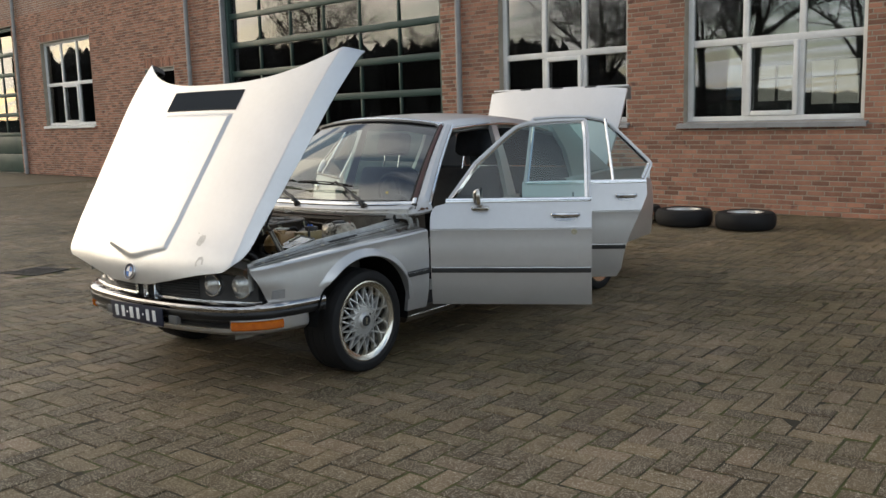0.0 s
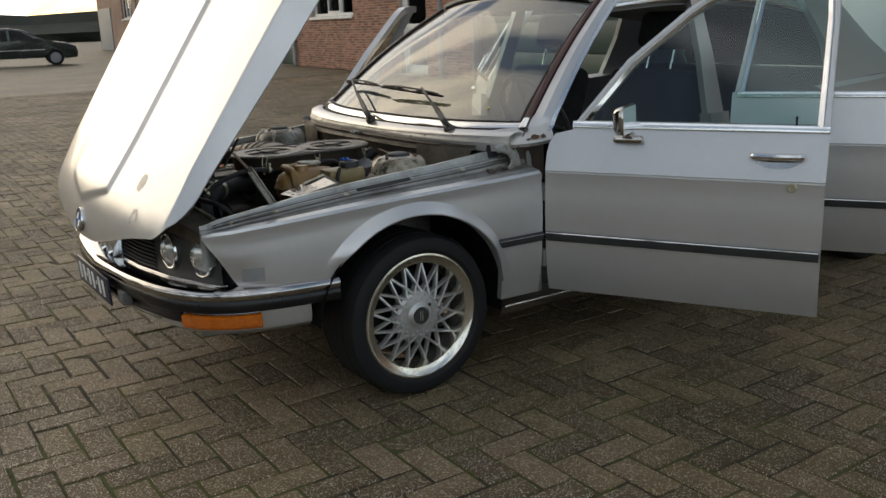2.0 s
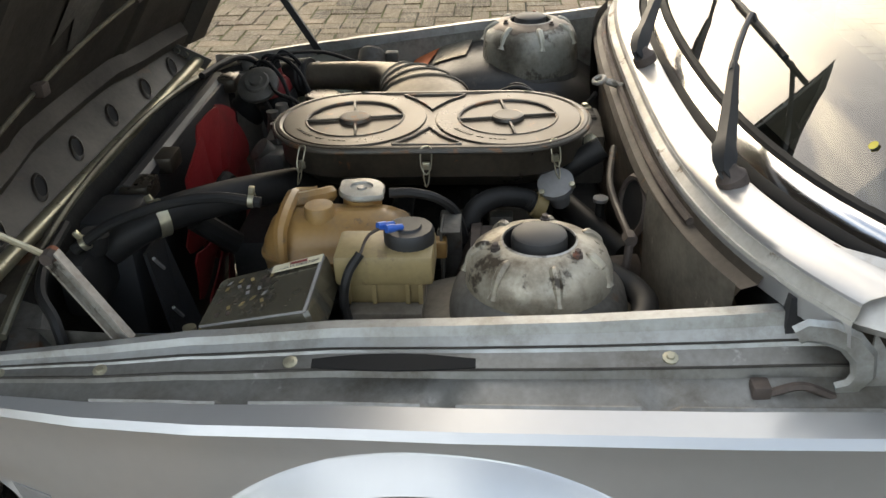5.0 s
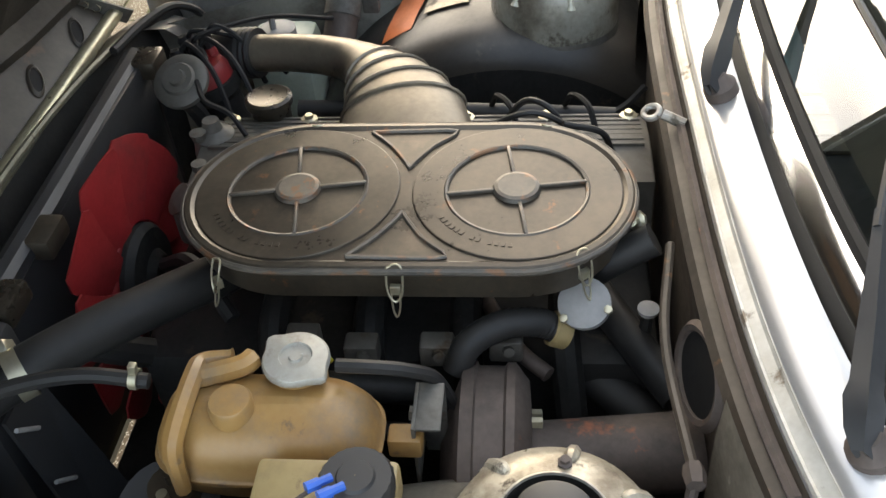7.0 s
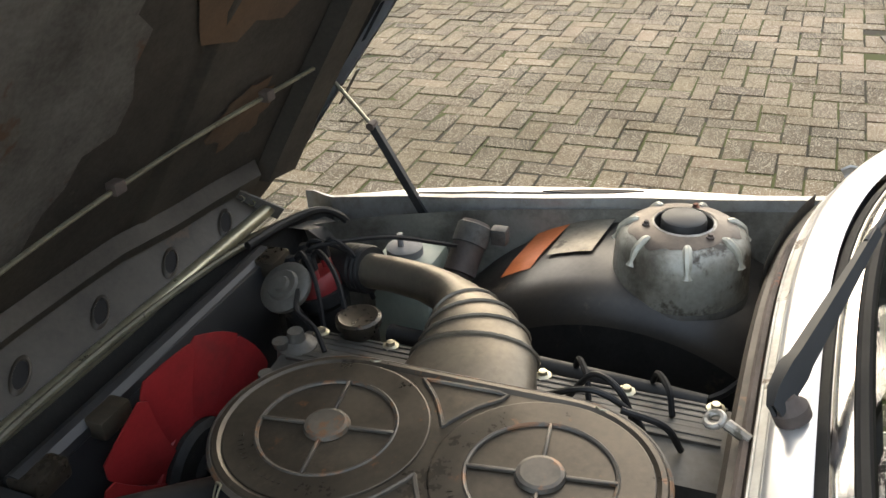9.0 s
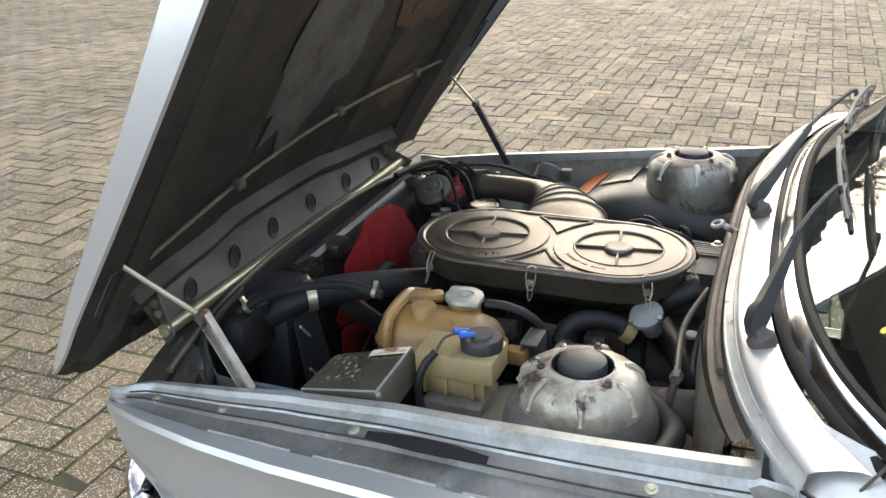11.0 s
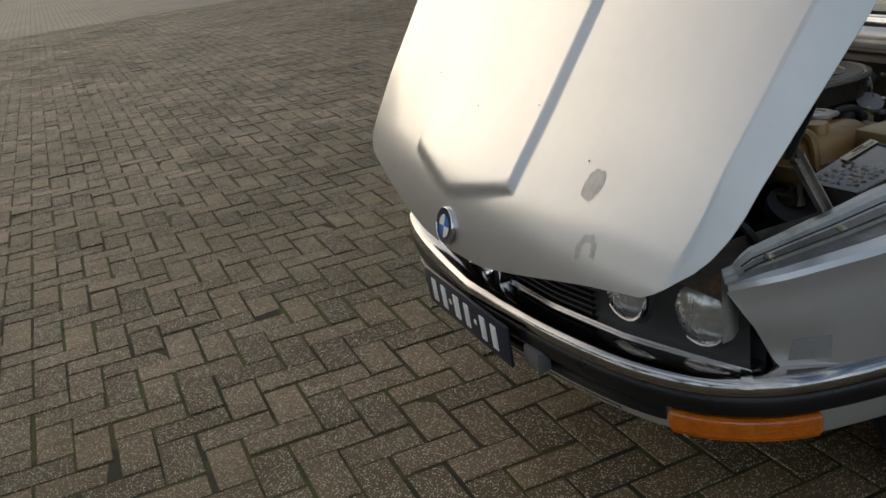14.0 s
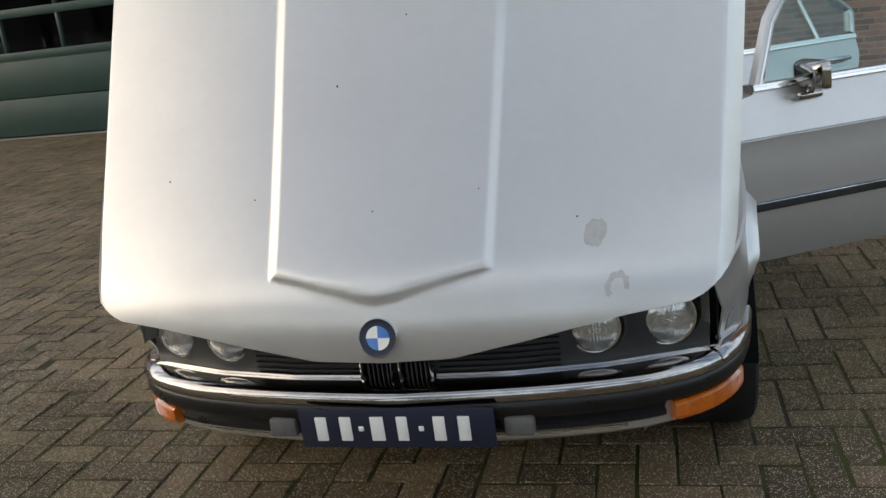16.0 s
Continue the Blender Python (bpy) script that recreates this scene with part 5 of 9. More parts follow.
for s in (1, -1):
    headlamp(s, 0.584, 0.057, "round outer headlamp with chrome ring")
    headlamp(s, 0.430, 0.052, "round inner headlamp with chrome ring")
    # black cheek beside the outer lamp
    bm = B()
    grid(bm, [[(s * 0.688, -0.652, 0.620), (s * 0.655, -0.60, 0.625)], [(s * 0.690, -0.585, 0.463), (s * 0.68, -0.54, 0.47)]], 0.004)
    part("lamp_cheek", bm, BLACK, car)

# ---- bonnet, tipped forwards on its front hinge ----
HD, HN = Vector((0, 0.5475, 0.8368)), Vector((0, -0.8368, 0.5475))
H0 = Vector((0, -0.9064, 0.5934))


def hood_point(x, s, lift=0.0):
    """x across, s up from the lip, lift off the skin."""
    ax = abs(x)
    q = ax / hood_half(min(max(s, 0.16), 1.36))
    # crowned skin, then a flank folded down along each side
    h = -0.043 * min(q / 0.945, 1.0) ** 2.4 - (0.034 + 0.088 * s - 0.03 * s * s) * max(0.0, (q - 0.938) / 0.062) ** 1.15
    lip = max(0.0, 1 - (s) / 0.19)
    # the nose bows out towards the badge
    h += (0.017 - 0.036 * min(q, 1.0) ** 1.5) * max(0.0, 1 - s / 0.32)
    h -= 0.062 * lip ** 2.2
    h -= 0.030 * max(0.0, (s - 0.95) / 0.4) ** 2
    # raised middle field
    edge_s = 0.092 + 0.066 * min(ax / 0.24, 1.0)
    e = min((0.238 + 0.046 * s - ax) / 0.020, (s - edge_s) / 0.018, (0.945 - s) / 0.02)
    h += 0.0105 * min(max(e, 0.0), 1.0)
    return H0 + Vector((x, 0, 0)) + HD * s + HN * (h + lift)


def hood_half(s):
    w = table([(0.0, 0.630), (0.01, 0.660), (0.025, 0.684), (0.05, 0.704), (0.08, 0.717), (0.12, 0.727), (0.16, 0.733), (1.36, 0.850)], s)
    return w


def hood_end(x):
    return 1.135 + 0.24 * (abs(x) / 0.81) ** 2.8


def hood_start(x):
    return table([(0.0, -0.014), (0.15, -0.008), (0.31, 0.024), (0.50, 0.069), (0.64, 0.098), (0.69, 0.113), (0.75, 0.135)], abs(x))


hood_us = sorted({*spread(-1, 1, 41), *[k * q for k in (-1, 1) for q in (0.300, 0.307, 0.314, 0.320, 0.326, 0.332, 0.338, 0.344, 0.35, 0.356, 0.362, 0.86, 0.89, 0.91, 0.925, 0.935, 0.942, 0.949, 0.956, 0.965, 0.976, 0.988)]})
hood_ts = sorted({0.0, 0.006, 0.014, 0.025, 0.04, 0.05, 0.058, 0.064, 0.07, 0.075, 0.080, 0.086, 0.090, 0.095, 0.10, 0.105, 0.11, 0.115, 0.12, 0.125, 0.13, 0.135, 0.14, 0.15, *spread(0.16, 1.0, 34), 0.78, 0.79, 0.80, 0.81, 0.82, 0.83, 0.84, 0.845})


def hood_rows(lift, inset=0.0):
    rows = []
    for t in hood_ts:
        row = []
        for u in hood_us:
            w = hood_half(t * 1.34) - inset
            x = u * w
            s = lerp(hood_start(x) * 1.0 + inset * 0.5, hood_end(x) - inset, t)
            row.append(hood_point(x, s, lift))
        rows.append(row)
    return rows


bm = B()
outer = hood_rows(0.0)
grid(bm, outer)
# folded rim
loop = [r[0] for r in outer] + outer[-1][1:] + [r[-1] for r in reversed(outer)][1:] + list(reversed(outer[0]))[1:-1]
mid = sum(loop, Vector()) / len(loop)
rim_in = [p - HN * 0.004 + (Vector((mid.x, p.y, p.z)) - p) * 0.004 for p in loop]
rim_back = [p - HN * 0.012 + (mid - p) * 0.05 for p in rim_in]
grid(bm, [loop, rim_in], closed=True)
bmesh.ops.remove_doubles(bm, verts=bm.verts, dist=0.0004)
hood = part("bonnet", bm, PAINT, car, "silver bonnet tipped forwards, with stains", smooth=40)
bm = B()
grid(bm, [rim_in, rim_back], closed=True)
part("bonnet_flange", bm, INNER, hood, "dark grimy folded edge of the bonnet")
bm = B()
grid(bm, hood_rows(-0.030, 0.028))
part("bonnet_underside", bm, INNER, hood, "dark grimy underside of the bonnet")


def hood_patch(x0, x1, s0, s1, lift, nx=10, ns=8):
    return [[hood_point(x, s, lift) for x in spread(x0, x1, nx)] for s in spread(s0, s1, ns)]


# stiffening frame under the bonnet
for q in ((-0.69, -0.58, 0.20, 1.24), (0.58, 0.69, 0.20, 1.24), (-0.56, 0.56, 0.215, 0.265), (-0.56, 0.56, 1.0, 1.09)):
    bm = B()
    a = hood_patch(q[0], q[1], q[2], q[3], -0.032)
    b = hood_patch(q[0] + 0.012, q[1] - 0.012, q[2] + 0.012, q[3] - 0.012, -0.062)
    la = a[0] + [r[-1] for r in a[1:]] + list(reversed(a[-1]))[1:] + [r[0] for r in reversed(a)][1:-1]
    lb = b[0] + [r[-1] for r in b[1:]] + list(reversed(b[-1]))[1:] + [r[0] for r in reversed(b)][1:-1]
    grid(bm, [la, lb], closed=True)
    grid(bm, b)
    part("stiffening_rib", bm, INNER, hood)
for x0, x1, s0, s1 in ((-0.50, -0.16, 0.62, 0.98), (-0.12, 0.30, 0.40, 0.93), (-0.52, -0.34, 0.36, 0.52)):
    bm = B()
    r = random.Random(int(x0 * 100) + 7)
    n = 26
    cx, cs = (x0 + x1) / 2, (s0 + s1) / 2
    edge = []
    for k in range(n):
        a = math.tau * k / n
        j = r.uniform(0.72, 1.12)
        edge.append(hood_point(cx + (x1 - x0) / 2 * j * math.cos(a), cs + (s1 - s0) / 2 * j * math.sin(a), -0.0335))
    c = bm.verts.new(hood_point(cx, cs, -0.0335))
    vs = [bm.verts.new(p) for p in edge]
    for k in range(n):
        bm.faces.new((c, vs[k], vs[(k + 1) % n]))
    part("peeled_liner", bm, surface("peeled_brown_liner_%d" % len(bpy.data.materials), (0.13, 0.072, 0.035), (0.07, 0.045, 0.027), 6.0, 0.75, 0.9) if x0 < -0.4 else BAY_PAINT, hood, "peeled brown liner patch")
bm = B()
tube(bm, [hood_point(-0.60, 0.50, -0.05), hood_point(-0.2, 0.46, -0.055), hood_point(0.2, 0.42, -0.055), hood_point(0.60, 0.37, -0.05)], 0.0040, seg=8)
part("release_rod", bm, WORN_RAIL, hood)
for x in (-0.45, -0.1, 0.3):
    bm = B()
    m = Matrix.Translation(hood_point(x, 0.487 - (x + 0.45) * 0.1, -0.052))
    box(bm, -0.012, 0.012, -0.010, 0.010, -0.010, 0.010, 0.003, m)
    part("rod_clip", bm, RUST, hood)
for s in (1, -1):
    for k in range(6):
        bm = B()
        c = hood_point(s * 0.735, 0.42 + k * 0.15, -0.036)
        grid(bm, [[c + Vector((dx, 0, 0)) + HD * ds - HN * 0.004 for dx in (-0.007, 0.007)] for ds in (-0.045, 0.045)], 0.002)
        part("slot", bm, BLACK, hood)

# vent below the rear edge
bm = B()
grid(bm, hood_patch(-0.288, 0.288, 0.968, 1.092, 0.003, 16, 4), 0.002)
vent = part("vent_grille", bm, BLACK, hood, "black ribbed vent grille")
for k in range(44):
    x = -0.281 + k * 0.01307
    bm = B()
    grid(bm, [[hood_point(x + d, s, 0.004) + HN * (0.004 if abs(d) < 0.001 else 0) for d in (-0.0036, 0, 0.0036)] for s in (0.971, 1.0, 1.03, 1.06, 1.089)])
    part("vent_rib", bm, BLACK, vent)
STAIN = surface("dull_stained_paint", (0.47, 0.46, 0.44), (0.38, 0.37, 0.355), 40.0, 0.42, 0.55, metal=0.55)
# stains on the lower left field
for x, s, a, b, tl, solid in ((0.450, 0.233, 0.022, 0.032, 0.35, True), (0.490, 0.124, 0.024, 0.032, 0.35, False)):
    bm = B()
    r = random.Random(5 if solid else 9)
    n = 22
    def at(k, f):
        t = math.tau * k / n
        j = f * (0.88 + 0.2 * r.random())
        dx, ds = a * j * math.cos(t), b * j * math.sin(t)
        return hood_point(x + dx * math.cos(tl) + ds * math.sin(tl), s - dx * math.sin(tl) + ds * math.cos(tl), 0.0006)
    o_ = [bm.verts.new(at(k, 1.0)) for k in range(n)]
    i_ = [bm.verts.new(at(k, 0.01 if solid else 0.55)) for k in range(n)]
    for k in range(n if solid else 15):
        bm.faces.new((o_[k], o_[(k + 1) % n], i_[(k + 1) % n], i_[k]))
    part("stain", bm, STAIN, hood, "dull grey stain")
for k in range(7):
    r = random.Random(k + 40)
    bm = B()
    lathe(bm, [(0.0, 0.0008), (r.uniform(0.0016, 0.003), 0.0006)], Matrix.Translation(hood_point(r.uniform(-0.55, 0.55), r.uniform(0.25, 0.85), 0.0)) @ HN.to_track_quat("Z", "Y").to_matrix().to_4x4(), 8)
    part("stone_chip", bm, IRON, hood)

# round badge with plain fields
nrm_badge = Vector((0, -0.97, 0.24))
bq = Matrix.Translation(hood_point(0, 0.034, 0.0) + nrm_badge * 0.004) @ Matrix((Vector((1, 0, 0)), nrm_badge.cross(Vector((1, 0, 0))), nrm_badge)).transposed().to_4x4()
bm = B()
lathe(bm, [(0.0, 0.003), (0.026, 0.003), (0.0268, 0.0036), (0.038, 0.003), (0.040, 0.004), (0.041, 0.002), (0.041, -0.006)], bq, 40)
badge = part("badge", bm, PLATE_BLUE, hood, "round badge with blue and white quarters")
bm = B()
lathe(bm, [(0.039, 0.003), (0.0405, 0.0052), (0.042, 0.003), (0.042, -0.004)], bq, 40)
part("badge_ring", bm, CHROME, badge)
for k in range(4):
    bm = B()
    c = bm.verts.new(bq @ Vector((0, 0, 0.0045)))
    vs = [bm.verts.new(bq @ Vector((0.0255 * math.cos(a), 0.0255 * math.sin(a), 0.0042))) for a in spread(k * math.pi / 2, (k + 1) * math.pi / 2, 9)]
    for p, q in zip(vs, vs[1:]):
        bm.faces.new((c, p, q))
    part("badge_quarter", bm, (WHITE, BADGE_BLUE)[(k + 1) % 2], badge)

for s in (1, -1):
    wing(s)


# ---- wheels ----
def wheel(x, y, s):
    w = new("wheel")
    w.empty_display_size = 0.1
    w.parent = car
    w.matrix_world = pose(x, y, WHEEL_Z, 0, 90 if s > 0 else -90, 0)
    # local z points outwards
    bm = B()
    R = 0.276
    prof = [(0.205, -0.20), (0.24, -0.212), (0.262, -0.205), (R - 0.002, -0.185), (R, -0.13), (R, -0.06), (R - 0.002, -0.015), (0.266, 0.008), (0.248, 0.018), (0.226, 0.016), (0.212, 0.004)]
    lathe(bm, prof, None, 56)
    t = part("tyre", bm, RUBBER, w, "worn black tyre")
    for k in range(4):
        bm = B()
        z = -0.165 + k * 0.042
        lathe(bm, [(R - 0.004, z - 0.0045), (R + 0.0012, z - 0.0040), (R + 0.0012, z - 0.018), (R - 0.004, z - 0.0185)], None, 56)
        part("tread_rib", bm, RUBBER, t)
    bm = B()
    lathe(bm, [(0.209, -0.20), (0.180, -0.19), (0.172, -0.10), (0.168, -0.060), (0.172, -0.052), (0.176, -0.03), (0.182, -0.004), (0.204, 0.002), (0.209, 0.007), (0.214, 0.006), (0.214, -0.004)], None, 56)
    rim = part("rim", bm, RIM_LIP, w, "stained polished deep rim")
    # cross-spoke centre
    bm = B()
    lathe(bm, [(0.083, -0.055), (0.083, -0.022), (0.075, -0.014), (0.045, -0.010), (0.040, -0.004), (0.032, 0.0), (0.030, -0.004), (0.0, -0.004)], None, 40)
    hub = part("hub", bm, ALLOY, w)
    bm = B()
    lathe(bm, [(0.0, 0.002), (0.027, 0.001), (0.0285, -0.003)], None, 28)
    part("hub_cap", bm, BLACK, hub, "black hub cap with faded bars")
    for q in (-1, 1):
        bm = B()
        box(bm, -0.017, 0.017, -0.004 * q - 0.0015, -0.004 * q + 0.0015, 0.0016, 0.0026)
        part("bar", bm, ZINC, hub)
    for k in range(32):
        a = math.tau * k / 32
        bm = B()
        rr = 0.058 if k % 2 else 0.071
        lathe(bm, [(0.0, 0.003), (0.0035, 0.0015), (0.0045, -0.006)], pose(rr * math.cos(a), rr * math.sin(a), -0.011), 6)
        part("stud", bm, ALLOY, hub)
    bm = B()
    lathe(bm, [(0.0, 0.001), (0.006, 0.0005), (0.006, -0.004)], pose(0.05 * math.cos(2.2), 0.05 * math.sin(2.2), -0.009), 10)
    part("valve_hole", bm, BLACK, hub)
    n = 16
    for k in range(n):
        a = math.tau * (k + 0.5) / n
        bm = B()

        def P(r, ang, z):
            return Vector((r * math.cos(ang), r * math.sin(ang), z))

        def bar(p, q, w0, w1, d0, d1):
            d = (q - p).normalized()
            side = Vector((-d.y, d.x, 0)).normalized()
            vs = []
            for c, ww, dd in ((p, w0, d0), (q, w1, d1)):
                vs += [bm.verts.new(c + side * ww), bm.verts.new(c + side * ww * 0.5 + Vector((0, 0, 0.005))), bm.verts.new(c - side * ww * 0.5 + Vector((0, 0, 0.005))), bm.verts.new(c - side * ww), bm.verts.new(c - side * ww * 0.8 - Vector((0, 0, dd))), bm.verts.new(c + side * ww * 0.8 - Vector((0, 0, dd)))]
            for i in range(6):
                bm.faces.new((vs[i], vs[(i + 1) % 6], vs[6 + (i + 1) % 6], vs[6 + i]))
            bm.faces.new(vs[:6])
            bm.faces.new(vs[6:])

        for sg in (-1, 1):
            p0, p1 = P(0.078, a, -0.017 + 0.0012 * sg), P(0.176, a + sg * math.tau / n * 1.02, -0.045 + 0.0012 * sg)
            mid = p0.lerp(p1, 0.45) + Vector((0, 0, 0.003))
            bar(p0, mid, 0.0060, 0.0048, 0.018, 0.016)
            bar(mid, p1, 0.0048, 0.0056, 0.016, 0.014)
        part("spoke", bm, ALLOY, w)
    # disc coloured black for the shade seen between the spokes
    bm = B()
    lathe(bm, [(0.0, -0.115), (0.135, -0.115), (0.14, -0.125)], None, 32)
    part("brake_disc", bm, RUBBER, w)


for x, y, s in ((0.795, 0.0, 1), (-0.795, 0.0, -1), (0.795, 2.636, 1), (-0.795, 2.636, -1)):
    wheel(x, y, s)

# ---- cabin: cowl, screen, roof, tail ----
def cowl_line(k, x):
    """Lines across below the screen: 0 the lip, 1 the gutter's rear edge, 2 the rubber, 3 the glass."""
    y, b, e, z, r = ((0.271, 0.017, 0.337, 0.808, 0.0), (0.286, 0.033, 0.284, 0.821, 0.016), (0.328, 0.047, 0.312, 0.838, 0.018), (0.371, 0.088, 0.30, 0.854, 0.014))[k]
    return Vector((x, y + b * x * x + e * x ** 4, z + r * x * x))


# scuttle panel between bonnet and windscreen
FOOT_PAINT = surface("rust_stained_silver", (0.58, 0.57, 0.55), (0.46, 0.43, 0.39), 9.0, 0.32, 0.48, metal=0.6, spots=(0.17, 0.085, 0.045), spot_scale=16.0, spot_level=0.66, dirt=(0.24, 0.20, 0.16), dirt_scale=10.0, dirt_level=0.54)
xs = spread(-0.772, 0.772, 57)
bm = B()
rows = []
for k, t, dy, dz in ((0, 0, 0.004, -0.030), (0, 0, 0.0, -0.004), (0, 0, 0.001, 0.001), (0, 0, 0.003, 0.001), (0, 0.25, 0, -0.004), (0, 0.8, 0, -0.006), (0, 0.9, 0, -0.002), (1, 0.0, 0, 0.001), (1, 0.12, 0, 0.004), (1, 0.5, 0, 0.005), (1, 0.85, 0, 0.002), (1, 1.06, 0, -0.004)):
    rows.append([cowl_line(k, x).lerp(cowl_line(k + 1, x), t) + Vector((0, dy, dz)) for x in xs])
grid(bm, rows)
cowl = part("scuttle_panel", bm, PAINT, car)
bm = B()
grid(bm, [[p + Vector((0, -0.0005, 0.0012)) for p in r] for r in rows[1:7]], 0.0008)
part("scuttle_lip", bm, surface("scuffed_gutter_paint", (0.62, 0.60, 0.55), (0.40, 0.37, 0.31), 12.0, 0.4, 0.6, metal=0.3, spots=(0.17, 0.13, 0.09), spot_scale=26.0, spot_level=0.60), cowl, "scuffed gutter lip with worn paint")


def ws_bottom(u):
    return cowl_line(3, 0.722 * u)


def ws_top(u):
    x = 0.520 * u
    return Vector((x, 0.965 + 0.075 * u * u, 1.318 - 0.040 * u * u))


def ws(u, t, off=0.0):
    p = ws_bottom(u).lerp(ws_top(u), t)
    bow = 0.022 * math.sin(math.pi * t)
    n = Vector((0.30 * u, -0.60, 0.74)).normalized()
    return p + n * (bow + off)


us = spread(-1, 1, 33)
bm = B()
grid(bm, [[ws(u * 0.985, t) for u in us] for t in spread(0.015, 0.985, 12)])
wsg = part("windscreen", bm, GLASS_WS, car, "raked windscreen glass")
wsg.visible_shadow = False


def ring_on_screen(e0, e1, off):
    """A frame round the screen, between two margins."""
    bm = B()
    def loop(e, o):
        a = [ws(u * (1 + e), -e, o) for u in us]
        b = [ws(1 + e, t, o) for t in spread(-e, 1 + e, 14)]
        c = [ws(-u * (1 + e), 1 + e, o) for u in us]
        d = [ws(-1 - e, t, o) for t in spread(1 + e, -e, 14)]
        return a + b[1:-1] + c + d[1:-1]
    grid(bm, [loop(e0, -0.006), loop(e0, off), loop((e0 + e1) / 2, off + 0.003), loop(e1, off), loop(e1, -0.012)], closed=True)
    return bm


part("screen_rubber", ring_on_screen(-0.014, 0.006, 0.006), RUBBER, car)
bm = B()
grid(bm, [[ws(u * 1.045, -e, o) for u in us] for e, o in ((0.042, -0.006), (0.042, 0.012), (0.052, 0.014), (0.062, 0.012), (0.062, -0.012))])
part("outer_rubber", bm, RUBBER, car, "black rubber below the chrome strip")
for name, base in (("foot_chrome", 0.0), ("head_chrome", 1.0)):
    sg = 1 if base else -1
    bm = B()
    grid(bm, [[ws(u * 1.035, base + sg * e, o) for u in us] for e, o in ((0.005, -0.006), (0.005, 0.010), (0.024, 0.014), (0.043, 0.010), (0.043, -0.012))])
    part(name, bm, CHROME, car, "chrome strip along the windscreen")
MAROON = surface("maroon_trim", (0.075, 0.022, 0.018), (0.045, 0.015, 0.013), 9.0, 0.42)
for s in (1, -1):
    bm = B()
    grid(bm, [[ws(s * w, t, o) for t in spread(-0.035, 1.03, 14)] for w, o in ((1.003, -0.004), (1.003, 0.010), (1.016, 0.013), (1.034, 0.010), (1.034, -0.01))])
    part("pillar_trim", bm, MAROON, car, "dark maroon rubber beside the windscreen")
    bm = B()
    grid(bm, [[ws(s * w, t, o) for t in spread(-0.04, 0.022, 4)] for w, o in ((1.004, 0.006), (1.008, 0.0145), (1.022, 0.017), (1.034, 0.0145))], 0.001)
    part("corner_clip", bm, CHROME, car, "chrome corner clip of the windscreen strip")
# stickers inside the screen
bm = B()
lathe(bm, [(0.0, 0.001), (0.006, 0.001)], Matrix.Translation(ws(0.78, 0.10, 0.002)) @ Vector((0.2, -0.6, 0.74)).to_track_quat("Z", "Y").to_matrix().to_4x4(), 16)
part("screen_sticker", bm, surface("yellow_sticker", (0.75, 0.62, 0.08), None, 10.0, 0.5), wsg, "small round yellow sticker")


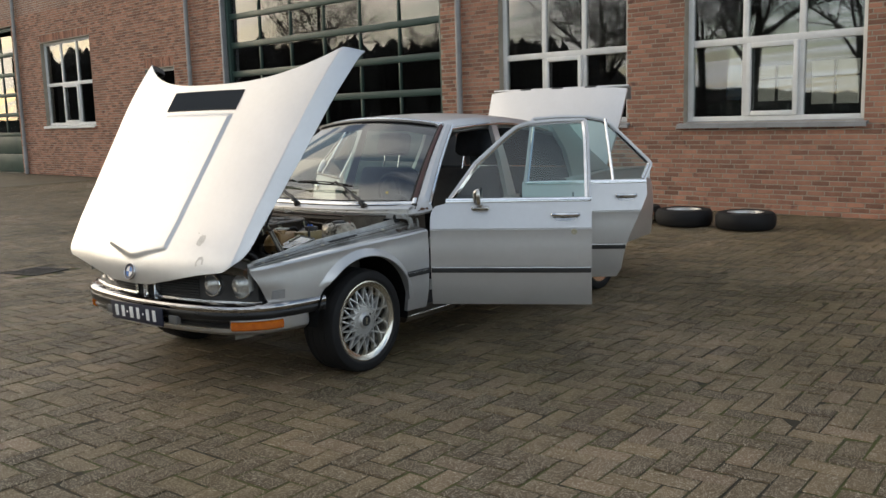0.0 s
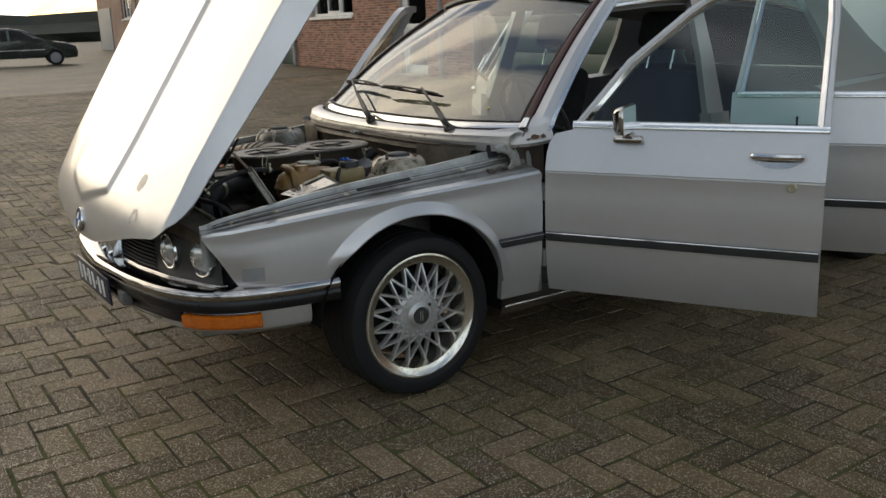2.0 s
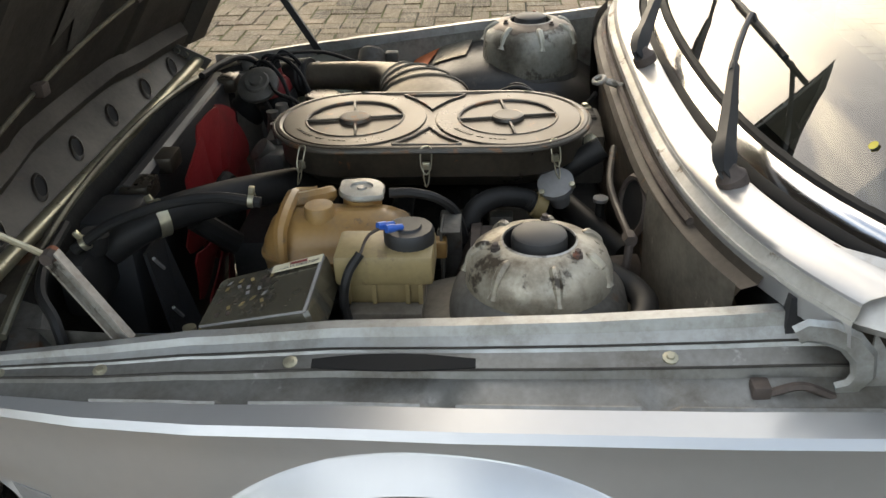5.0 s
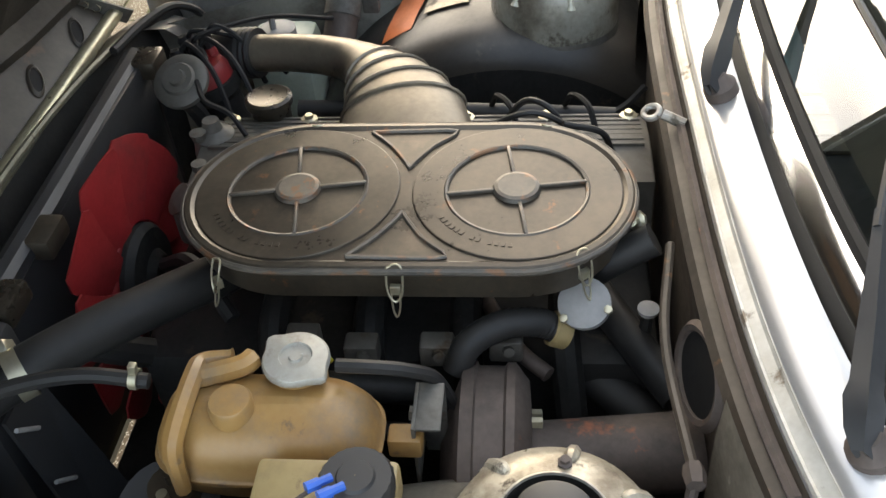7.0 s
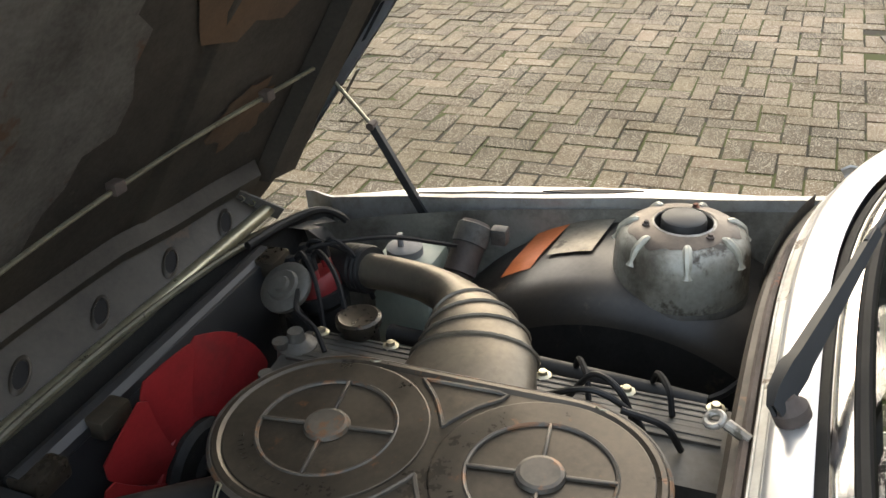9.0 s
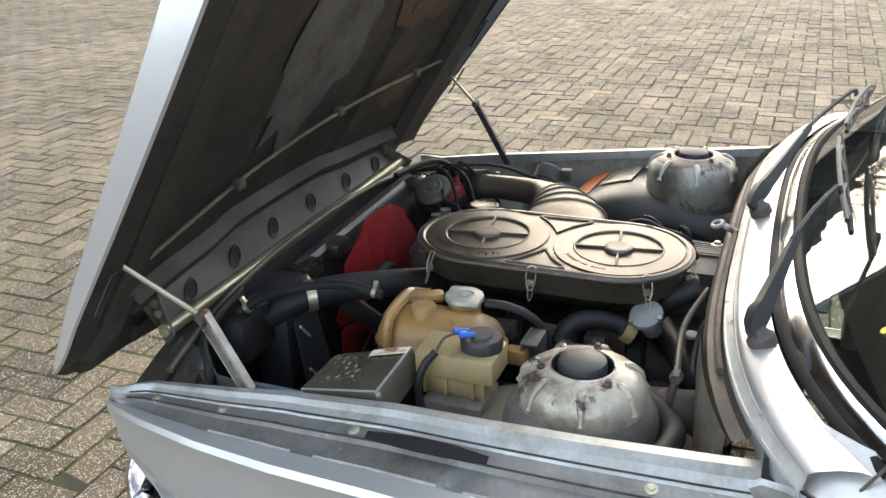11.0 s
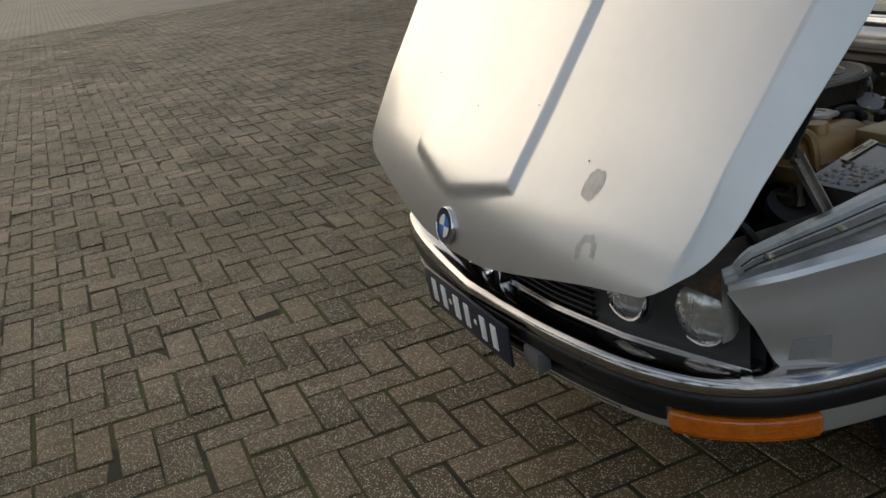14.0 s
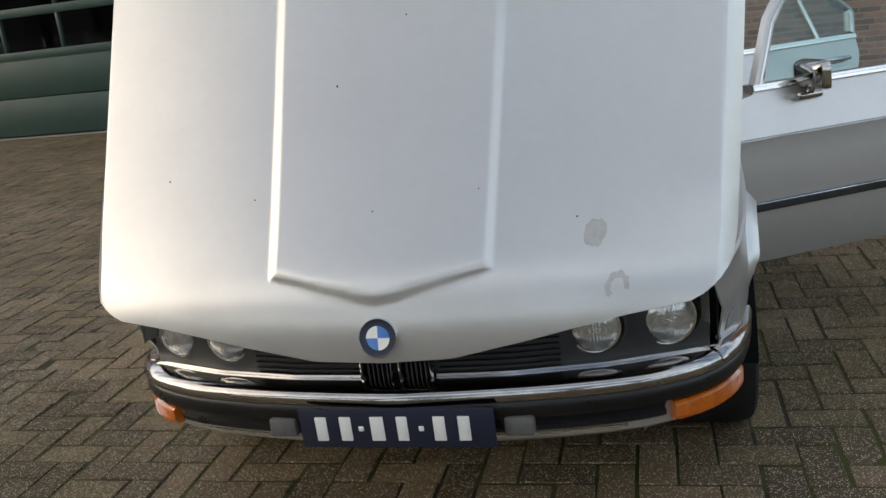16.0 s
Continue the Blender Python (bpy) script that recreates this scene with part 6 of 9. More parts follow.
def pillar(s):
    """Front pillar: from the scuttle's corner to the roof."""
    bm = B()
    sec = []
    low = [Vector((s * x, y, z)) for x, y, z in ((0.728, 0.462, 0.846), (0.768, 0.494, 0.843), (0.803, 0.545, 0.842), (0.790, 0.575, 0.825), (0.735, 0.550, 0.825))]
    for t in spread(0.06, 1.03, 14):
        p = ws(s * 1.035, t)
        k = max(0.0, 1 - t)
        sec.append([p + Vector((s * 0.004, 0.0, 0.002)), p + Vector((s * (0.022 + 0.014 * k), 0.012 + 0.004 * k, 0.005)), p + Vector((s * (0.034 + 0.016 * k), 0.036 + 0.008 * k, -0.006)),
                    p + Vector((s * 0.012, 0.060, -0.03)), p + Vector((-s * 0.01, 0.045, -0.03))])
    fair = [[a.lerp(b, f) - Vector((0, 0, g)) for a, b in zip(low, sec[0])] for f, g in ((0.0, 0.0), (0.2, 0.003), (0.45, 0.004), (0.75, 0.002))]
    sec = fair + sec
    grid(bm, list(map(list, zip(*sec))) + [[q[0] for q in sec]])
    part("front_pillar", bm, PAINT, car)
    bm = B()
    rows = [[q[2] + Vector((s * 0.003, -0.002, 0.002)) for q in sec], [q[2] + Vector((s * 0.006, 0.012, 0.0)) for q in sec], [q[2] + Vector((s * -0.002, 0.018, -0.006)) for q in sec]]
    grid(bm, rows, 0.003)
    part("rain_gutter", bm, CHROME, car)
    # corner that carries the scuttle on to the pillar, over a dark recess
    foot = [[(0.655, 0.398, 0.843), (0.70, 0.432, 0.850), (0.745, 0.492, 0.855), (0.775, 0.562, 0.874)],
            [(0.664, 0.380, 0.835), (0.722, 0.424, 0.839), (0.768, 0.492, 0.843), (0.796, 0.562, 0.858)],
            [(0.672, 0.362, 0.822), (0.738, 0.407, 0.823), (0.786, 0.484, 0.826), (0.812, 0.562, 0.838)],
            [(0.676, 0.352, 0.809), (0.746, 0.397, 0.804), (0.795, 0.478, 0.806), (0.820, 0.562, 0.816)],
            [(0.674, 0.358, 0.800), (0.742, 0.404, 0.794), (0.789, 0.484, 0.795), (0.812, 0.566, 0.804)]]
    bm = B()
    grid(bm, [smooth_path([(s * x, y, z - 0.003) for x, y, z in r], 4) for r in foot], 0.003)
    part("pillar_foot", bm, FOOT_PAINT, car, "rust stained silver pillar foot", smooth=50)
    bm = B()
    grid(bm, [[(s * 0.672, 0.372, z), (s * 0.722, 0.425, z), (s * 0.748, 0.49, z), (s * 0.752, 0.57, z)] for z in (0.808, 0.76, 0.69, 0.66)], 0.003)
    part("foot_recess", bm, WALLSTEEL, car, "dark grimy recess below the pillar foot")
    bm = B()
    r = random.Random(3)
    n = 22
    for u0, v0, ru, rv in ((0.62, 0.62, 0.22, 0.44), (0.92, 0.62, 0.13, 0.40), (0.34, 0.86, 0.12, 0.18)):
        vs = []
        for k in range(n):
            t = math.tau * k / n
            u, v = u0 + ru * math.cos(t) * r.uniform(0.55, 1.0), v0 + rv * math.sin(t) * r.uniform(0.55, 1.0)
            p = Vector((s * 0.764, 0.448, 0.829)).lerp(Vector((s * 0.803, 0.530, 0.836)), u)
            q = Vector((s * 0.777, 0.444, 0.808)).lerp(Vector((s * 0.815, 0.530, 0.815)), u)
            vs.append(bm.verts.new(p.lerp(q, v) + Vector((s * 0.004, -0.002, 0.003))))
        bm.faces.new(vs)
    part("rust_patch", bm, bpy.data.materials.get("brown_rust") or surface("brown_rust", (0.15, 0.074, 0.036), (0.075, 0.040, 0.025), 30.0, 0.8, 0.95, spots=(0.40, 0.37, 0.33), spot_scale=45.0, spot_level=0.60), car, "rust patch at the pillar foot")

for s in (1, -1):
    pillar(s)

# roof skin
bm = B()
rows = []
for y in spread(0.955, 2.62, 26):
    t = (y - 0.955) / 1.665
    z_mid = 1.320 + 0.045 * math.sin(math.pi * min(1, t * 1.05 + 0.10)) - 0.05 * t ** 3
    row = []
    for u in spread(-1, 1, 25):
        hw = 0.545 + 0.02 * math.sin(math.pi * t)
        yy = y + (0.075 * u * u * (1 - t) if t < 1 else 0) - 0.06 * u * u * t
        row.append((hw * u, yy, z_mid - 0.045 * abs(u) ** 2.2 - 0.028 * max(0, (abs(u) - 0.93) / 0.07)))
    rows.append(row)
grid(bm, rows, 0.012)
part("roof", bm, PAINT, car)
bm = B()
grid(bm, [[(p[0] * 0.97, p[1], p[2] - 0.035) for p in r] for r in rows])
part("headliner", bm, surface("pale_headliner", (0.42, 0.41, 0.38), None, 8.0, 0.8), car)
for s in (1, -1):
    bm = B()
    side = [r[-1 if s > 0 else 0] for r in rows]
    tube(bm, [Vector(p) + Vector((s * 0.006, 0, -0.012)) for p in side[::3]], 0.009, seg=8, smooth=3)
    part("roof_gutter", bm, CHROME, car)
    # middle and rear pillars
    bm = B()
    grid(bm, [[(s * 0.745, 1.46, 0.80), (s * 0.745, 1.56, 0.80)], [(s * 0.66, 1.50, 1.05), (s * 0.66, 1.58, 1.05)], [(s * 0.565, 1.53, 1.30), (s * 0.565, 1.59, 1.30)]], 0.03)
    part("middle_pillar", bm, PAINT, car)
    bm = B()
    grid(bm, [[(s * 0.80, 1.485, 0.20), (s * 0.80, 1.57, 0.20)], [(s * 0.80, 1.47, 0.5), (s * 0.80, 1.58, 0.5)], [(s * 0.76, 1.46, 0.82), (s * 0.76, 1.57, 0.82)]], 0.06)
    part("door_post", bm, PAINT, car)
    bm = B()
    grid(bm, [[(s * 0.76, 2.30, 0.86), (s * 0.74, 2.62, 0.90), (s * 0.70, 2.98, 0.905)], [(s * 0.67, 2.34, 1.08), (s * 0.645, 2.55, 1.09), (s * 0.62, 2.80, 1.06)], [(s * 0.555, 2.30, 1.29), (s * 0.55, 2.45, 1.285), (s * 0.545, 2.60, 1.262)]], 0.03)
    part("rear_pillar", bm, PAINT, car)
    # sill
    bm = B()
    prism(bm, [(s * 0.70, 0.19), (s * 0.765, 0.19), (s * 0.782, 0.205), (s * 0.784, 0.226), (s * 0.765, 0.236), (s * 0.70, 0.245)], "y", 0.345, 2.30)
    sill_ = part("door_sill", bm, DUSTY_BLACK, car, "dark dusty door sill")
    bm = B()
    box(bm, *sorted((s * 0.780, s * 0.787)), 0.36, 2.28, 0.222, 0.230, 0.002)
    part("sill_strip", bm, DARK_CHROME, sill_)
    bm = B()
    box(bm, s * 0.66, s * 0.745, 0.525, 0.57, 0.20, 0.78, 0.01)
    part("hinge_post", bm, PAINT_DIRTY, car)
    for z in (0.36, 0.60):
        bm = B()
        box(bm, s * 0.785, s * 0.835, 0.50, 0.53, z, z + 0.06, 0.005)
        part("door_hinge", bm, PAINT_DIRTY, car)

    def rear_bottom(y):
        if abs(y - 2.636) < 0.345:
            return max(0.30, ARCH_Z + math.sqrt(max(0.345 ** 2 - (y - 2.636) ** 2, 0.0004)))
        return 0.25 if y < 2.6 else 0.30
    ys = spread(2.16, 2.30, 5) + spread(2.31, 2.97, 40) + spread(2.99, 3.70, 14)
    q = part("rear_wing", sheet_side(s, ys, rear_bottom, 2.636, top=lambda y: table([(2.1, 0.86), (2.7, 0.885), (3.7, 0.86)], y)), PAINT, car)
    bm = B()
    grid(bm, [[(s * x, 2.636 + 0.352 * math.cos(a), ARCH_Z + 0.352 * math.sin(a)) for a in spread(-0.15, math.pi + 0.15, 24)] for x in (0.5, 0.65, 0.80)])
    part("wheel_housing", bm, RUBBER, q)
    bm = B()
    grid(bm, [[(s * 0.70, y, table([(2.1, 0.865), (2.9, 0.905), (3.7, 0.88)], y)), (s * 0.76, y, table([(2.1, 0.88), (2.7, 0.90), (3.7, 0.875)], y)), (s * (body_x(y, 0.86)), y, table([(2.1, 0.86), (2.7, 0.885), (3.7, 0.86)], y))] for y in spread(2.16, 3.70, 16)])
    part("shoulder", bm, PAINT, q)

# rear window, parcel shelf, boot
bm = B()
grid(bm, [[(0.53 * u, 2.60 + 0.02 - 0.05 * u * u, 1.262) for u in spread(-1, 1, 9)], [(0.60 * u, 2.80, 1.085 - 0.01 * u * u) for u in spread(-1, 1, 9)], [(0.68 * u, 3.0 - 0.04 * u * u, 0.912) for u in spread(-1, 1, 9)]])
part("rear_window", bm, GLASS_TINT, car, "sloping rear window").visible_shadow = False
bm = B()
box(bm, -0.72, 0.72, 3.66, 3.70, 0.34, 0.86, 0.02)
part("tail_panel", bm, PAINT, car)
bm = B()
box(bm, -0.74, 0.74, 3.66, 3.76, 0.40, 0.50, 0.03)
part("rear_bumper", bm, BUMPER_METAL, car)
for s in (1, -1):
    bm = B()
    box(bm, s * 0.48, s * 0.70, 3.69, 3.715, 0.58, 0.72, 0.01)
    part("tail_lamp", bm, surface("red_tail_lens", (0.45, 0.02, 0.015), None, 10.0, 0.2) if s > 0 else bpy.data.materials["red_tail_lens"], car)
bm = B()
box(bm, -0.68, 0.68, 3.02, 3.66, 0.32, 0.34)
part("boot_floor", bm, CARPET, car)
bm = B()
rows = []
for t in spread(0, 1, 9):
    row = []
    for u in spread(-1, 1, 15):
        hw = 0.635 + 0.03 * t
        row.append((hw * u, 3.02 + 0.34 * t + 0.03 * math.sin(math.pi * t), 0.93 + 0.615 * t - 0.03 * u * u * (1 - t) - (0.02 * abs(u) ** 6)))
    rows.append(row)
grid(bm, rows, 0.02)
boot = part("boot_lid", bm, PAINT, car, "raised silver boot lid")
bm = B()
grid(bm, [[(x, 3.385, 1.545), (x, 3.42, 1.525), (x, 3.44, 1.44)] for x in spread(-0.66, 0.66, 9)], 0.015)
part("boot_lid_lip", bm, PAINT, boot)
for x in (-0.32, 0.0, 0.32):
    bm = B()
    box(bm, x - 0.05, x + 0.05, 3.37, 3.40, 1.545, 1.558, 0.004)
    part("boot_catch", bm, BLACK, boot)


# ---- doors ----
def door(s, hinge_y, angle, front=True):
    L = 0.90 if front else 0.85
    d = new("front_door" if front else "rear_door")
    d.empty_display_size = 0.1
    d.parent = car
    # local: a along the door from its hinge, b outwards, z up
    rot = radians(90) - s * radians(angle) if s > 0 else radians(90) + radians(angle)
    d.matrix_world = pose(s * 0.845, hinge_y, 0, 0, 0, math.degrees(rot))
    o = -s  # outward side in local y

    def P(a, z, out=0.0):
        dd = 0.71 - z
        b = -0.003 * min(max(dd / 0.03, 0), 1) + 0.006 * math.sin(min(max((dd - 0.03) / 0.23, 0), 1) * math.pi) - 0.034 * max(0.0, (0.42 - z) / 0.17) ** 1.6 - max(0.0, z - 0.71) * 0.30
        return Vector((a, o * (b + out), z))

    def end(z):
        if front:
            return L
        return table([(0.27, 0.60), (0.32, 0.632), (0.42, 0.648), (0.52, 0.672), (0.66, 0.735), (0.81, 0.800), (0.90, 0.795)], z)

    def begin(z):
        return table([(0.78, 0.0), (0.815, 0.010), (0.838, 0.030), (0.846, 0.085), (0.90, 0.088)], z) if front else 0.0

    belt = 0.872 if front else 0.90
    zs = [0.275, 0.285, 0.33, 0.40, 0.47, 0.55, 0.63, 0.690, 0.703, 0.707, 0.711, 0.716, 0.730, 0.77, 0.80, 0.82, 0.835, 0.842, 0.848, belt - 0.008, belt]
    bm = B()
    rows = []
    for z in zs:
        dent = -0.004 if z == 0.707 else 0.0
        rows.append([P(lerp(begin(z), end(z), t), z, dent) for t in spread(0, 1, 16)])
    grid(bm, rows)
    # inner side and rim
    inner = [[P(lerp(begin(z) + 0.015, end(z) - 0.01, t), z, -0.075) for t in spread(0, 1, 16)] for z in zs]
    lo = rows[0] + [r[-1] for r in rows[1:]] + list(reversed(rows[-1]))[1:] + [r[0] for r in reversed(rows)][1:-1]
    li = inner[0] + [r[-1] for r in inner[1:]] + list(reversed(inner[-1]))[1:] + [r[0] for r in reversed(inner)][1:-1]
    grid(bm, [lo, li], closed=True)
    bmesh.ops.remove_doubles(bm, verts=bm.verts, dist=0.0003)
    part("door_skin", bm, PAINT, d)
    bm = B()
    grid(bm, inner)
    part("door_card", bm, TRIM_BLUE, d, "pale blue grey door lining")
    bm = B()
    box(bm, 0.30 * L, 0.75 * L, *sorted((o * -0.075, o * -0.115)), 0.60, 0.65, 0.012)
    part("armrest", bm, BLACK, d)
    # waist and side trims
    def strip(name, z0, z1, a0, a1, out, mat_):
        bm = B()
        rr = [[P(lerp(a0, a1, t), z, q) for t in spread(0, 1, 10)] for z, q in ((z0, 0.0), (z0, out * .7), ((z0 + z1) / 2, out), (z1, out * .7), (z1, 0.0))]
        grid(bm, rr)
        part(name, bm, mat_, d)
    strip("trim_strip", 0.462, 0.494, 0.004, end(0.478) - 0.004, 0.011, BLACK)
    strip("chrome_strip", 0.4875, 0.4935, 0.006, end(0.478) - 0.006, 0.0145, CHROME)
    strip("waist_chrome", belt - 0.016, belt + 0.006, 0.088 if front else 0.02, end(belt), 0.010, CHROME)
    # handle in its recess
    ha = (0.682, 0.832, 0.784) if front else (0.60, 0.73, 0.805)
    bm = B()
    n = 14
    grid(bm, [[P(lerp(ha[0] + 0.008, ha[1] - 0.008, t), ha[2] - 0.006 - k * (0.032 - 0.020 * abs(2 * t - 1) ** 3), 0.0015 - 0.001 * k) for t in spread(0, 1, n)] for k in (0, 1)], 0.001)
    part("handle_recess", bm, DARK_CHROME, d)
    bm = B()
    hp = [P(ha[0], ha[2], 0.004), P(ha[0] + 0.012, ha[2], 0.020), P(lerp(ha[0], ha[1], 0.5), ha[2], 0.026), P(ha[1] - 0.012, ha[2], 0.020), P(ha[1], ha[2], 0.004)]
    tube(bm, hp, 0.0108, seg=8)
    box(bm, 0, 1, 0, 1, 0, 1, 0, Matrix.Translation(P(ha[0], ha[2] - 0.008, 0.002)) @ Matrix.Diagonal((ha[1] - ha[0], o * 0.006, 0.018, 1)))
    part("door_handle", bm, CHROME, d, "chrome pull handle")
    if front:
        bm = B()
        c = P(0.805, 0.690, 0.0)
        lathe(bm, [(0.0, 0.003), (0.006, 0.003), (0.007, 0.006), (0.013, 0.006), (0.016, 0.003), (0.0165, 0.0)], Matrix.Translation(c) @ Vector((0, o, 0)).to_track_quat("Z", "Y").to_matrix().to_4x4(), 18)
        part("lock", bm, ZINC, d)
    # window frame
    if front:
        loop_pts = [(0.098, belt + 0.005), (0.238, 1.075), (0.415, 1.235), (0.475, 1.277), (0.54, 1.295), (0.70, 1.305), (L - 0.035, 1.306), (L - 0.020, 1.295), (L - 0.010, 1.20), (L - 0.005, 1.0), (L - 0.003, belt)]
    else:
        loop_pts = [(0.01, belt), (0.03, 1.05), (0.06, 1.295), (0.08, 1.315), (0.25, 1.325), (0.44, 1.320), (0.54, 1.300), (0.60, 1.262), (0.70, 1.160), (0.80, 1.055), (0.835, 1.018), (0.842, 0.995), (0.830, 0.968), (0.795, belt)]

    def F(a, z, out=0.0):
        return Vector((a, o * (-(z - 0.71) * 0.30 - max(0, z - belt) * 0.32 + out), z))
    path = [F(a, z) for a, z in loop_pts]
    dense = []
    for p_, q_ in zip(path, path[1:]):
        for t in (0, 0.34, 0.67):
            dense.append(p_.lerp(q_, t))
    dense.append(path[-1])
    cen = sum(dense, Vector()) / len(dense)
    bm = B()
    wid = 0.034
    rr = []
    for k, (w_, out) in enumerate(((0.0, -0.03), (0.0, 0.004), (0.35, 0.010), (0.5, 0.006), (0.62, 0.011), (1.0, 0.004), (1.0, -0.03))):
        row = []
        for i, p in enumerate(dense):
            tan = (dense[min(i + 1, len(dense) - 1)] - dense[max(i - 1, 0)]).normalized()
            inw = tan.cross(Vector((0, o, 0)))
            if inw.dot(cen - p) < 0:
                inw = -inw
            row.append(p + inw.normalized() * wid * w_ + Vector((0, o * out, 0)))
        rr.append(row)
    grid(bm, rr + [rr[0]])
    fr = part("window_frame", bm, PAINT, d)
    bm = B()
    grid(bm, rr[3:6])
    for v in bm.verts:
        v.co.y += o * 0.002
    part("frame_chrome", bm, CHROME, fr)
    bm = B()
    vs = [bm.verts.new(p + Vector((0, -o * 0.008, 0))) for p in [dense[0]] + dense[1:]]
    c = bm.verts.new(cen + Vector((0, -o * 0.008, 0)))
    for p, q in zip(vs, vs[1:]):
        bm.faces.new((c, p, q))
    bm.faces.new((c, vs[-1], vs[0]))
    g = part("window_pane", bm, GLASS_TINT, d, "green tinted door glass", smooth=60)
    g.visible_shadow = False
    if not front:
        bm = B()
        tube(bm, [F(0.555, 1.29, 0.004), F(0.586, belt, 0.004)], 0.011, seg=8, smooth=1)
        part("quarter_bar", bm, CHROME, d)
    else:
        bm = B()
        lathe(bm, [(0.0, 0.03), (0.004, 0.028), (0.003, 0.0)], Matrix.Translation(P(0.80, belt, -0.03)), 10)
        part("lock_knob", bm, BLACK, d)
        # mirror, on the driver's side alone
        if s < 0:
            return
        bm = B()
        base = P(0.285, 0.826, 0.014)
        box(bm, -0.050, 0.050, -0.016, 0.022, -0.016, 0.010, 0.011, Matrix.Translation(base), 3)
        mr_ = part("mirror_foot", bm, DARK_CHROME, d)
        bm = B()
        tube(bm, [base + Vector((0.004, 0, 0.004)), base + Vector((0.0, o * 0.012, 0.022)), base + Vector((-0.004, o * 0.022, 0.040))], [0.016, 0.012, 0.012], seg=12)
        part("mirror_stalk", bm, DARK_CHROME, mr_)
        # the head stands across the door, its glass towards the tail
        hm = Matrix.Translation(base + Vector((-0.004, o * 0.020, 0.064))) @ pose(0, 0, 0, 0, -3, 0)
        bm = B()
        rows = []
        for x_, hy_, hz_ in ((-0.030, 0.030, 0.016), (-0.027, 0.052, 0.030), (-0.018, 0.070, 0.041), (-0.004, 0.078, 0.047), (0.012, 0.080, 0.049), (0.015, 0.077, 0.046)):
            row = []
            for k in range(28):
                a = math.tau * k / 28
                cy_, cz_ = math.cos(a), math.sin(a)
                row.append(hm @ Vector((x_, hy_ * math.copysign(abs(cy_) ** 0.35, cy_), hz_ * math.copysign(abs(cz_) ** 0.35, cz_))))
            rows.append(row)
        grid(bm, rows, closed=True)
        bm.faces.new([bm.verts.new(v) for v in rows[0]])
        bmesh.ops.remove_doubles(bm, verts=bm.verts, dist=0.0003)
        part("mirror_head", bm, DARK_CHROME, mr_, "dark chrome door mirror")
        bm = B()
        box(bm, 0.0135, 0.0150, -0.074, 0.074, -0.043, 0.043, 0.0, hm)
        part("mirror_glass", bm, surface("mirror_glass", (0.85, 0.88, 0.9), None, 9.0, 0.02, metal=1.0) , mr_)


door(1, 0.500, 61.3)
door(-1, 0.500, 48.0)
door(1, 1.470, 58.0, front=False)
door(-1, 1.470, 58.0, front=False)

# ---- inside the cabin ----
bm = B()
box(bm, -0.70, 0.70, 0.50, 3.0, 0.20, 0.235)
part("cabin_floor", bm, CARPET, car)
bm = B()
box(bm, -0.71, 0.71, 0.36, 0.40, 0.25, 0.80)
part("bulkhead", bm, CARPET, car)
bm = B()
rows = []
for y, z in ((0.42, 0.838), (0.55, 0.842), (0.66, 0.832), (0.74, 0.800), (0.76, 0.74), (0.74, 0.62), (0.66, 0.52)):
    rows.append([(0.70 * u, y + (0.10 * u * u if y < 0.5 else 0.0), z + (0.025 * math.exp(-((0.70 * u - 0.36) / 0.16) ** 2) if 0.5 < y < 0.75 else 0) - (0.02 * u * u)) for u in spread(-1, 1, 29)])
grid(bm, rows)
part("dashboard", bm, BLACK, car)
bm = B()
cm = Matrix.Translation((0.36, 0.86, 0.83)) @ pose(0, 0, 0, -62, 0, 0)
ring = [cm @ Vector((0.185 * math.cos(a), 0.185 * math.sin(a), 0)) for a in spread(0, math.tau, 33)]
tube(bm, ring, 0.013, seg=8, smooth=1, caps=False)
steer = part("steering_wheel", bm, BLACK, car)
bm = B()
for a in (0.3, math.pi - 0.3, -math.pi / 2):
    tube(bm, [cm @ Vector((0.03 * math.cos(a), 0.03 * math.sin(a), -0.02)), cm @ Vector((0.18 * math.cos(a), 0.18 * math.sin(a), 0))], 0.011, seg=6, smooth=1)
lathe(bm, [(0.0, 0.0), (0.05, -0.004), (0.055, -0.03), (0.03, -0.05), (0.03, -0.2)], cm, 20)
part("wheel_spokes", bm, BLACK, steer)


def seat(x, y, label):
    st = part("seat", box(B(), x - 0.25, x + 0.25, y - 0.28, y + 0.24, 0.30, 0.50, 0.06, None, 3), CLOTH, car, label)
    m = Matrix.Translation((x, y + 0.22, 0.44)) @ pose(0, 0, 0, -16, 0, 0)
    part("backrest", box(B(), -0.25, 0.25, -0.07, 0.07, 0.0, 0.56, 0.055, m, 3), CLOTH, st)
    m2 = m @ Matrix.Translation((0, 0.0, 0.60))
    part("headrest", box(B(), -0.14, 0.14, -0.05, 0.05, 0.05, 0.22, 0.045, m2, 3), CLOTH, st)
    for q in (-0.07, 0.07):
        bm = B()
        tube(bm, [m @ Vector((q, 0, 0.52)), m2 @ Vector((q, 0, 0.10))], 0.006, seg=8, smooth=1)
        part("headrest_rod", bm, CHROME, st)


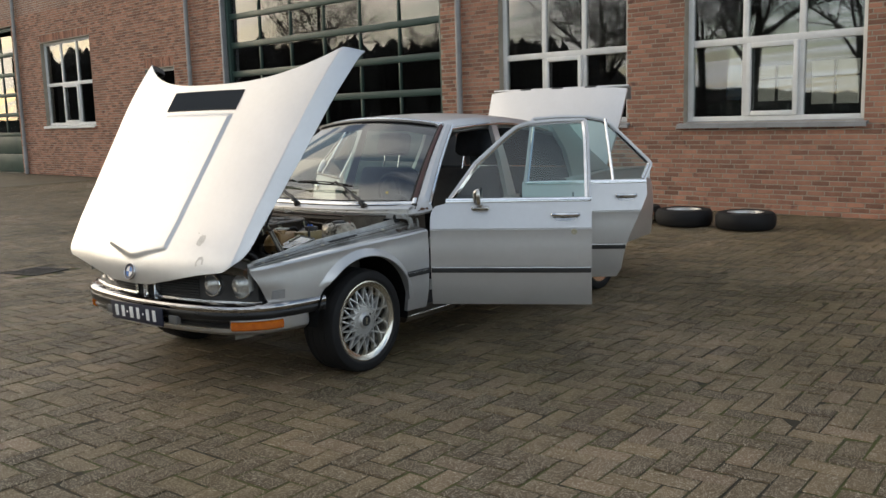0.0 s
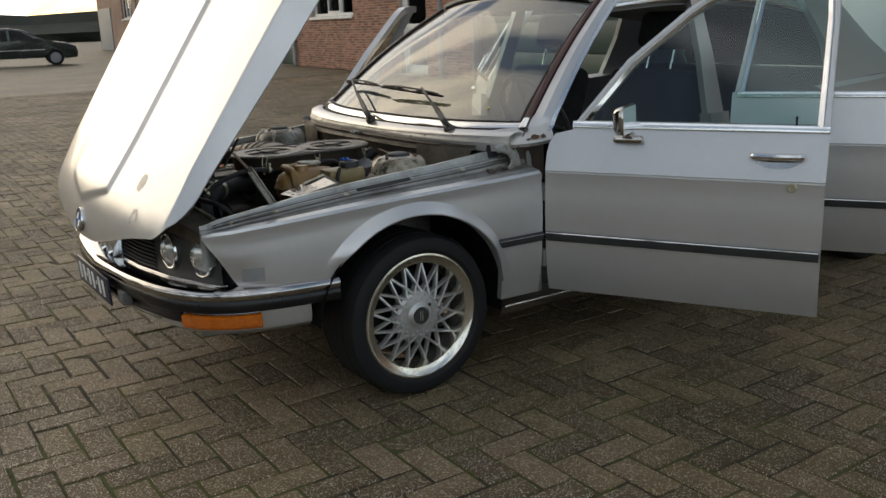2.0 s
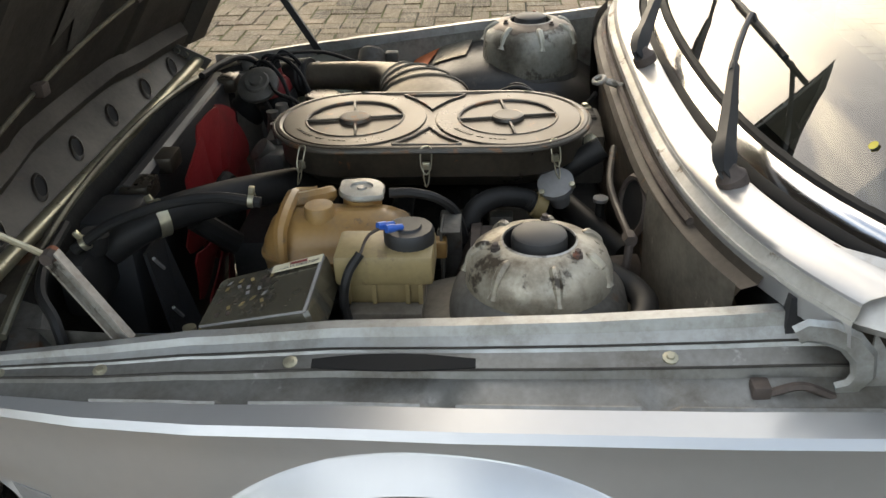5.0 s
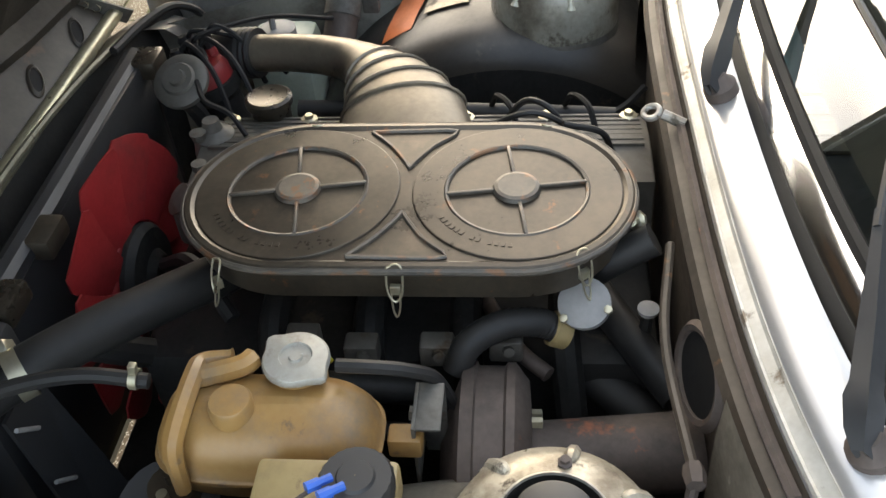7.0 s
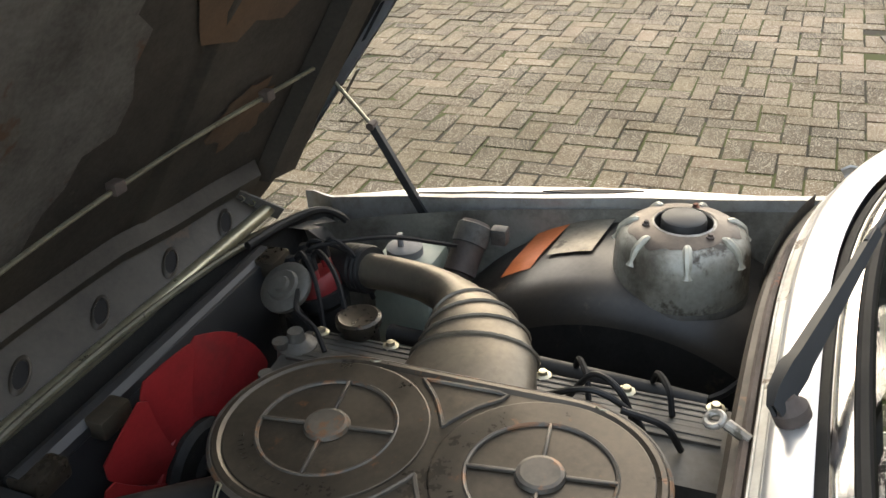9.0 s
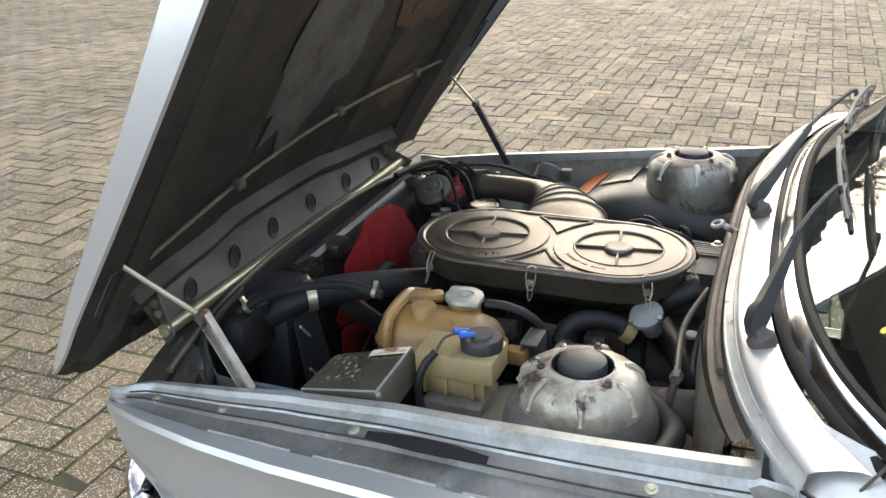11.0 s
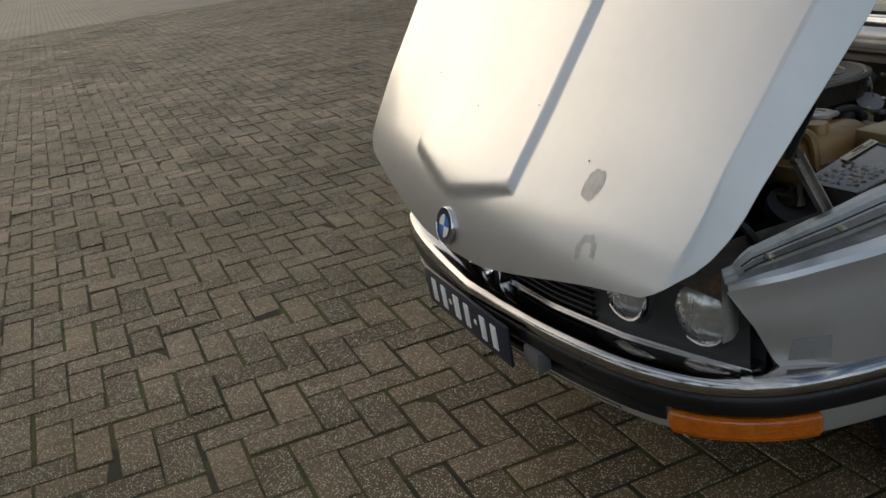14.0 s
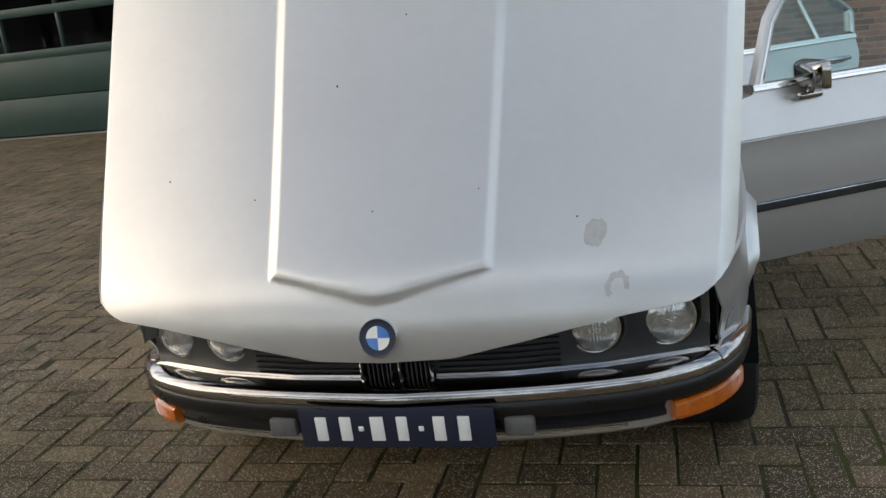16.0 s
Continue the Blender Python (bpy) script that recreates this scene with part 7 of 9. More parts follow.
for x in (0.36, -0.36):
    seat(x, 1.20, "dark cloth front seat")
bench = part("rear_seat", box(B(), -0.66, 0.66, 1.95, 2.35, 0.30, 0.52, 0.06, None, 3), CLOTH, car, "dark cloth rear bench")
part("backrest", box(B(), -0.66, 0.66, -0.07, 0.07, 0.0, 0.52, 0.05, Matrix.Translation((0, 2.38, 0.44)) @ pose(0, 0, 0, -20, 0, 0), 3), CLOTH, bench)
bm = B()
box(bm, -0.66, 0.66, 2.52, 3.0, 0.86, 0.885, 0.01)
part("parcel_shelf", bm, CARPET, car)


# ---- wipers, aerial ----
def wiper(piv, tip, end_a, end_b):
    piv, tip, end_a, end_b = Vector(piv), Vector(tip), Vector(end_a), Vector(end_b)
    nrm = Vector((0.0, -0.60, 0.80))
    bm = B()
    lathe(bm, [(0.020, -0.012), (0.020, 0.002), (0.014, 0.008), (0.010, 0.016), (0.0, 0.018)], Matrix.Translation(piv) @ pose(0, 0, 0, 25, 0, 0), 18)
    w = part("wiper", bm, RUST, car, "black wiper on rusty spindle")
    mid = piv.lerp(tip, 0.52) + nrm * 0.022
    d = (mid - piv).normalized()
    side = d.cross(nrm).normalized()
    bm = B()
    rows = []
    for t, ww, hh in ((-0.08, 0.008, 0.012), (0.0, 0.014, 0.020), (0.14, 0.017, 0.022), (0.22, 0.013, 0.018), (0.5, 0.012, 0.014), (0.8, 0.009, 0.010), (1.1, 0.007, 0.007)):
        c = piv.lerp(mid, t) + nrm * 0.012
        rows.append([c - side * ww * 0.75 - nrm * 0.004, c - side * ww * 0.6 + nrm * hh, c + side * ww * 0.6 + nrm * hh, c + side * ww * 0.75 - nrm * 0.004])
    grid(bm, rows, 0.004)
    part("wiper_arm", bm, BLACK, w)
    bm = B()
    tube(bm, [mid + nrm * 0.018, mid.lerp(tip, 0.5) + nrm * 0.024, tip + nrm * 0.022, tip + nrm * 0.008], 0.0046, seg=6)
    part("arm_rod", bm, BLACK, w)
    bm = B()
    pts = [end_a.lerp(end_b, t) + nrm * (0.004 + 0.013 * (1 - (2 * t - 1) ** 2)) for t in spread(0.06, 0.94, 11)]
    tube(bm, pts, 0.0042, seg=6, smooth=1)
    for k in (0.28, 0.72):
        c = end_a.lerp(end_b, k)
        e = (end_b - end_a).normalized() * 0.07
        tube(bm, [c - e, c + nrm * 0.011, c + e], 0.0035, seg=5, smooth=3)
    part("blade_bridge", bm, BLACK, w)
    bm = B()
    tube(bm, [end_a.lerp(end_b, t) - nrm * 0.002 for t in spread(0, 1, 7)], 0.0045, seg=5, smooth=1)
    part("wiper_blade", bm, RUBBER, w)


wiper((-0.015, 0.302, 0.846), (-0.43, 0.464, 0.965), (-0.58, 0.500, 0.962), (-0.16, 0.436, 0.966))
wiper((0.498, 0.338, 0.846), (0.20, 0.432, 0.955), (-0.13, 0.427, 0.963), (0.316, 0.440, 0.945))
bm = B()
tube(bm, [(0.775, 0.44, 0.79), (0.765, 0.52, 0.92), (0.731, 0.667, 1.128)], 0.0022, seg=6)
part("aerial", bm, RUST, car, "thin rusty aerial")

# ---- engine bay ----
def up_to(d):
    return Vector(d).to_track_quat("Z", "Y").to_matrix().to_4x4()


def at_dir(p, d):
    return Matrix.Translation(Vector(p)) @ up_to(d)


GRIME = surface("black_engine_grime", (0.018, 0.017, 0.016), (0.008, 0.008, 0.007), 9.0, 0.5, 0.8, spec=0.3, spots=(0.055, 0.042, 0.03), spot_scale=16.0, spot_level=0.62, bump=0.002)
DOME = surface("worn_dome_paint", (0.37, 0.355, 0.30), (0.17, 0.15, 0.115), 9.0, 0.28, 0.5, metal=0.28, dirt=(0.085, 0.070, 0.052), dirt_scale=9.0, dirt_level=0.50, spots=(0.07, 0.054, 0.038), spot_scale=15.0, spot_level=0.53, bump=0.0025, coat=0.1)
RIB = surface("cream_rib_paint", (0.50, 0.48, 0.40), (0.30, 0.275, 0.21), 20.0, 0.35, 0.5, metal=0.2)
CROWN = surface("bare_brown_crown", (0.12, 0.092, 0.070), (0.068, 0.052, 0.041), 13.0, 0.34, 0.55, metal=0.35, spots=(0.30, 0.27, 0.22), spot_scale=22.0, spot_level=0.66, bump=0.001)
DOME_CHIPPED = surface("chipped_dome_paint", (0.50, 0.45, 0.36), (0.29, 0.25, 0.185), 13.0, 0.26, 0.46, metal=0.3, dirt=(0.13, 0.098, 0.066), dirt_scale=13.0, dirt_level=0.47, spots=(0.055, 0.042, 0.03), spot_scale=24.0, spot_level=0.55, bump=0.002)
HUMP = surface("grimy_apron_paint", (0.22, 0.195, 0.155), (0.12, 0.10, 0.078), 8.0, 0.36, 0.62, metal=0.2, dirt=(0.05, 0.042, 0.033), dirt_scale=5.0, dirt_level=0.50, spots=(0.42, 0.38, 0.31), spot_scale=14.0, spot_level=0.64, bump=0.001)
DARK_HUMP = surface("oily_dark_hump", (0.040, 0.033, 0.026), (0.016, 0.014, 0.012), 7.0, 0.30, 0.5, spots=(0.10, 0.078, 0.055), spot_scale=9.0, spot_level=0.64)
APRON = surface("dull_apron_paint", (0.29, 0.28, 0.245), (0.17, 0.16, 0.135), 4.5, 0.38, 0.6, metal=0.3, dirt=(0.055, 0.043, 0.031), dirt_scale=6.0, dirt_level=0.47, spots=(0.08, 0.065, 0.05), spot_scale=7.0, spot_level=0.6)
COVER = surface("oily_cast_alloy", (0.14, 0.128, 0.11), (0.08, 0.072, 0.06), 12.0, 0.45, 0.65, metal=0.3, spots=(0.08, 0.055, 0.035), spot_scale=20.0, spot_level=0.62)
LIDGREY = surface("smoked_box_lid", (0.095, 0.086, 0.062), (0.055, 0.050, 0.037), 7.0, 0.14, 0.3, spots=(0.16, 0.145, 0.11), spot_scale=10.0, spot_level=0.63, coat=0.9)
BATTERY = surface("grey_blue_battery_case", (0.22, 0.29, 0.37), (0.17, 0.22, 0.29), 14.0, 0.4)
BATTERY_BLUE = surface("battery_blue_label", (0.05, 0.14, 0.42), None, 14.0, 0.35)
YELLOW = surface("yellow_label", (0.78, 0.62, 0.05), None, 14.0, 0.4)
PAPER = surface("cream_paper_label", (0.74, 0.68, 0.50), (0.66, 0.58, 0.40), 30.0, 0.6)
SILVER_TAPE = surface("silver_heat_tape", (0.30, 0.26, 0.20), (0.16, 0.135, 0.10), 16.0, 0.3, 0.5, metal=0.4, bump=0.001, spots=(0.08, 0.062, 0.045), spot_scale=18.0, spot_level=0.56)
GREENISH = surface("milky_washer_bottle", (0.42, 0.47, 0.38), (0.30, 0.33, 0.27), 9.0, 0.4)

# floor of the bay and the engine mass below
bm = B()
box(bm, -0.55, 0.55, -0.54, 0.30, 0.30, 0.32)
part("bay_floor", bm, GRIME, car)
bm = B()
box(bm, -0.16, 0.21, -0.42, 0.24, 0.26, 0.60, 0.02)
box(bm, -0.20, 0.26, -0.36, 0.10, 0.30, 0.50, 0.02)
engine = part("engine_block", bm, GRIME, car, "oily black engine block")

for s in (1, -1):
    # inner apron wall under the ledge
    ys = spread(-0.655, 0.40, 40)
    bm = B()
    rows = []
    for u, dz in ((0.1575, -0.02), (0.160, -0.06), (0.166, -0.12), (0.172, -0.20), (0.175, -0.40)):
        rows.append([(s * (table(HALF, y) - u), y, max(table(CREASE, y) + bay_edge(y)[1] + dz, ARCH_Z + math.sqrt(max(0.0, 0.362 ** 2 - (y - ARCH_Y) ** 2)))) for y in ys])
    grid(bm, rows)
    apron = part("inner_apron", bm, APRON, car, "dull grimy inner wing panel")
    # wheel hump with its rounded inner edge
    bm = B()
    rows = []
    hy, hr = (0.06, 0.400) if s > 0 else (0.04, 0.425)
    inner_rows = []
    for a in spread(0.30, math.pi - 0.35, 34):
        c, d = math.cos(a), math.sin(a)
        row = []
        for x, r in ((0.70, hr - 0.008), (0.62, hr - 0.002), (0.54, hr), (0.46, hr - 0.004), (0.42, hr - 0.015), (0.402, hr - 0.032), (0.395, hr - 0.06)):
            row.append((s * x, r * c + hy, 0.278 + r * d))
        rows.append(row)
        inner_rows.append([row[-1]] + [(s * x, r * c + hy, 0.278 + r * d) for x, r in ((0.390, hr - 0.13), (0.388, 0.08))])
    grid(bm, rows)
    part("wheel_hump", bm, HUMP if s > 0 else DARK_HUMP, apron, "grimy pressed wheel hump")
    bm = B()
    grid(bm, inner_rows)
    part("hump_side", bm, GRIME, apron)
    # strut dome
    cx, cy, cz = (0.528, 0.098, 0.772) if s > 0 else (-0.522, 0.120, 0.780)
    bm = B()
    k_ = 0.82 if s > 0 else 0.92
    prof = [(0.046, 0.000), (0.049, 0.003), (0.056, 0.001), (0.088 * k_, -0.005), (0.107 * k_, -0.016), (0.116 * k_, -0.034), (0.119 * k_, -0.065), (0.120 * k_, -0.095), (0.119 * k_, -0.12), (0.114 * k_, -0.15), (0.10 * k_, -0.18)]
    lathe(bm, prof, Matrix.Translation((cx, cy, cz)), 48)
    dome = part("strut_dome", bm, DOME if s < 0 else DOME_CHIPPED, car, "worn silver strut dome with peeling paint")
    # paint worn off the crown, in a ragged round
    rr = random.Random(8 + s)
    bm = B()
    rows = []
    edge = [rr.uniform(0.80, 1.08) for k in range(72)]
    edge = [(edge[k - 1] + 2 * edge[k] + edge[(k + 1) % 72]) / 4 for k in range(72)]
    for f_ in (0.0, 0.25, 0.5, 0.75, 1.0):
        row = []
        for k in range(72):
            r_ = lerp(0.052, 0.098 * k_ * edge[k], f_)
            row.append((cx + r_ * math.cos(math.tau * k / 72), cy + r_ * math.sin(math.tau * k / 72), cz + 0.0012 + table([(0.049, 0.003), (0.056, 0.001), (0.088 * k_, -0.005), (0.107 * k_, -0.016), (0.116 * k_, -0.034)], r_)))
        rows.append(row)
    grid(bm, rows, closed=True)
    if s < 0:
        part("bare_crown", bm, CROWN, dome, "brown bare metal crown of the strut dome")
    else:
        bm = B()
        lathe(bm, [(0.094, -0.052), (0.103, -0.058), (0.113, -0.070), (0.118, -0.09), (0.120, -0.14)], Matrix.Translation((cx, cy, cz)), 48)
        part("tower_flange", bm, BAY_PAINT, dome, "grimy pressed collar round the strut dome")
    bm = B()
    lathe(bm, [(0.1205 * k_, -0.105), (0.1225 * k_, -0.112), (0.121 * k_, -0.125), (0.122 * k_, -0.20), (0.126 * k_, -0.21), (0.126 * k_, -0.30)], Matrix.Translation((cx, cy, cz)), 40)
    part("strut_tower", bm, BAY_PAINT, dome)
    bm = B()
    lathe(bm, [(0.046, 0.002), (0.042, -0.012), (0.040, -0.03), (0.0, -0.032)], Matrix.Translation((cx, cy, cz)), 40)
    part("dome_hole", bm, GRIME, dome)
    bm = B()
    lathe(bm, [(0.0455, 0.0), (0.047, 0.0045), (0.0495, 0.003)], Matrix.Translation((cx, cy, cz)), 40)
    part("dome_rim", bm, WORN, dome)
    bm = B()
    lathe(bm, [(0.0365, -0.03), (0.0365, 0.006), (0.035, 0.011), (0.031, 0.0135), (0.0, 0.0145)], Matrix.Translation((cx, cy, cz)), 36)
    part("dome_cap", bm, BLACK, dome, "black plastic bearing cap")
    for k in range(7):
        a = math.tau * (k + 0.25) / 7
        bm = B()
        pts = [(cx + r * math.cos(a), cy + r * math.sin(a), cz + h) for r, h in ((0.064 if s > 0 else 0.078 * k_, -0.004), (0.088 * k_, -0.006), (0.106 * k_, -0.019), (0.117 * k_, -0.042))]
        tube(bm, pts, ([0.005, 0.008, 0.008, 0.003] if s < 0 else [0.004, 0.0075, 0.007, 0.003]), seg=8, smooth=3)
        part("dome_rib", bm, RIB if s < 0 else DOME_CHIPPED, dome)
    for k in range(3):
        a = math.tau * (k + 0.42) / 3
        bm = B()
        q = Matrix.Translation((cx + 0.060 * math.cos(a), cy + 0.060 * math.sin(a), cz - 0.003))
        lathe(bm, [(0.007, 0.0), (0.007, 0.006), (0.0045, 0.007), (0.0045, 0.011), (0.0, 0.0115)], q, 6)
        part("stud_nut", bm, RUST, dome)

# patches on the opposite hump
def hump_patch(x0, x1, a0, a1, lift, slant=0.0):
    rows = []
    for a in spread(a0, a1, 8):
        row = []
        for k, x in enumerate(spread(x0, x1, 7)):
            aa = a + slant * (x - x0)
            r = 0.425 + lift - 0.008 * max(0.0, (0.54 - abs(x)) / 0.07)
            row.append((x, r * math.cos(aa) + 0.04, 0.278 + r * math.sin(aa)))
        rows.append(row)
    return rows

bm = B()
grid(bm, hump_patch(-0.645, -0.50, 1.90, 2.05, 0.004, 0.6))
part("orange_patch", bm, ORANGE_PAINT, car, "orange primer patch on the hump")
bm = B()
grid(bm, hump_patch(-0.65, -0.53, 1.70, 1.895, 0.005, 0.3))
part("silver_patch", bm, SILVER_TAPE, car, "crinkled silver patch on the hump")

# firewall below the scuttle
bm = B()
xs = spread(-0.66, 0.66, 45)
rows = []
for z, off in ((0.800, 0.003), (0.786, -0.004), (0.780, -0.022), (0.770, -0.028), (0.755, -0.022), (0.69, -0.014), (0.50, -0.005), (0.25, -0.005)):
    rows.append([(x, cowl_line(0, x).y + off, z) for x in xs])
grid(bm, rows)
fw = part("firewall", bm, WALLSTEEL, car, "grimy steel firewall")
bm = B()
tube(bm, [(x, cowl_line(0, x).y - 0.008, 0.790) for x in xs[5:-5]], 0.006, seg=6, smooth=1)
part("firewall_strip", bm, RUST, fw, "brown rubber strip along the firewall")
ov = at_dir((0.325, 0.248, 0.722), (0.12, -1, 0.25))
bm = B()
lathe(bm, [(0.034, -0.012), (0.036, 0.004), (0.041, 0.006), (0.046, 0.0)], ov @ Matrix.Diagonal((1.4, 1, 1, 1)), 28)
hole = part("oval_opening", bm, RUST, fw, "rust edged oval opening")
bm = B()
lathe(bm, [(0.036, 0.0005), (0.0, 0.0005)], ov @ Matrix.Diagonal((1.4, 1, 1, 1)), 28)
part("dark_opening", bm, RUBBER, hole)
bm = B()
tube(bm, [(0.155, 0.236, 0.745), (0.30, 0.215, 0.742), (0.455, 0.225, 0.735)], 0.0055, seg=8)
part("brake_pipe", bm, WALLSTEEL, fw)
bm = B()
tube(bm, [(0.455, 0.225, 0.735), (0.47, 0.22, 0.70), (0.46, 0.215, 0.66), (0.43, 0.20, 0.62)], 0.006, seg=8)
lathe(bm, [(0.009, -0.01), (0.011, 0.0), (0.009, 0.012)], at_dir((0.452, 0.225, 0.735), (1, 0, 0)), 6, True)
part("pipe_union", bm, RUST, fw)
bm = B()
m = at_dir((-0.03, 0.228, 0.800), (0.25, -0.4, 1))
n = 20
pts = [m @ Vector((0.010 * math.cos(math.tau * k / n), 0.010 * math.sin(math.tau * k / n), 0)) for k in range(n + 1)]
tube(bm, pts, 0.0042, seg=8, smooth=1)
tube(bm, [(-0.028, 0.242, 0.798), (-0.015, 0.268, 0.792)], 0.007, seg=8)
part("ring_bolt", bm, WORN, fw, "zinc ring bolt on the firewall")
# painted corners beside the firewall
for s in (1, -1):
    bm = B()
    rows = []
    for z, off in ((0.79, 0.002), (0.74, 0.0), (0.66, 0.002), (0.50, 0.01), (0.30, 0.01)):
        rows.append([(s * x, cowl_line(0, x).y - 0.034 + off, z) for x in spread(0.41, 0.665, 12)])
    grid(bm, rows)
    part("filler_panel", bm, HUMP, fw)

# ---- air filter ----
FX, FY, FZ, FL, FR = 0.093, -0.0695, 0.776, 0.1315, 0.135


def stadium(off, z, n=28):
    out = []
    for c, a0 in ((FL, 0.0), (-FL, math.pi)):
        for k in range(n + 1):
            a = a0 + math.pi * k / n
            out.append((FX + (FR + off) * math.cos(a), FY + c + (FR + off) * math.sin(a), z))
    return out


bm = B()
grid(bm, [stadium(-0.050, 0.690), stadium(-0.028, 0.708), stadium(-0.008, 0.724), stadium(-0.004, 0.770), stadium(0.0, 0.772)], closed=True)
bm.faces.new([bm.verts.new(p) for p in stadium(-0.050, 0.690)])
filt = part("air_filter", bm, DUSTY_BLACK, car, "dusty black twin round air filter housing")
bm = B()
grid(bm, [stadium(0.004, FZ - 0.008), stadium(0.005, FZ - 0.001), stadium(0.0, FZ + 0.003), stadium(-0.006, FZ + 0.0035), stadium(-0.012, FZ)], closed=True)
bm.faces.new([bm.verts.new(p) for p in stadium(-0.012, FZ)])
part("filter_lid", bm, DUSTY_BLACK, filt, smooth=12)
bm = B()
pts = stadium(0.003, FZ - 0.003)
tube(bm, pts + [pts[0]], 0.0045, seg=8, smooth=1)
part("lid_bead", bm, FILTER_EDGE, filt, "worn rusty lid bead")
for q in (-1, 1):
    cy = FY + q * FL
    m = Matrix.Translation((FX, cy, FZ))
    bm = B()
    lathe(bm, [(0.124, 0.0003), (0.1232, 0.0022), (0.122, 0.0026), (0.085, 0.0026), (0.084, 0.0022), (0.083, 0.0004)], m, 56)
    part("lid_ring", bm, DUSTY_BLACK, filt, smooth=12)
    bm = B()
    lathe(bm, [(0.0865, 0.0024), (0.0845, 0.0042), (0.0815, 0.0032), (0.0805, 0.0010)], m, 56)
    part("ring_edge", bm, FILTER_EDGE, filt, smooth=12)
    bm = B()
    lathe(bm, [(0.0, 0.007), (0.022, 0.0075), (0.0265, 0.0065), (0.0285, 0.0015)], m, 36)
    part("centre_disc", bm, FILTER_EDGE, filt, smooth=12)
    for k in range(4):
        a = math.radians(8 + 90 * k)
        bm = B()
        box(bm, 0.027, 0.083, -0.0022, 0.0022, 0.0, 0.0045, 0.001, Matrix.Translation((FX, cy, FZ + 0.0004)) @ Matrix.Rotation(a, 4, "Z"))
        part("spoke", bm, FILTER_EDGE, filt)
    for k in range(14):
        a = radians(-62 + 4.6 * k) if q < 0 else radians(-58 + 4.2 * k)
        if k in (6, 9):
            continue
        bm = B()
        box(bm, -0.0022, 0.0022, -0.0030, 0.0030, 0, 0.0009, 0, Matrix.Translation((FX + 0.101 * math.cos(a), cy + 0.101 * math.sin(a), FZ + 0.0026)) @ Matrix.Rotation(a + math.pi / 2, 4, "Z"))
        part("embossed_bar", bm, DUSTY_BLACK, filt)
for q in (1, -1):
    # raised three-sided ridge between the rings
    bm = B()
    tri = [(FX + q * 0.118, FY - 0.055, FZ + 0.001), (FX + q * 0.086, FY - 0.026, FZ + 0.001), (FX + q * 0.052, FY - 0.005, FZ + 0.001), (FX + q * 0.042, FY, FZ + 0.001), (FX + q * 0.052, FY + 0.005, FZ + 0.001), (FX + q * 0.086, FY + 0.026, FZ + 0.001), (FX + q * 0.118, FY + 0.055, FZ + 0.001), (FX + q * 0.120, FY, FZ + 0.001), (FX + q * 0.118, FY - 0.055, FZ + 0.001)]
    tube(bm, tri, 0.003, seg=6, smooth=3)
    part("lid_ridge", bm, FILTER_EDGE, filt)
for cx, cy, cz, a in ((0.222, -0.268, 0.768, -50), (0.230, -0.069, 0.768, 0), (0.205, 0.134, 0.768, 40), (-0.035, 0.10, 0.768, 170), (-0.04, -0.20, 0.768, 190)):
    m = Matrix.Translation((cx, cy, cz)) @ Matrix.Rotation(radians(a), 4, "Z")
    bm = B()
    tube(bm, [m @ Vector(p) for p in ((0.0, -0.008, 0.010), (0.006, -0.009, -0.006), (0.010, -0.007, -0.022), (0.012, 0.0, -0.030), (0.010, 0.007, -0.022), (0.006, 0.009, -0.006), (0.0, 0.008, 0.010), (-0.004, 0.0, 0.012), (0.0, -0.008, 0.010))], 0.0013, seg=5, smooth=3)
    tube(bm, [m @ Vector(p) for p in ((0.007, -0.005, -0.02), (0.012, -0.004, -0.040), (0.016, 0.0, -0.050), (0.012, 0.004, -0.040), (0.007, 0.005, -0.02))], 0.0012, seg=5, smooth=3)
    box(bm, 0.001, 0.008, -0.006, 0.006, -0.024, -0.012, 0.001, m)
    part("spring_clip", bm, ZINC, filt)

# intake trumpet, widening to the filter
def loft(bm, stations, seg=24):
    rows = []
    n = len(stations)
    for i, (p, w, h) in enumerate(stations):
        p = Vector(p)
        d = (Vector(stations[min(i + 1, n - 1)][0]) - Vector(stations[max(i - 1, 0)][0])).normalized()
        side = d.cross(Vector((0, 0, 1))).normalized()
        upv = side.cross(d)
        rows.append([p + side * w * math.cos(math.tau * k / seg) + upv * h * math.sin(math.tau * k / seg) for k in range(seg)])
    grid(bm, rows, closed=True)
    return rows


TR = [((-0.01, -0.088, 0.728), 0.098, 0.038), ((-0.085, -0.092, 0.733), 0.094, 0.044), ((-0.135, -0.100, 0.734), 0.087, 0.046), ((-0.175, -0.114, 0.733), 0.077, 0.046), ((-0.212, -0.132, 0.731), 0.066, 0.045), ((-0.246, -0.153, 0.728), 0.051, 0.041), ((-0.277, -0.178, 0.725), 0.040, 0.036), ((-0.304, -0.211, 0.722), 0.033, 0.033), ((-0.325, -0.254, 0.719), 0.031, 0.031), ((-0.338, -0.310, 0.716), 0.030, 0.030), ((-0.345, -0.368, 0.712), 0.030, 0.030)]
bm = B()
rows = loft(bm, TR)
part("intake_trumpet", bm, BRONZE, filt, "ribbed bronze coloured intake trumpet")
for i in (2, 3, 4, 5):
    bm = B()
    c = sum(rows[i], Vector()) / len(rows[i])
    ring = [c + (p - c) * 1.012 for p in rows[i]]
    tube(bm, ring + [ring[0]], 0.0036, seg=6, smooth=1)
    part("intake_rib", bm, BRONZE, filt)
bm = B()
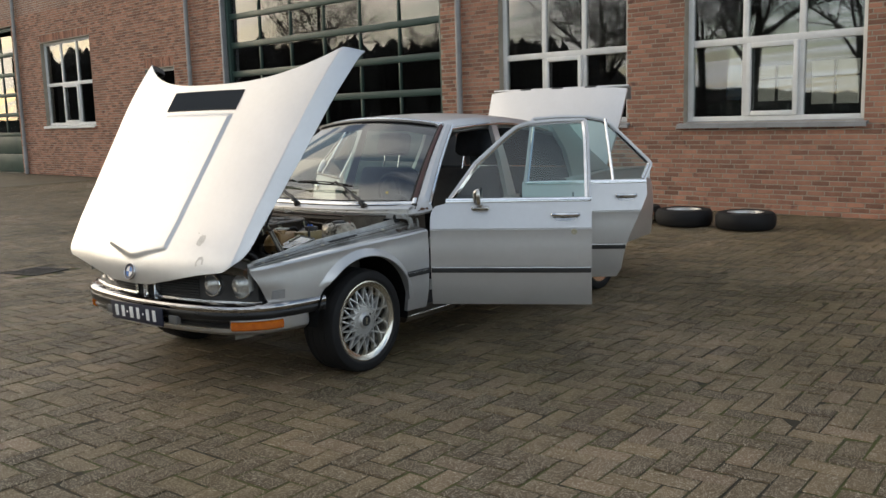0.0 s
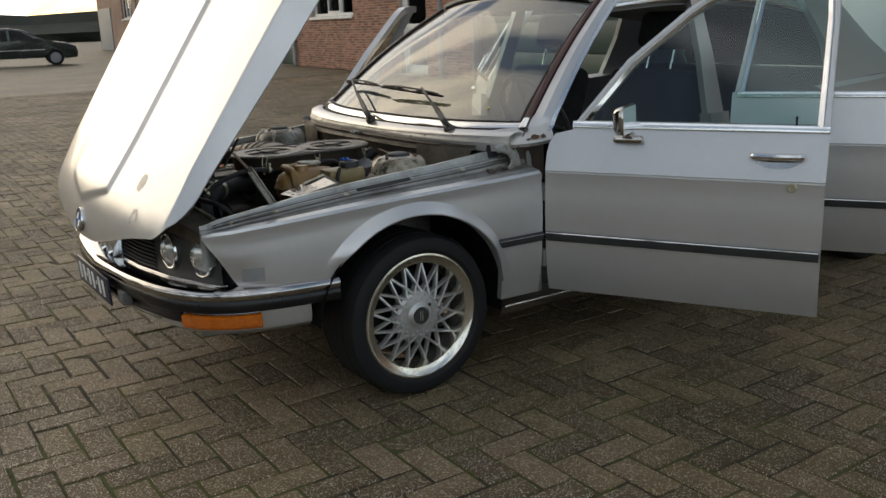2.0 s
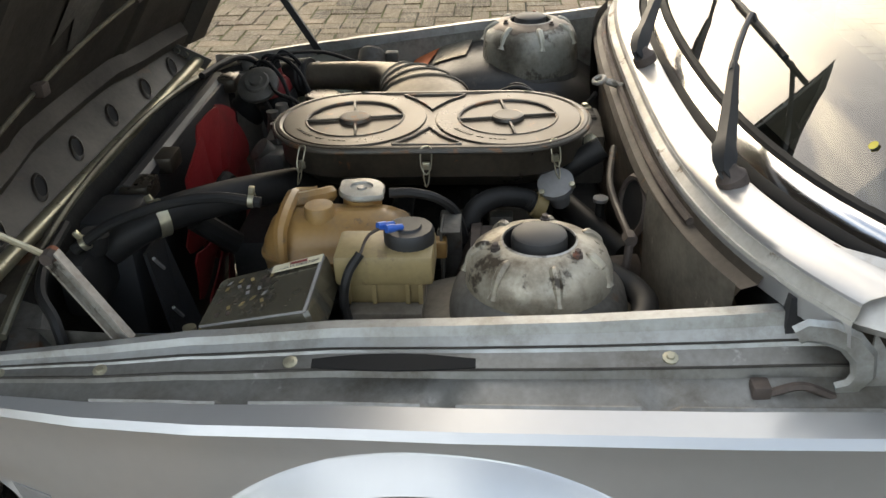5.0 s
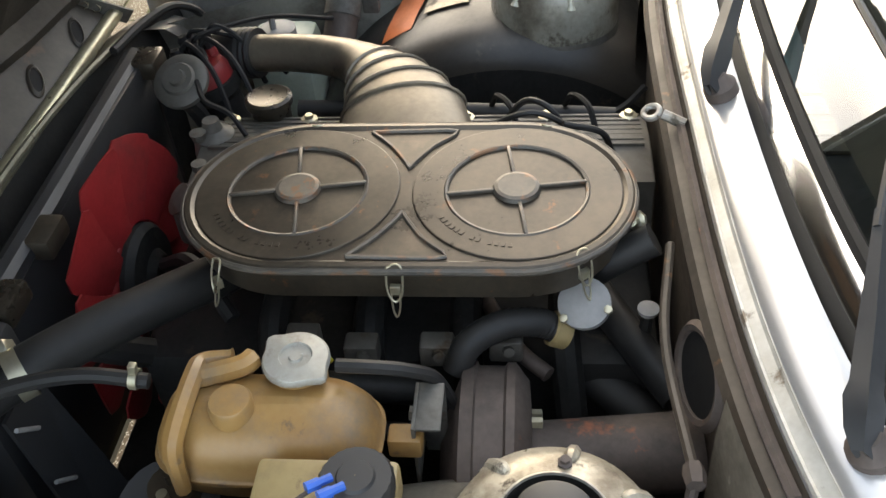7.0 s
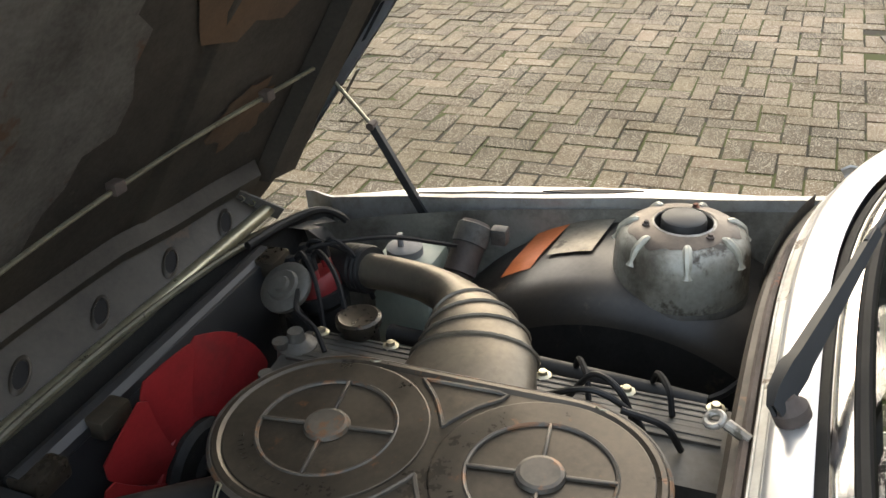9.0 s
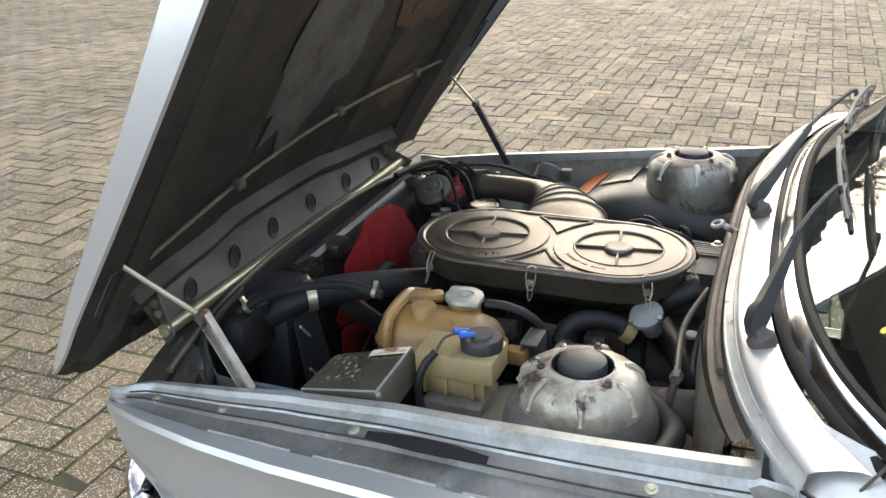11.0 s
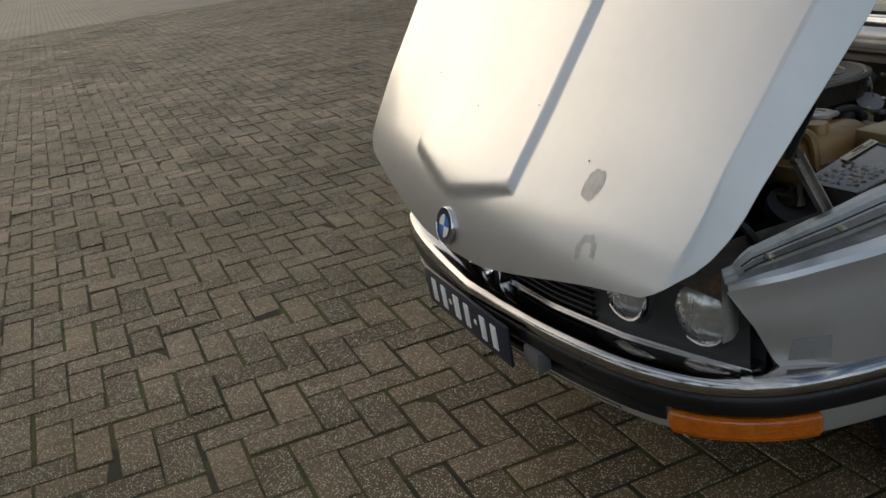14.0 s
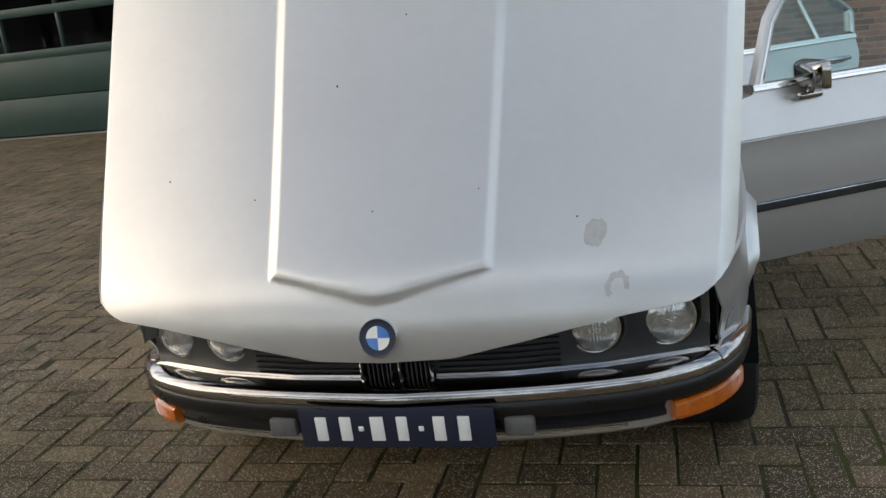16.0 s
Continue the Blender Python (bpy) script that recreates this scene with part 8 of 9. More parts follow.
tube(bm, [(-0.347, -0.362, 0.712), (-0.356, -0.40, 0.706), (-0.372, -0.44, 0.69), (-0.38, -0.49, 0.66), (-0.37, -0.53, 0.62)], 0.040, seg=18, ribs=0.05)
part("intake_hose", bm, HOSE, filt, "black ribbed intake hose")

# ---- engine top: valve cover, pipe rail, oil cap, ignition ----
bm = B()
prism(bm, [(-0.195, 0.60), (-0.195, 0.675), (-0.185, 0.690), (-0.12, 0.700), (-0.03, 0.690), (-0.02, 0.60)], "y", -0.40, 0.245, 0.006)
vc = part("valve_cover", bm, COVER, car, "oily ribbed alloy valve cover")
for k in range(7):
    bm = B()
    x = -0.186 + k * 0.014
    box(bm, x - 0.0025, x + 0.0025, -0.385, 0.235, 0.680, 0.6915 + 0.0095 * k / 6 + 0.0012, 0.0008)
    part("cover_rib", bm, COVER, vc)
for k in range(6):
    bm = B()
    lathe(bm, [(0.0, 0.010), (0.006, 0.009), (0.0075, 0.004), (0.013, 0.002), (0.013, -0.004)], Matrix.Translation((-0.182, -0.37 + k * 0.118, 0.692)), 8)
    part("cover_nut", bm, ZINC, vc)
bm = B()
lathe(bm, [(0.030, -0.03), (0.030, 0.006), (0.036, 0.008), (0.036, 0.018), (0.031, 0.021), (0.025, 0.019), (0.0, 0.019)], Matrix.Translation((-0.205, -0.315, 0.700)), 28)
part("oil_cap", bm, DUSTY_BLACK, vc, "black oil filler cap")
bm = B()
tube(bm, [(-0.235, -0.28, 0.676), (-0.232, -0.10, 0.672), (-0.226, 0.10, 0.668), (-0.222, 0.205, 0.664)], 0.0145, seg=12)
rail = part("lead_duct", bm, HOSE, car, "black ignition lead duct")
for k, y in enumerate((-0.10, 0.02, 0.13)):
    bm = B()
    tube(bm, [(-0.228, y, 0.683), (-0.205, y + 0.01, 0.715), (-0.165, y + 0.03, 0.722), (-0.14, y + 0.04, 0.70)], 0.0045, seg=6)
    part("spark_lead", bm, RUBBER, rail)
bm = B()
tube(bm, [(-0.222, 0.19, 0.662), (-0.24, 0.225, 0.675), (-0.25, 0.25, 0.70)], 0.006, seg=6)
part("spark_lead", bm, RUBBER, rail)
for pts in (((-0.10, -0.02, 0.70), (-0.08, 0.02, 0.745), (-0.07, 0.08, 0.775), (-0.075, 0.13, 0.745), (-0.085, 0.15, 0.69)), ((-0.13, 0.03, 0.70), (-0.12, 0.07, 0.76), (-0.10, 0.11, 0.755), (-0.10, 0.13, 0.70)), ((-0.05, 0.12, 0.77), (-0.06, 0.17, 0.75), (-0.08, 0.19, 0.70))):
    bm = B()
    tube(bm, pts, 0.0045, seg=8)
    part("vacuum_hose", bm, HOSE, car)

# distributor
bm = B()
m = at_dir((-0.30, -0.430, 0.66), (0, -0.25, 1))
lathe(bm, [(0.034, -0.06), (0.036, 0.0), (0.044, 0.01), (0.044, 0.03), (0.036, 0.034)], m, 24, True)
dist = part("distributor", bm, GRIME, car, "distributor with red cap and black leads")
bm = B()
lathe(bm, [(0.040, 0.032), (0.040, 0.05), (0.034, 0.062), (0.0, 0.064)], m, 24)
part("distributor_cap", bm, RED, dist, "red distributor cap")
for k, (dx, dy) in enumerate(((0.022, 0.016), (-0.022, 0.016), (0.022, -0.018), (-0.022, -0.018), (0.0, 0.0))):
    bm = B()
    lathe(bm, [(0.009, 0.0), (0.009, 0.028), (0.007, 0.031), (0.0, 0.031)], m @ Matrix.Translation((dx, dy, 0.056)), 10)
    part("cap_tower", bm, RED, dist)
    bm = B()
    p0 = m @ Vector((dx, dy, 0.085))
    lathe(bm, [(0.0115, -0.01), (0.0115, 0.012), (0.007, 0.018), (0.0, 0.018)], m @ Matrix.Translation((dx, dy, 0.088)), 10)
    end = Vector(((-0.20, -0.33, 0.69), (-0.34, -0.36, 0.66), (-0.19, -0.37, 0.67), (-0.37, -0.33, 0.66), (-0.50, -0.27, 0.69))[k])
    tube(bm, [p0 + Vector((0, 0, 0.01)), p0 + Vector((0.0, 0.02, 0.030)), p0.lerp(end, 0.45) + Vector((0, 0.02, 0.035)), end], 0.0042, seg=6)
    part("lead", bm, RUBBER, dist)
bm = B()
m2 = at_dir((-0.222, -0.452, 0.738), (0.55, -0.10, 0.80))
lathe(bm, [(0.0, 0.016), (0.012, 0.016), (0.014, 0.010), (0.024, 0.011), (0.027, 0.006), (0.038, 0.005), (0.044, 0.0), (0.044, -0.008), (0.034, -0.020), (0.0, -0.026)], m2, 32)
vd = part("vacuum_capsule", bm, COVER, car, "round grey metal vacuum capsule")
bm = B()
tube(bm, [(-0.222, -0.45, 0.70), (-0.235, -0.44, 0.66), (-0.24, -0.43, 0.60)], 0.014, seg=8)
part("capsule_bracket", bm, GRIME, vd)
bm = B()
tube(bm, [m2 @ Vector((0.03, 0, 0.004)), (-0.17, -0.40, 0.735), (-0.15, -0.36, 0.725), (-0.13, -0.335, 0.70)], 0.0042, seg=6)
part("capsule_hose", bm, RUBBER, vd)
# castings in front of the filter
bm = B()
lathe(bm, [(0.030, -0.05), (0.034, 0.0), (0.030, 0.025), (0.015, 0.035), (0.012, 0.05), (0.0, 0.05)], Matrix.Translation((-0.135, -0.385, 0.675)), 18)
lathe(bm, [(0.010, 0.0), (0.013, 0.012), (0.0, 0.014)], Matrix.Translation((-0.115, -0.40, 0.705)), 8)
part("thermostat_housing", bm, COVER, car, "grey alloy thermostat housing")
bm = B()
box(bm, -0.035, 0.035, -0.03, 0.03, -0.05, 0.02, 0.012, Matrix.Translation((-0.02, -0.385, 0.66)))
lathe(bm, [(0.022, -0.03), (0.024, 0.01), (0.0, 0.018)], at_dir((-0.01, -0.40, 0.675), (0.3, -0.6, 0.7)), 16)
lathe(bm, [(0.007, 0.0), (0.007, 0.03), (0.011, 0.032), (0.011, 0.042), (0.0, 0.043)], Matrix.Translation((-0.035, -0.375, 0.68)), 8)
part("water_pump_casting", bm, COVER, car, "dull alloy casting with brass sender")

# ---- cooling: fan, shroud, radiator, hoses ----
FC = Vector((0.025, -0.492, 0.565))
bm = B()
lathe(bm, [(0.060, 0.012), (0.086, 0.012), (0.090, 0.004), (0.086, -0.012), (0.060, -0.012)], at_dir(FC, (0, 1, 0)), 36)
fan = part("cooling_fan", bm, RED, car, "red plastic cooling fan")
bm = B()
lathe(bm, [(0.0, 0.045), (0.030, 0.045), (0.040, 0.034), (0.070, 0.030), (0.078, 0.020), (0.078, -0.01), (0.0, -0.012)], at_dir(FC, (0, 1, 0)), 36)
part("fan_clutch", bm, GRIME, fan, "black ribbed fan clutch")
for k in range(11):
    a0 = math.tau * k / 11 + 0.2
    bm = B()
    rows = []
    for r in spread(0.082, 0.205, 10):
        # broad paddles with rounded tips
        k_ = (r - 0.082) / 0.123
        w = 0.290 * math.sqrt(max(0.55, 1 - max(0.0, (k_ - 0.86) / 0.15) ** 2))
        rows.append([FC + Vector((r * math.cos(a0 + w * u + 0.18 * k_), 0.012 + 0.006 * u + 0.003 * (1 - u * u), r * math.sin(a0 + w * u + 0.18 * k_))) for u in spread(-1, 1, 7)])
    grid(bm, rows, 0.003)
    part("fan_blade", bm, RED, fan)
bm = B()
box(bm, -0.33, 0.245, -0.562, -0.550, 0.34, 0.715, 0.004)
part("fan_shroud", bm, BLACK, car, "black fan shroud")
bm = B()
box(bm, -0.37, 0.255, -0.605, -0.563, 0.30, 0.70, 0.008)
radiator = part("radiator", bm, GRIME, car, "black radiator")
bm = B()
tube(bm, [(-0.35, -0.575, 0.705), (0.245, -0.565, 0.705)], 0.020, seg=10, smooth=1)
part("header_tank", bm, BLACK, radiator)
for x in (-0.33, 0.10, 0.22):
    bm = B()
    box(bm, x - 0.03, x + 0.03, -0.575, -0.525, 0.69, 0.722, 0.006)
    part("radiator_clip", bm, DUSTY_BLACK, radiator)
bm = B()
box(bm, 0.25, 0.36, -0.60, -0.52, 0.34, 0.715, 0.012)
part("side_tank", bm, BLACK, radiator)
bm = B()
tube(bm, [(0.365, -0.555, 0.672), (0.350, -0.515, 0.695), (0.315, -0.472, 0.706), (0.255, -0.42, 0.70), (0.19, -0.36, 0.688), (0.12, -0.30, 0.67), (0.05, -0.27, 0.64)], 0.028, seg=16)
hose = part("radiator_hose", bm, HOSE, car, "thick black radiator hose")
bm = B()
m = at_dir((0.325, -0.482, 0.704), (-0.6, 0.72, 0.05))
lathe(bm, [(0.0288, -0.009), (0.0305, -0.009), (0.0305, 0.009), (0.0288, 0.009)], m, 24)
box(bm, -0.007, 0.007, -0.006, 0.006, -0.008, 0.016, 0.002, m @ Matrix.Rotation(0.6, 4, "Z") @ Matrix.Translation((0.036, 0, 0)) @ Matrix.Rotation(1.2, 4, "X"))
part("hose_clamp", bm, ZINC, hose)
bm = B()
tube(bm, [(0.43, -0.575, 0.705), (0.41, -0.52, 0.738), (0.385, -0.44, 0.758), (0.372, -0.37, 0.762), (0.37, -0.305, 0.752)], 0.0085, seg=10)
thin = part("overflow_hose", bm, HOSE, car, "thin black overflow hose")
for p, d in (((0.371, -0.318, 0.757), (0, 1, -0.15)), ((0.424, -0.558, 0.715), (0.2, -1, -0.6))):
    bm = B()
    lathe(bm, [(0.009, -0.004), (0.0115, -0.004), (0.0115, 0.004), (0.009, 0.004)], at_dir(p, d), 14)
    box(bm, -0.004, 0.004, 0.010, 0.022, -0.004, 0.004, 0.001, at_dir(p, d))
    part("wire_clamp", bm, ZINC, thin)
bm = B()
tube(bm, [(0.12, -0.36, 0.50), (0.20, -0.42, 0.60), (0.24, -0.46, 0.66)], 0.02, seg=10)
tube(bm, [(0.06, -0.42, 0.62), (0.10, -0.36, 0.66), (0.16, -0.30, 0.62)], 0.011, seg=8)
part("lower_hose", bm, HOSE, car)
bm = B()
box(bm, 0.34, 0.46, -0.60, -0.55, 0.60, 0.70, 0.02)
lathe(bm, [(0.02, 0), (0.02, 0.03), (0.0, 0.032)], at_dir((0.40, -0.56, 0.69), (0, 0.3, 1)), 12)
part("tank_elbow", bm, HOSE, car)
# black side mounting with pale edge strips
bm = B()
grid(bm, [[(0.285, -0.50, 0.66), (0.36, -0.50, 0.66)], [(0.30, -0.41, 0.30), (0.40, -0.43, 0.30)]], 0.006)
part("duct_panel", bm, BLACK, car)
for k in range(3):
    bm = B()
    tube(bm, [lerp(Vector((0.335, -0.487, 0.62)), Vector((0.36, -0.44, 0.42)), k / 2.4), lerp(Vector((0.365, -0.487, 0.655)), Vector((0.39, -0.44, 0.455)), k / 2.4)], 0.003, seg=6)
    part("duct_rib", bm, PRIMER, car)

# expansion tank
bm = B()
def capsule(off, z):
    out = []
    for k in range(44):
        a = math.tau * k / 44
        c, d = math.cos(a), math.sin(a)
        rx, ry = 0.060 + off, 0.115 + off
        e = 0.62
        out.append((0.388 + rx * math.copysign(abs(c) ** e, c), -0.186 + ry * math.copysign(abs(d) ** e, d), z))
    return out
grid(bm, [capsule(-0.052, 0.640), capsule(-0.030, 0.642), capsule(-0.012, 0.650), capsule(-0.003, 0.666), capsule(0.0, 0.688), capsule(0.0025, 0.690), capsule(0.0025, 0.694), capsule(-0.001, 0.696), capsule(-0.004, 0.712), capsule(-0.014, 0.732), capsule(-0.032, 0.745), capsule(-0.055, 0.749)], closed=True)
bm.faces.new([bm.verts.new(p) for p in capsule(-0.055, 0.749)])
tank = part("expansion_tank", bm, AMBER_TANK, car, "aged amber coolant expansion tank", smooth=50)
bm = B()
tube(bm, [(0.452, -0.262, 0.685), (0.443, -0.262, 0.735), (0.425, -0.260, 0.752), (0.37, -0.258, 0.758), (0.345, -0.255, 0.754), (0.338, -0.225, 0.754)], [0.008, 0.010, 0.011, 0.011, 0.010, 0.008], seg=8)
tube(bm, [(0.365, -0.258, 0.752), (0.352, -0.215, 0.755), (0.338, -0.205, 0.752)], 0.012, seg=8)
part("tank_ridge", bm, AMBER_TANK, tank)
bm = B()
lathe(bm, [(0.022, -0.02), (0.022, 0.012), (0.020, 0.015), (0.0, 0.016)], Matrix.Translation((0.400, -0.212, 0.748)), 24)
part("tank_knob", bm, AMBER_TANK, tank)
bm = B()
m = at_dir((0.345, -0.157, 0.752), (0, 0.02, 1))
lathe(bm, [(0.029, -0.03), (0.029, 0.0), (0.025, 0.002)], m, 28)
part("filler_neck", bm, AMBER_TANK, tank)
bm = B()
n = 48
rows = []
for k_, z in ((0.93, 0.003), (1.0, 0.005), (1.0, 0.010), (0.95, 0.0125), (0.50, 0.0145), (0.46, 0.011), (0.22, 0.011), (0.18, 0.0135), (0.0, 0.0135)):
    row = []
    for i in range(n):
        a = math.tau * i / n
        lobe = 0.0345 + 0.0085 * max(0.0, math.cos(2 * (a - 0.9))) ** 8 if k_ > 0.9 else 0.0345
        row.append(m @ Vector((k_ * lobe * math.cos(a), k_ * lobe * math.sin(a), z)))
    rows.append(row)
grid(bm, rows, closed=True)
part("filler_cap", bm, GREY_CAP, tank, "pale grey metal filler cap")
bm = B()
tube(bm, [(0.35, -0.115, 0.757), (0.352, -0.08, 0.758), (0.345, -0.045, 0.745), (0.33, -0.02, 0.715), (0.32, -0.005, 0.66)], 0.0075, seg=8)
part("overflow_pipe", bm, HOSE, tank)
bm = B()
box(bm, 0.375, 0.400, -0.065, -0.030, 0.672, 0.70, 0.004)
part("tank_lug", bm, AMBER_TANK, tank)
bm = B()
box(bm, 0.335, 0.395, -0.040, -0.036, 0.62, 0.715, 0.001)
box(bm, 0.335, 0.395, -0.036, -0.010, 0.711, 0.715, 0.001)
box(bm, 0.335, 0.339, -0.036, -0.010, 0.60, 0.711, 0.001)
lathe(bm, [(0.008, -0.003), (0.008, 0.004), (0.0, 0.005)], at_dir((0.36, -0.042, 0.695), (0, -1, 0.1)), 6)
part("tank_bracket", bm, BAY_PAINT, car, "grimy steel tank bracket")

# brake fluid reservoir
bm = B()
box(bm, 0.455, 0.535, -0.172, -0.040, 0.708, 0.752, 0.006)
box(bm, 0.462, 0.530, -0.160, -0.055, 0.676, 0.720, 0.008)
res = part("brake_reservoir", bm, CREAM, car, "yellowed brake fluid reservoir")
for y in (-0.155, -0.12, -0.075, -0.058):
    bm = B()
    box(bm, 0.5295, 0.5345, y - 0.003, y + 0.003, 0.68, 0.71)
    part("reservoir_rib", bm, CREAM, res)
bm = B()
n = 48
rows = [[Vector((0.488, -0.074, 0)) + Vector((r * (1 + (0.03 if i % 2 and r > 0.03 else 0)) * math.cos(math.tau * i / n), r * (1 + (0.03 if i % 2 and r > 0.03 else 0)) * math.sin(math.tau * i / n), z)) for i in range(n)] for r, z in ((0.033, 0.750), (0.0335, 0.768), (0.031, 0.772), (0.018, 0.772), (0.016, 0.775), (0.0005, 0.775))]
grid(bm, rows, closed=True)
part("reservoir_cap", bm, BLACK, res, "black ribbed reservoir cap")
for k, (dx, dy) in enumerate(((0.004, -0.010), (0.012, 0.002))):
    bm = B()
    d = Vector((0.55, -0.75, 0.15))
    p = Vector((0.490 + dx, -0.083 + dy, 0.780))
    tube(bm, [p, p + d * 0.016], 0.0042, seg=8, smooth=1)
    tube(bm, [p + d * 0.013, p + d * 0.026], 0.0055, seg=8, smooth=1)
    part("blue_connector", bm, BLUE, res, "blue wire connector")
bm = B()
tube(bm, [(0.508, -0.108, 0.782), (0.520, -0.125, 0.775), (0.532, -0.135, 0.755)], 0.0022, seg=6)
part("bare_wire", bm, RUST, res)
bm = B()
tube(bm, [(0.532, -0.135, 0.756), (0.548, -0.150, 0.735), (0.556, -0.157, 0.70), (0.560, -0.150, 0.66), (0.57, -0.13, 0.648)], 0.0065, seg=8)
part("wire_sleeve", bm, HOSE, res)
bm = B()
box(bm, 0.462, 0.555, -0.155, -0.055, 0.640, 0.678, 0.004)
for y in (-0.135, -0.08):
    lathe(bm, [(0.009, 0.0), (0.009, 0.006), (0.005, 0.008), (0.0, 0.009)], at_dir((0.556, y, 0.650), (1, 0, 0.2)), 6)
part("reservoir_bracket", bm, HUMP, car)

# fuse box with a smoked, tilted lid
fa, fb, fc, fd = Vector((0.506, -0.184, 0.742)), Vector((0.492, -0.339, 0.692)), Vector((0.622, -0.336, 0.698)), Vector((0.634, -0.188, 0.730))
bm = B()
up = (fb - fa).cross(fc - fb).normalized()
up = up if up.z > 0 else -up
def lidp(u, v, h=0.0):
    return fa.lerp(fb, v).lerp(fd.lerp(fc, v), u) + up * h
rows = []
rim = [(u, v) for u, v in ((0.04, 0), (0.96, 0), (1, 0.04), (1, 0.96), (0.96, 1), (0.04, 1), (0, 0.96), (0, 0.04))]
for k_, h in ((1.0, -0.045), (1.0, -0.004), (0.985, 0.0)):
    rows.append([lidp(0.5 + (u - 0.5) * k_, 0.5 + (v - 0.5) * k_, h) for u, v in rim])
grid(bm, rows, closed=True)
bm.faces.new([bm.verts.new(p) for p in rows[-1]])
fuse = part("fuse_box", bm, LIDGREY, car, "smoked plastic fuse box lid")
bm = B()
tube(bm, [lidp(0.02, 0.03, 0.001), lidp(0.98, 0.03, 0.001)], 0.0022, seg=6, smooth=1)
tube(bm, [lidp(0.98, 0.03, 0.001), lidp(0.98, 0.97, 0.001)], 0.0018, seg=6, smooth=1)
part("lid_edge", bm, PRIMER, fuse)
r = random.Random(12)
for v in range(5):
    for u in range(6):
        bm = B()
        uu, vv = 0.14 + u * 0.125 + r.uniform(-0.03, 0.03), 0.46 + v * 0.10 + r.uniform(-0.03, 0.03)
        a = lidp(uu, vv, 0.0006)
        b = lidp(uu + 0.065, vv + r.uniform(-0.02, 0.02), 0.0006)
        d_ = (lidp(uu, vv + 0.035) - a) * 0.5
        grid(bm, [[a - d_, b - d_], [a + d_, b + d_]], 0.0006)
        part("fuse", bm, (CREAM, PRIMER, LIDGREY, RUST)[r.choice((0, 0, 1, 2, 2, 3))], fuse)
bm = B()
grid(bm, [[lidp(u, v, 0.0022) for u in (0.03, 0.17)] for v in (0.02, 0.25, 0.48)], 0.001)
strip = part("paper_strip", bm, PAPER, fuse, "cream paper label strip")
bm = B()
grid(bm, [[lidp(u, v, 0.0036) for u in (0.05, 0.095)] for v in (0.16, 0.32)])
part("red_bar", bm, RED, fuse)
tc_ = bpy.data.curves.new("label_text", "FONT")
tc_.body = "KOELVLOEISTOF"
tc_.size, tc_.extrude = 0.0088, 0.0002
tc_.align_x = "CENTER"
tx_ = (fa - fb).normalized()
ty_ = up.cross(tx_).normalized()
lab = new("label_text", tc_)
lab.data.materials.append(BLACK)
lab.matrix_world = Matrix((tx_, ty_, tx_.cross(ty_))).transposed().to_4x4()
lab.matrix_world.translation = lidp(0.145, 0.25, 0.0036)
lab.parent = fuse
bm = B()
tube(bm, [(0.43, -0.30, 0.60), (0.44, -0.30, 0.62)], 0.058, seg=24, smooth=1)
reg = part("blower_motor", bm, BLACK, car, "black round motor with studs")
for dx in (-0.012, 0.012):
    bm = B()
    lathe(bm, [(0.030 if dx < 0 else 0.012, 0.0), (0.028 if dx < 0 else 0.006, 0.02), (0.006, 0.024), (0.006, 0.04), (0.0, 0.041)], Matrix.Translation((0.43 + dx, -0.295, 0.622)), 16)
    part("motor_stud", bm, DUSTY_BLACK if dx < 0 else ZINC, reg)

# battery
bm = B()
box(bm, 0.485, 0.620, -0.53, -0.372, 0.43, 0.600, 0.006)
bat = part("battery", bm, BATTERY, car, "grey blue battery with yellow label")
bm = B()
box(bm, 0.525, 0.617, -0.525, -0.38, 0.600, 0.603, 0.001)
part("blue_label", bm, BATTERY_BLUE, bat)
bm = B()
box(bm, 0.570, 0.612, -0.50, -0.44, 0.6032, 0.6046)
part("yellow_label", bm, YELLOW, bat)
for k in range(3):
    bm = B()
    box(bm, 0.530 + k * 0.014, 0.538 + k * 0.014, -0.50, -0.43 - k * 0.01, 0.6032, 0.6042)
    part("label_bar", bm, WHITE, bat)
bm = B()
lathe(bm, [(0.010, 0), (0.010, 0.014), (0.0, 0.015)], Matrix.Translation((0.49, -0.40, 0.598)), 12)
part("battery_post", bm, ZINC, bat)
bt = bpy.data.curves.new("battery_text", "FONT")
bt.body = "540"
bt.size, bt.extrude = 0.022, 0.0002
bo = new("battery_text", bt)
bo.data.materials.append(WHITE)
bo.matrix_world = pose(0.56, -0.425, 0.6044, 0, 0, 60)
bo.parent = bat

# brake servo, pipe to the firewall, valve, dipstick
m = at_dir((0.335, 0.0, 0.565), (0, 1, 0))
bm = B()
lathe(bm, [(0.0, -0.022), (0.05, -0.02), (0.105, 0.0), (0.118, 0.004), (0.120, 0.018), (0.115, 0.020), (0.115, 0.050), (0.119, 0.053), (0.119, 0.062), (0.098, 0.078), (0.0, 0.085)], m, 44)
servo = part("brake_servo", bm, RUST, car, "rusty round brake servo drum")
bm = B()
tube(bm, [(0.335, 0.08, 0.578), (0.32, 0.265, 0.585)], 0.045, seg=20, smooth=1)
part("servo_tube", bm, RUST, servo)
for k in range(4):
    bm = B()
    a = radians(30 + 40 * k)
    lathe(bm, [(0.007, 0.0), (0.007, 0.014), (0.0, 0.015)], at_dir((0.335 + 0.06 * math.cos(a), 0.078, 0.565 + 0.06 * math.sin(a)), (0, 1, 0)), 6)
    part("servo_bolt", bm, ZINC, servo)
bm = B()
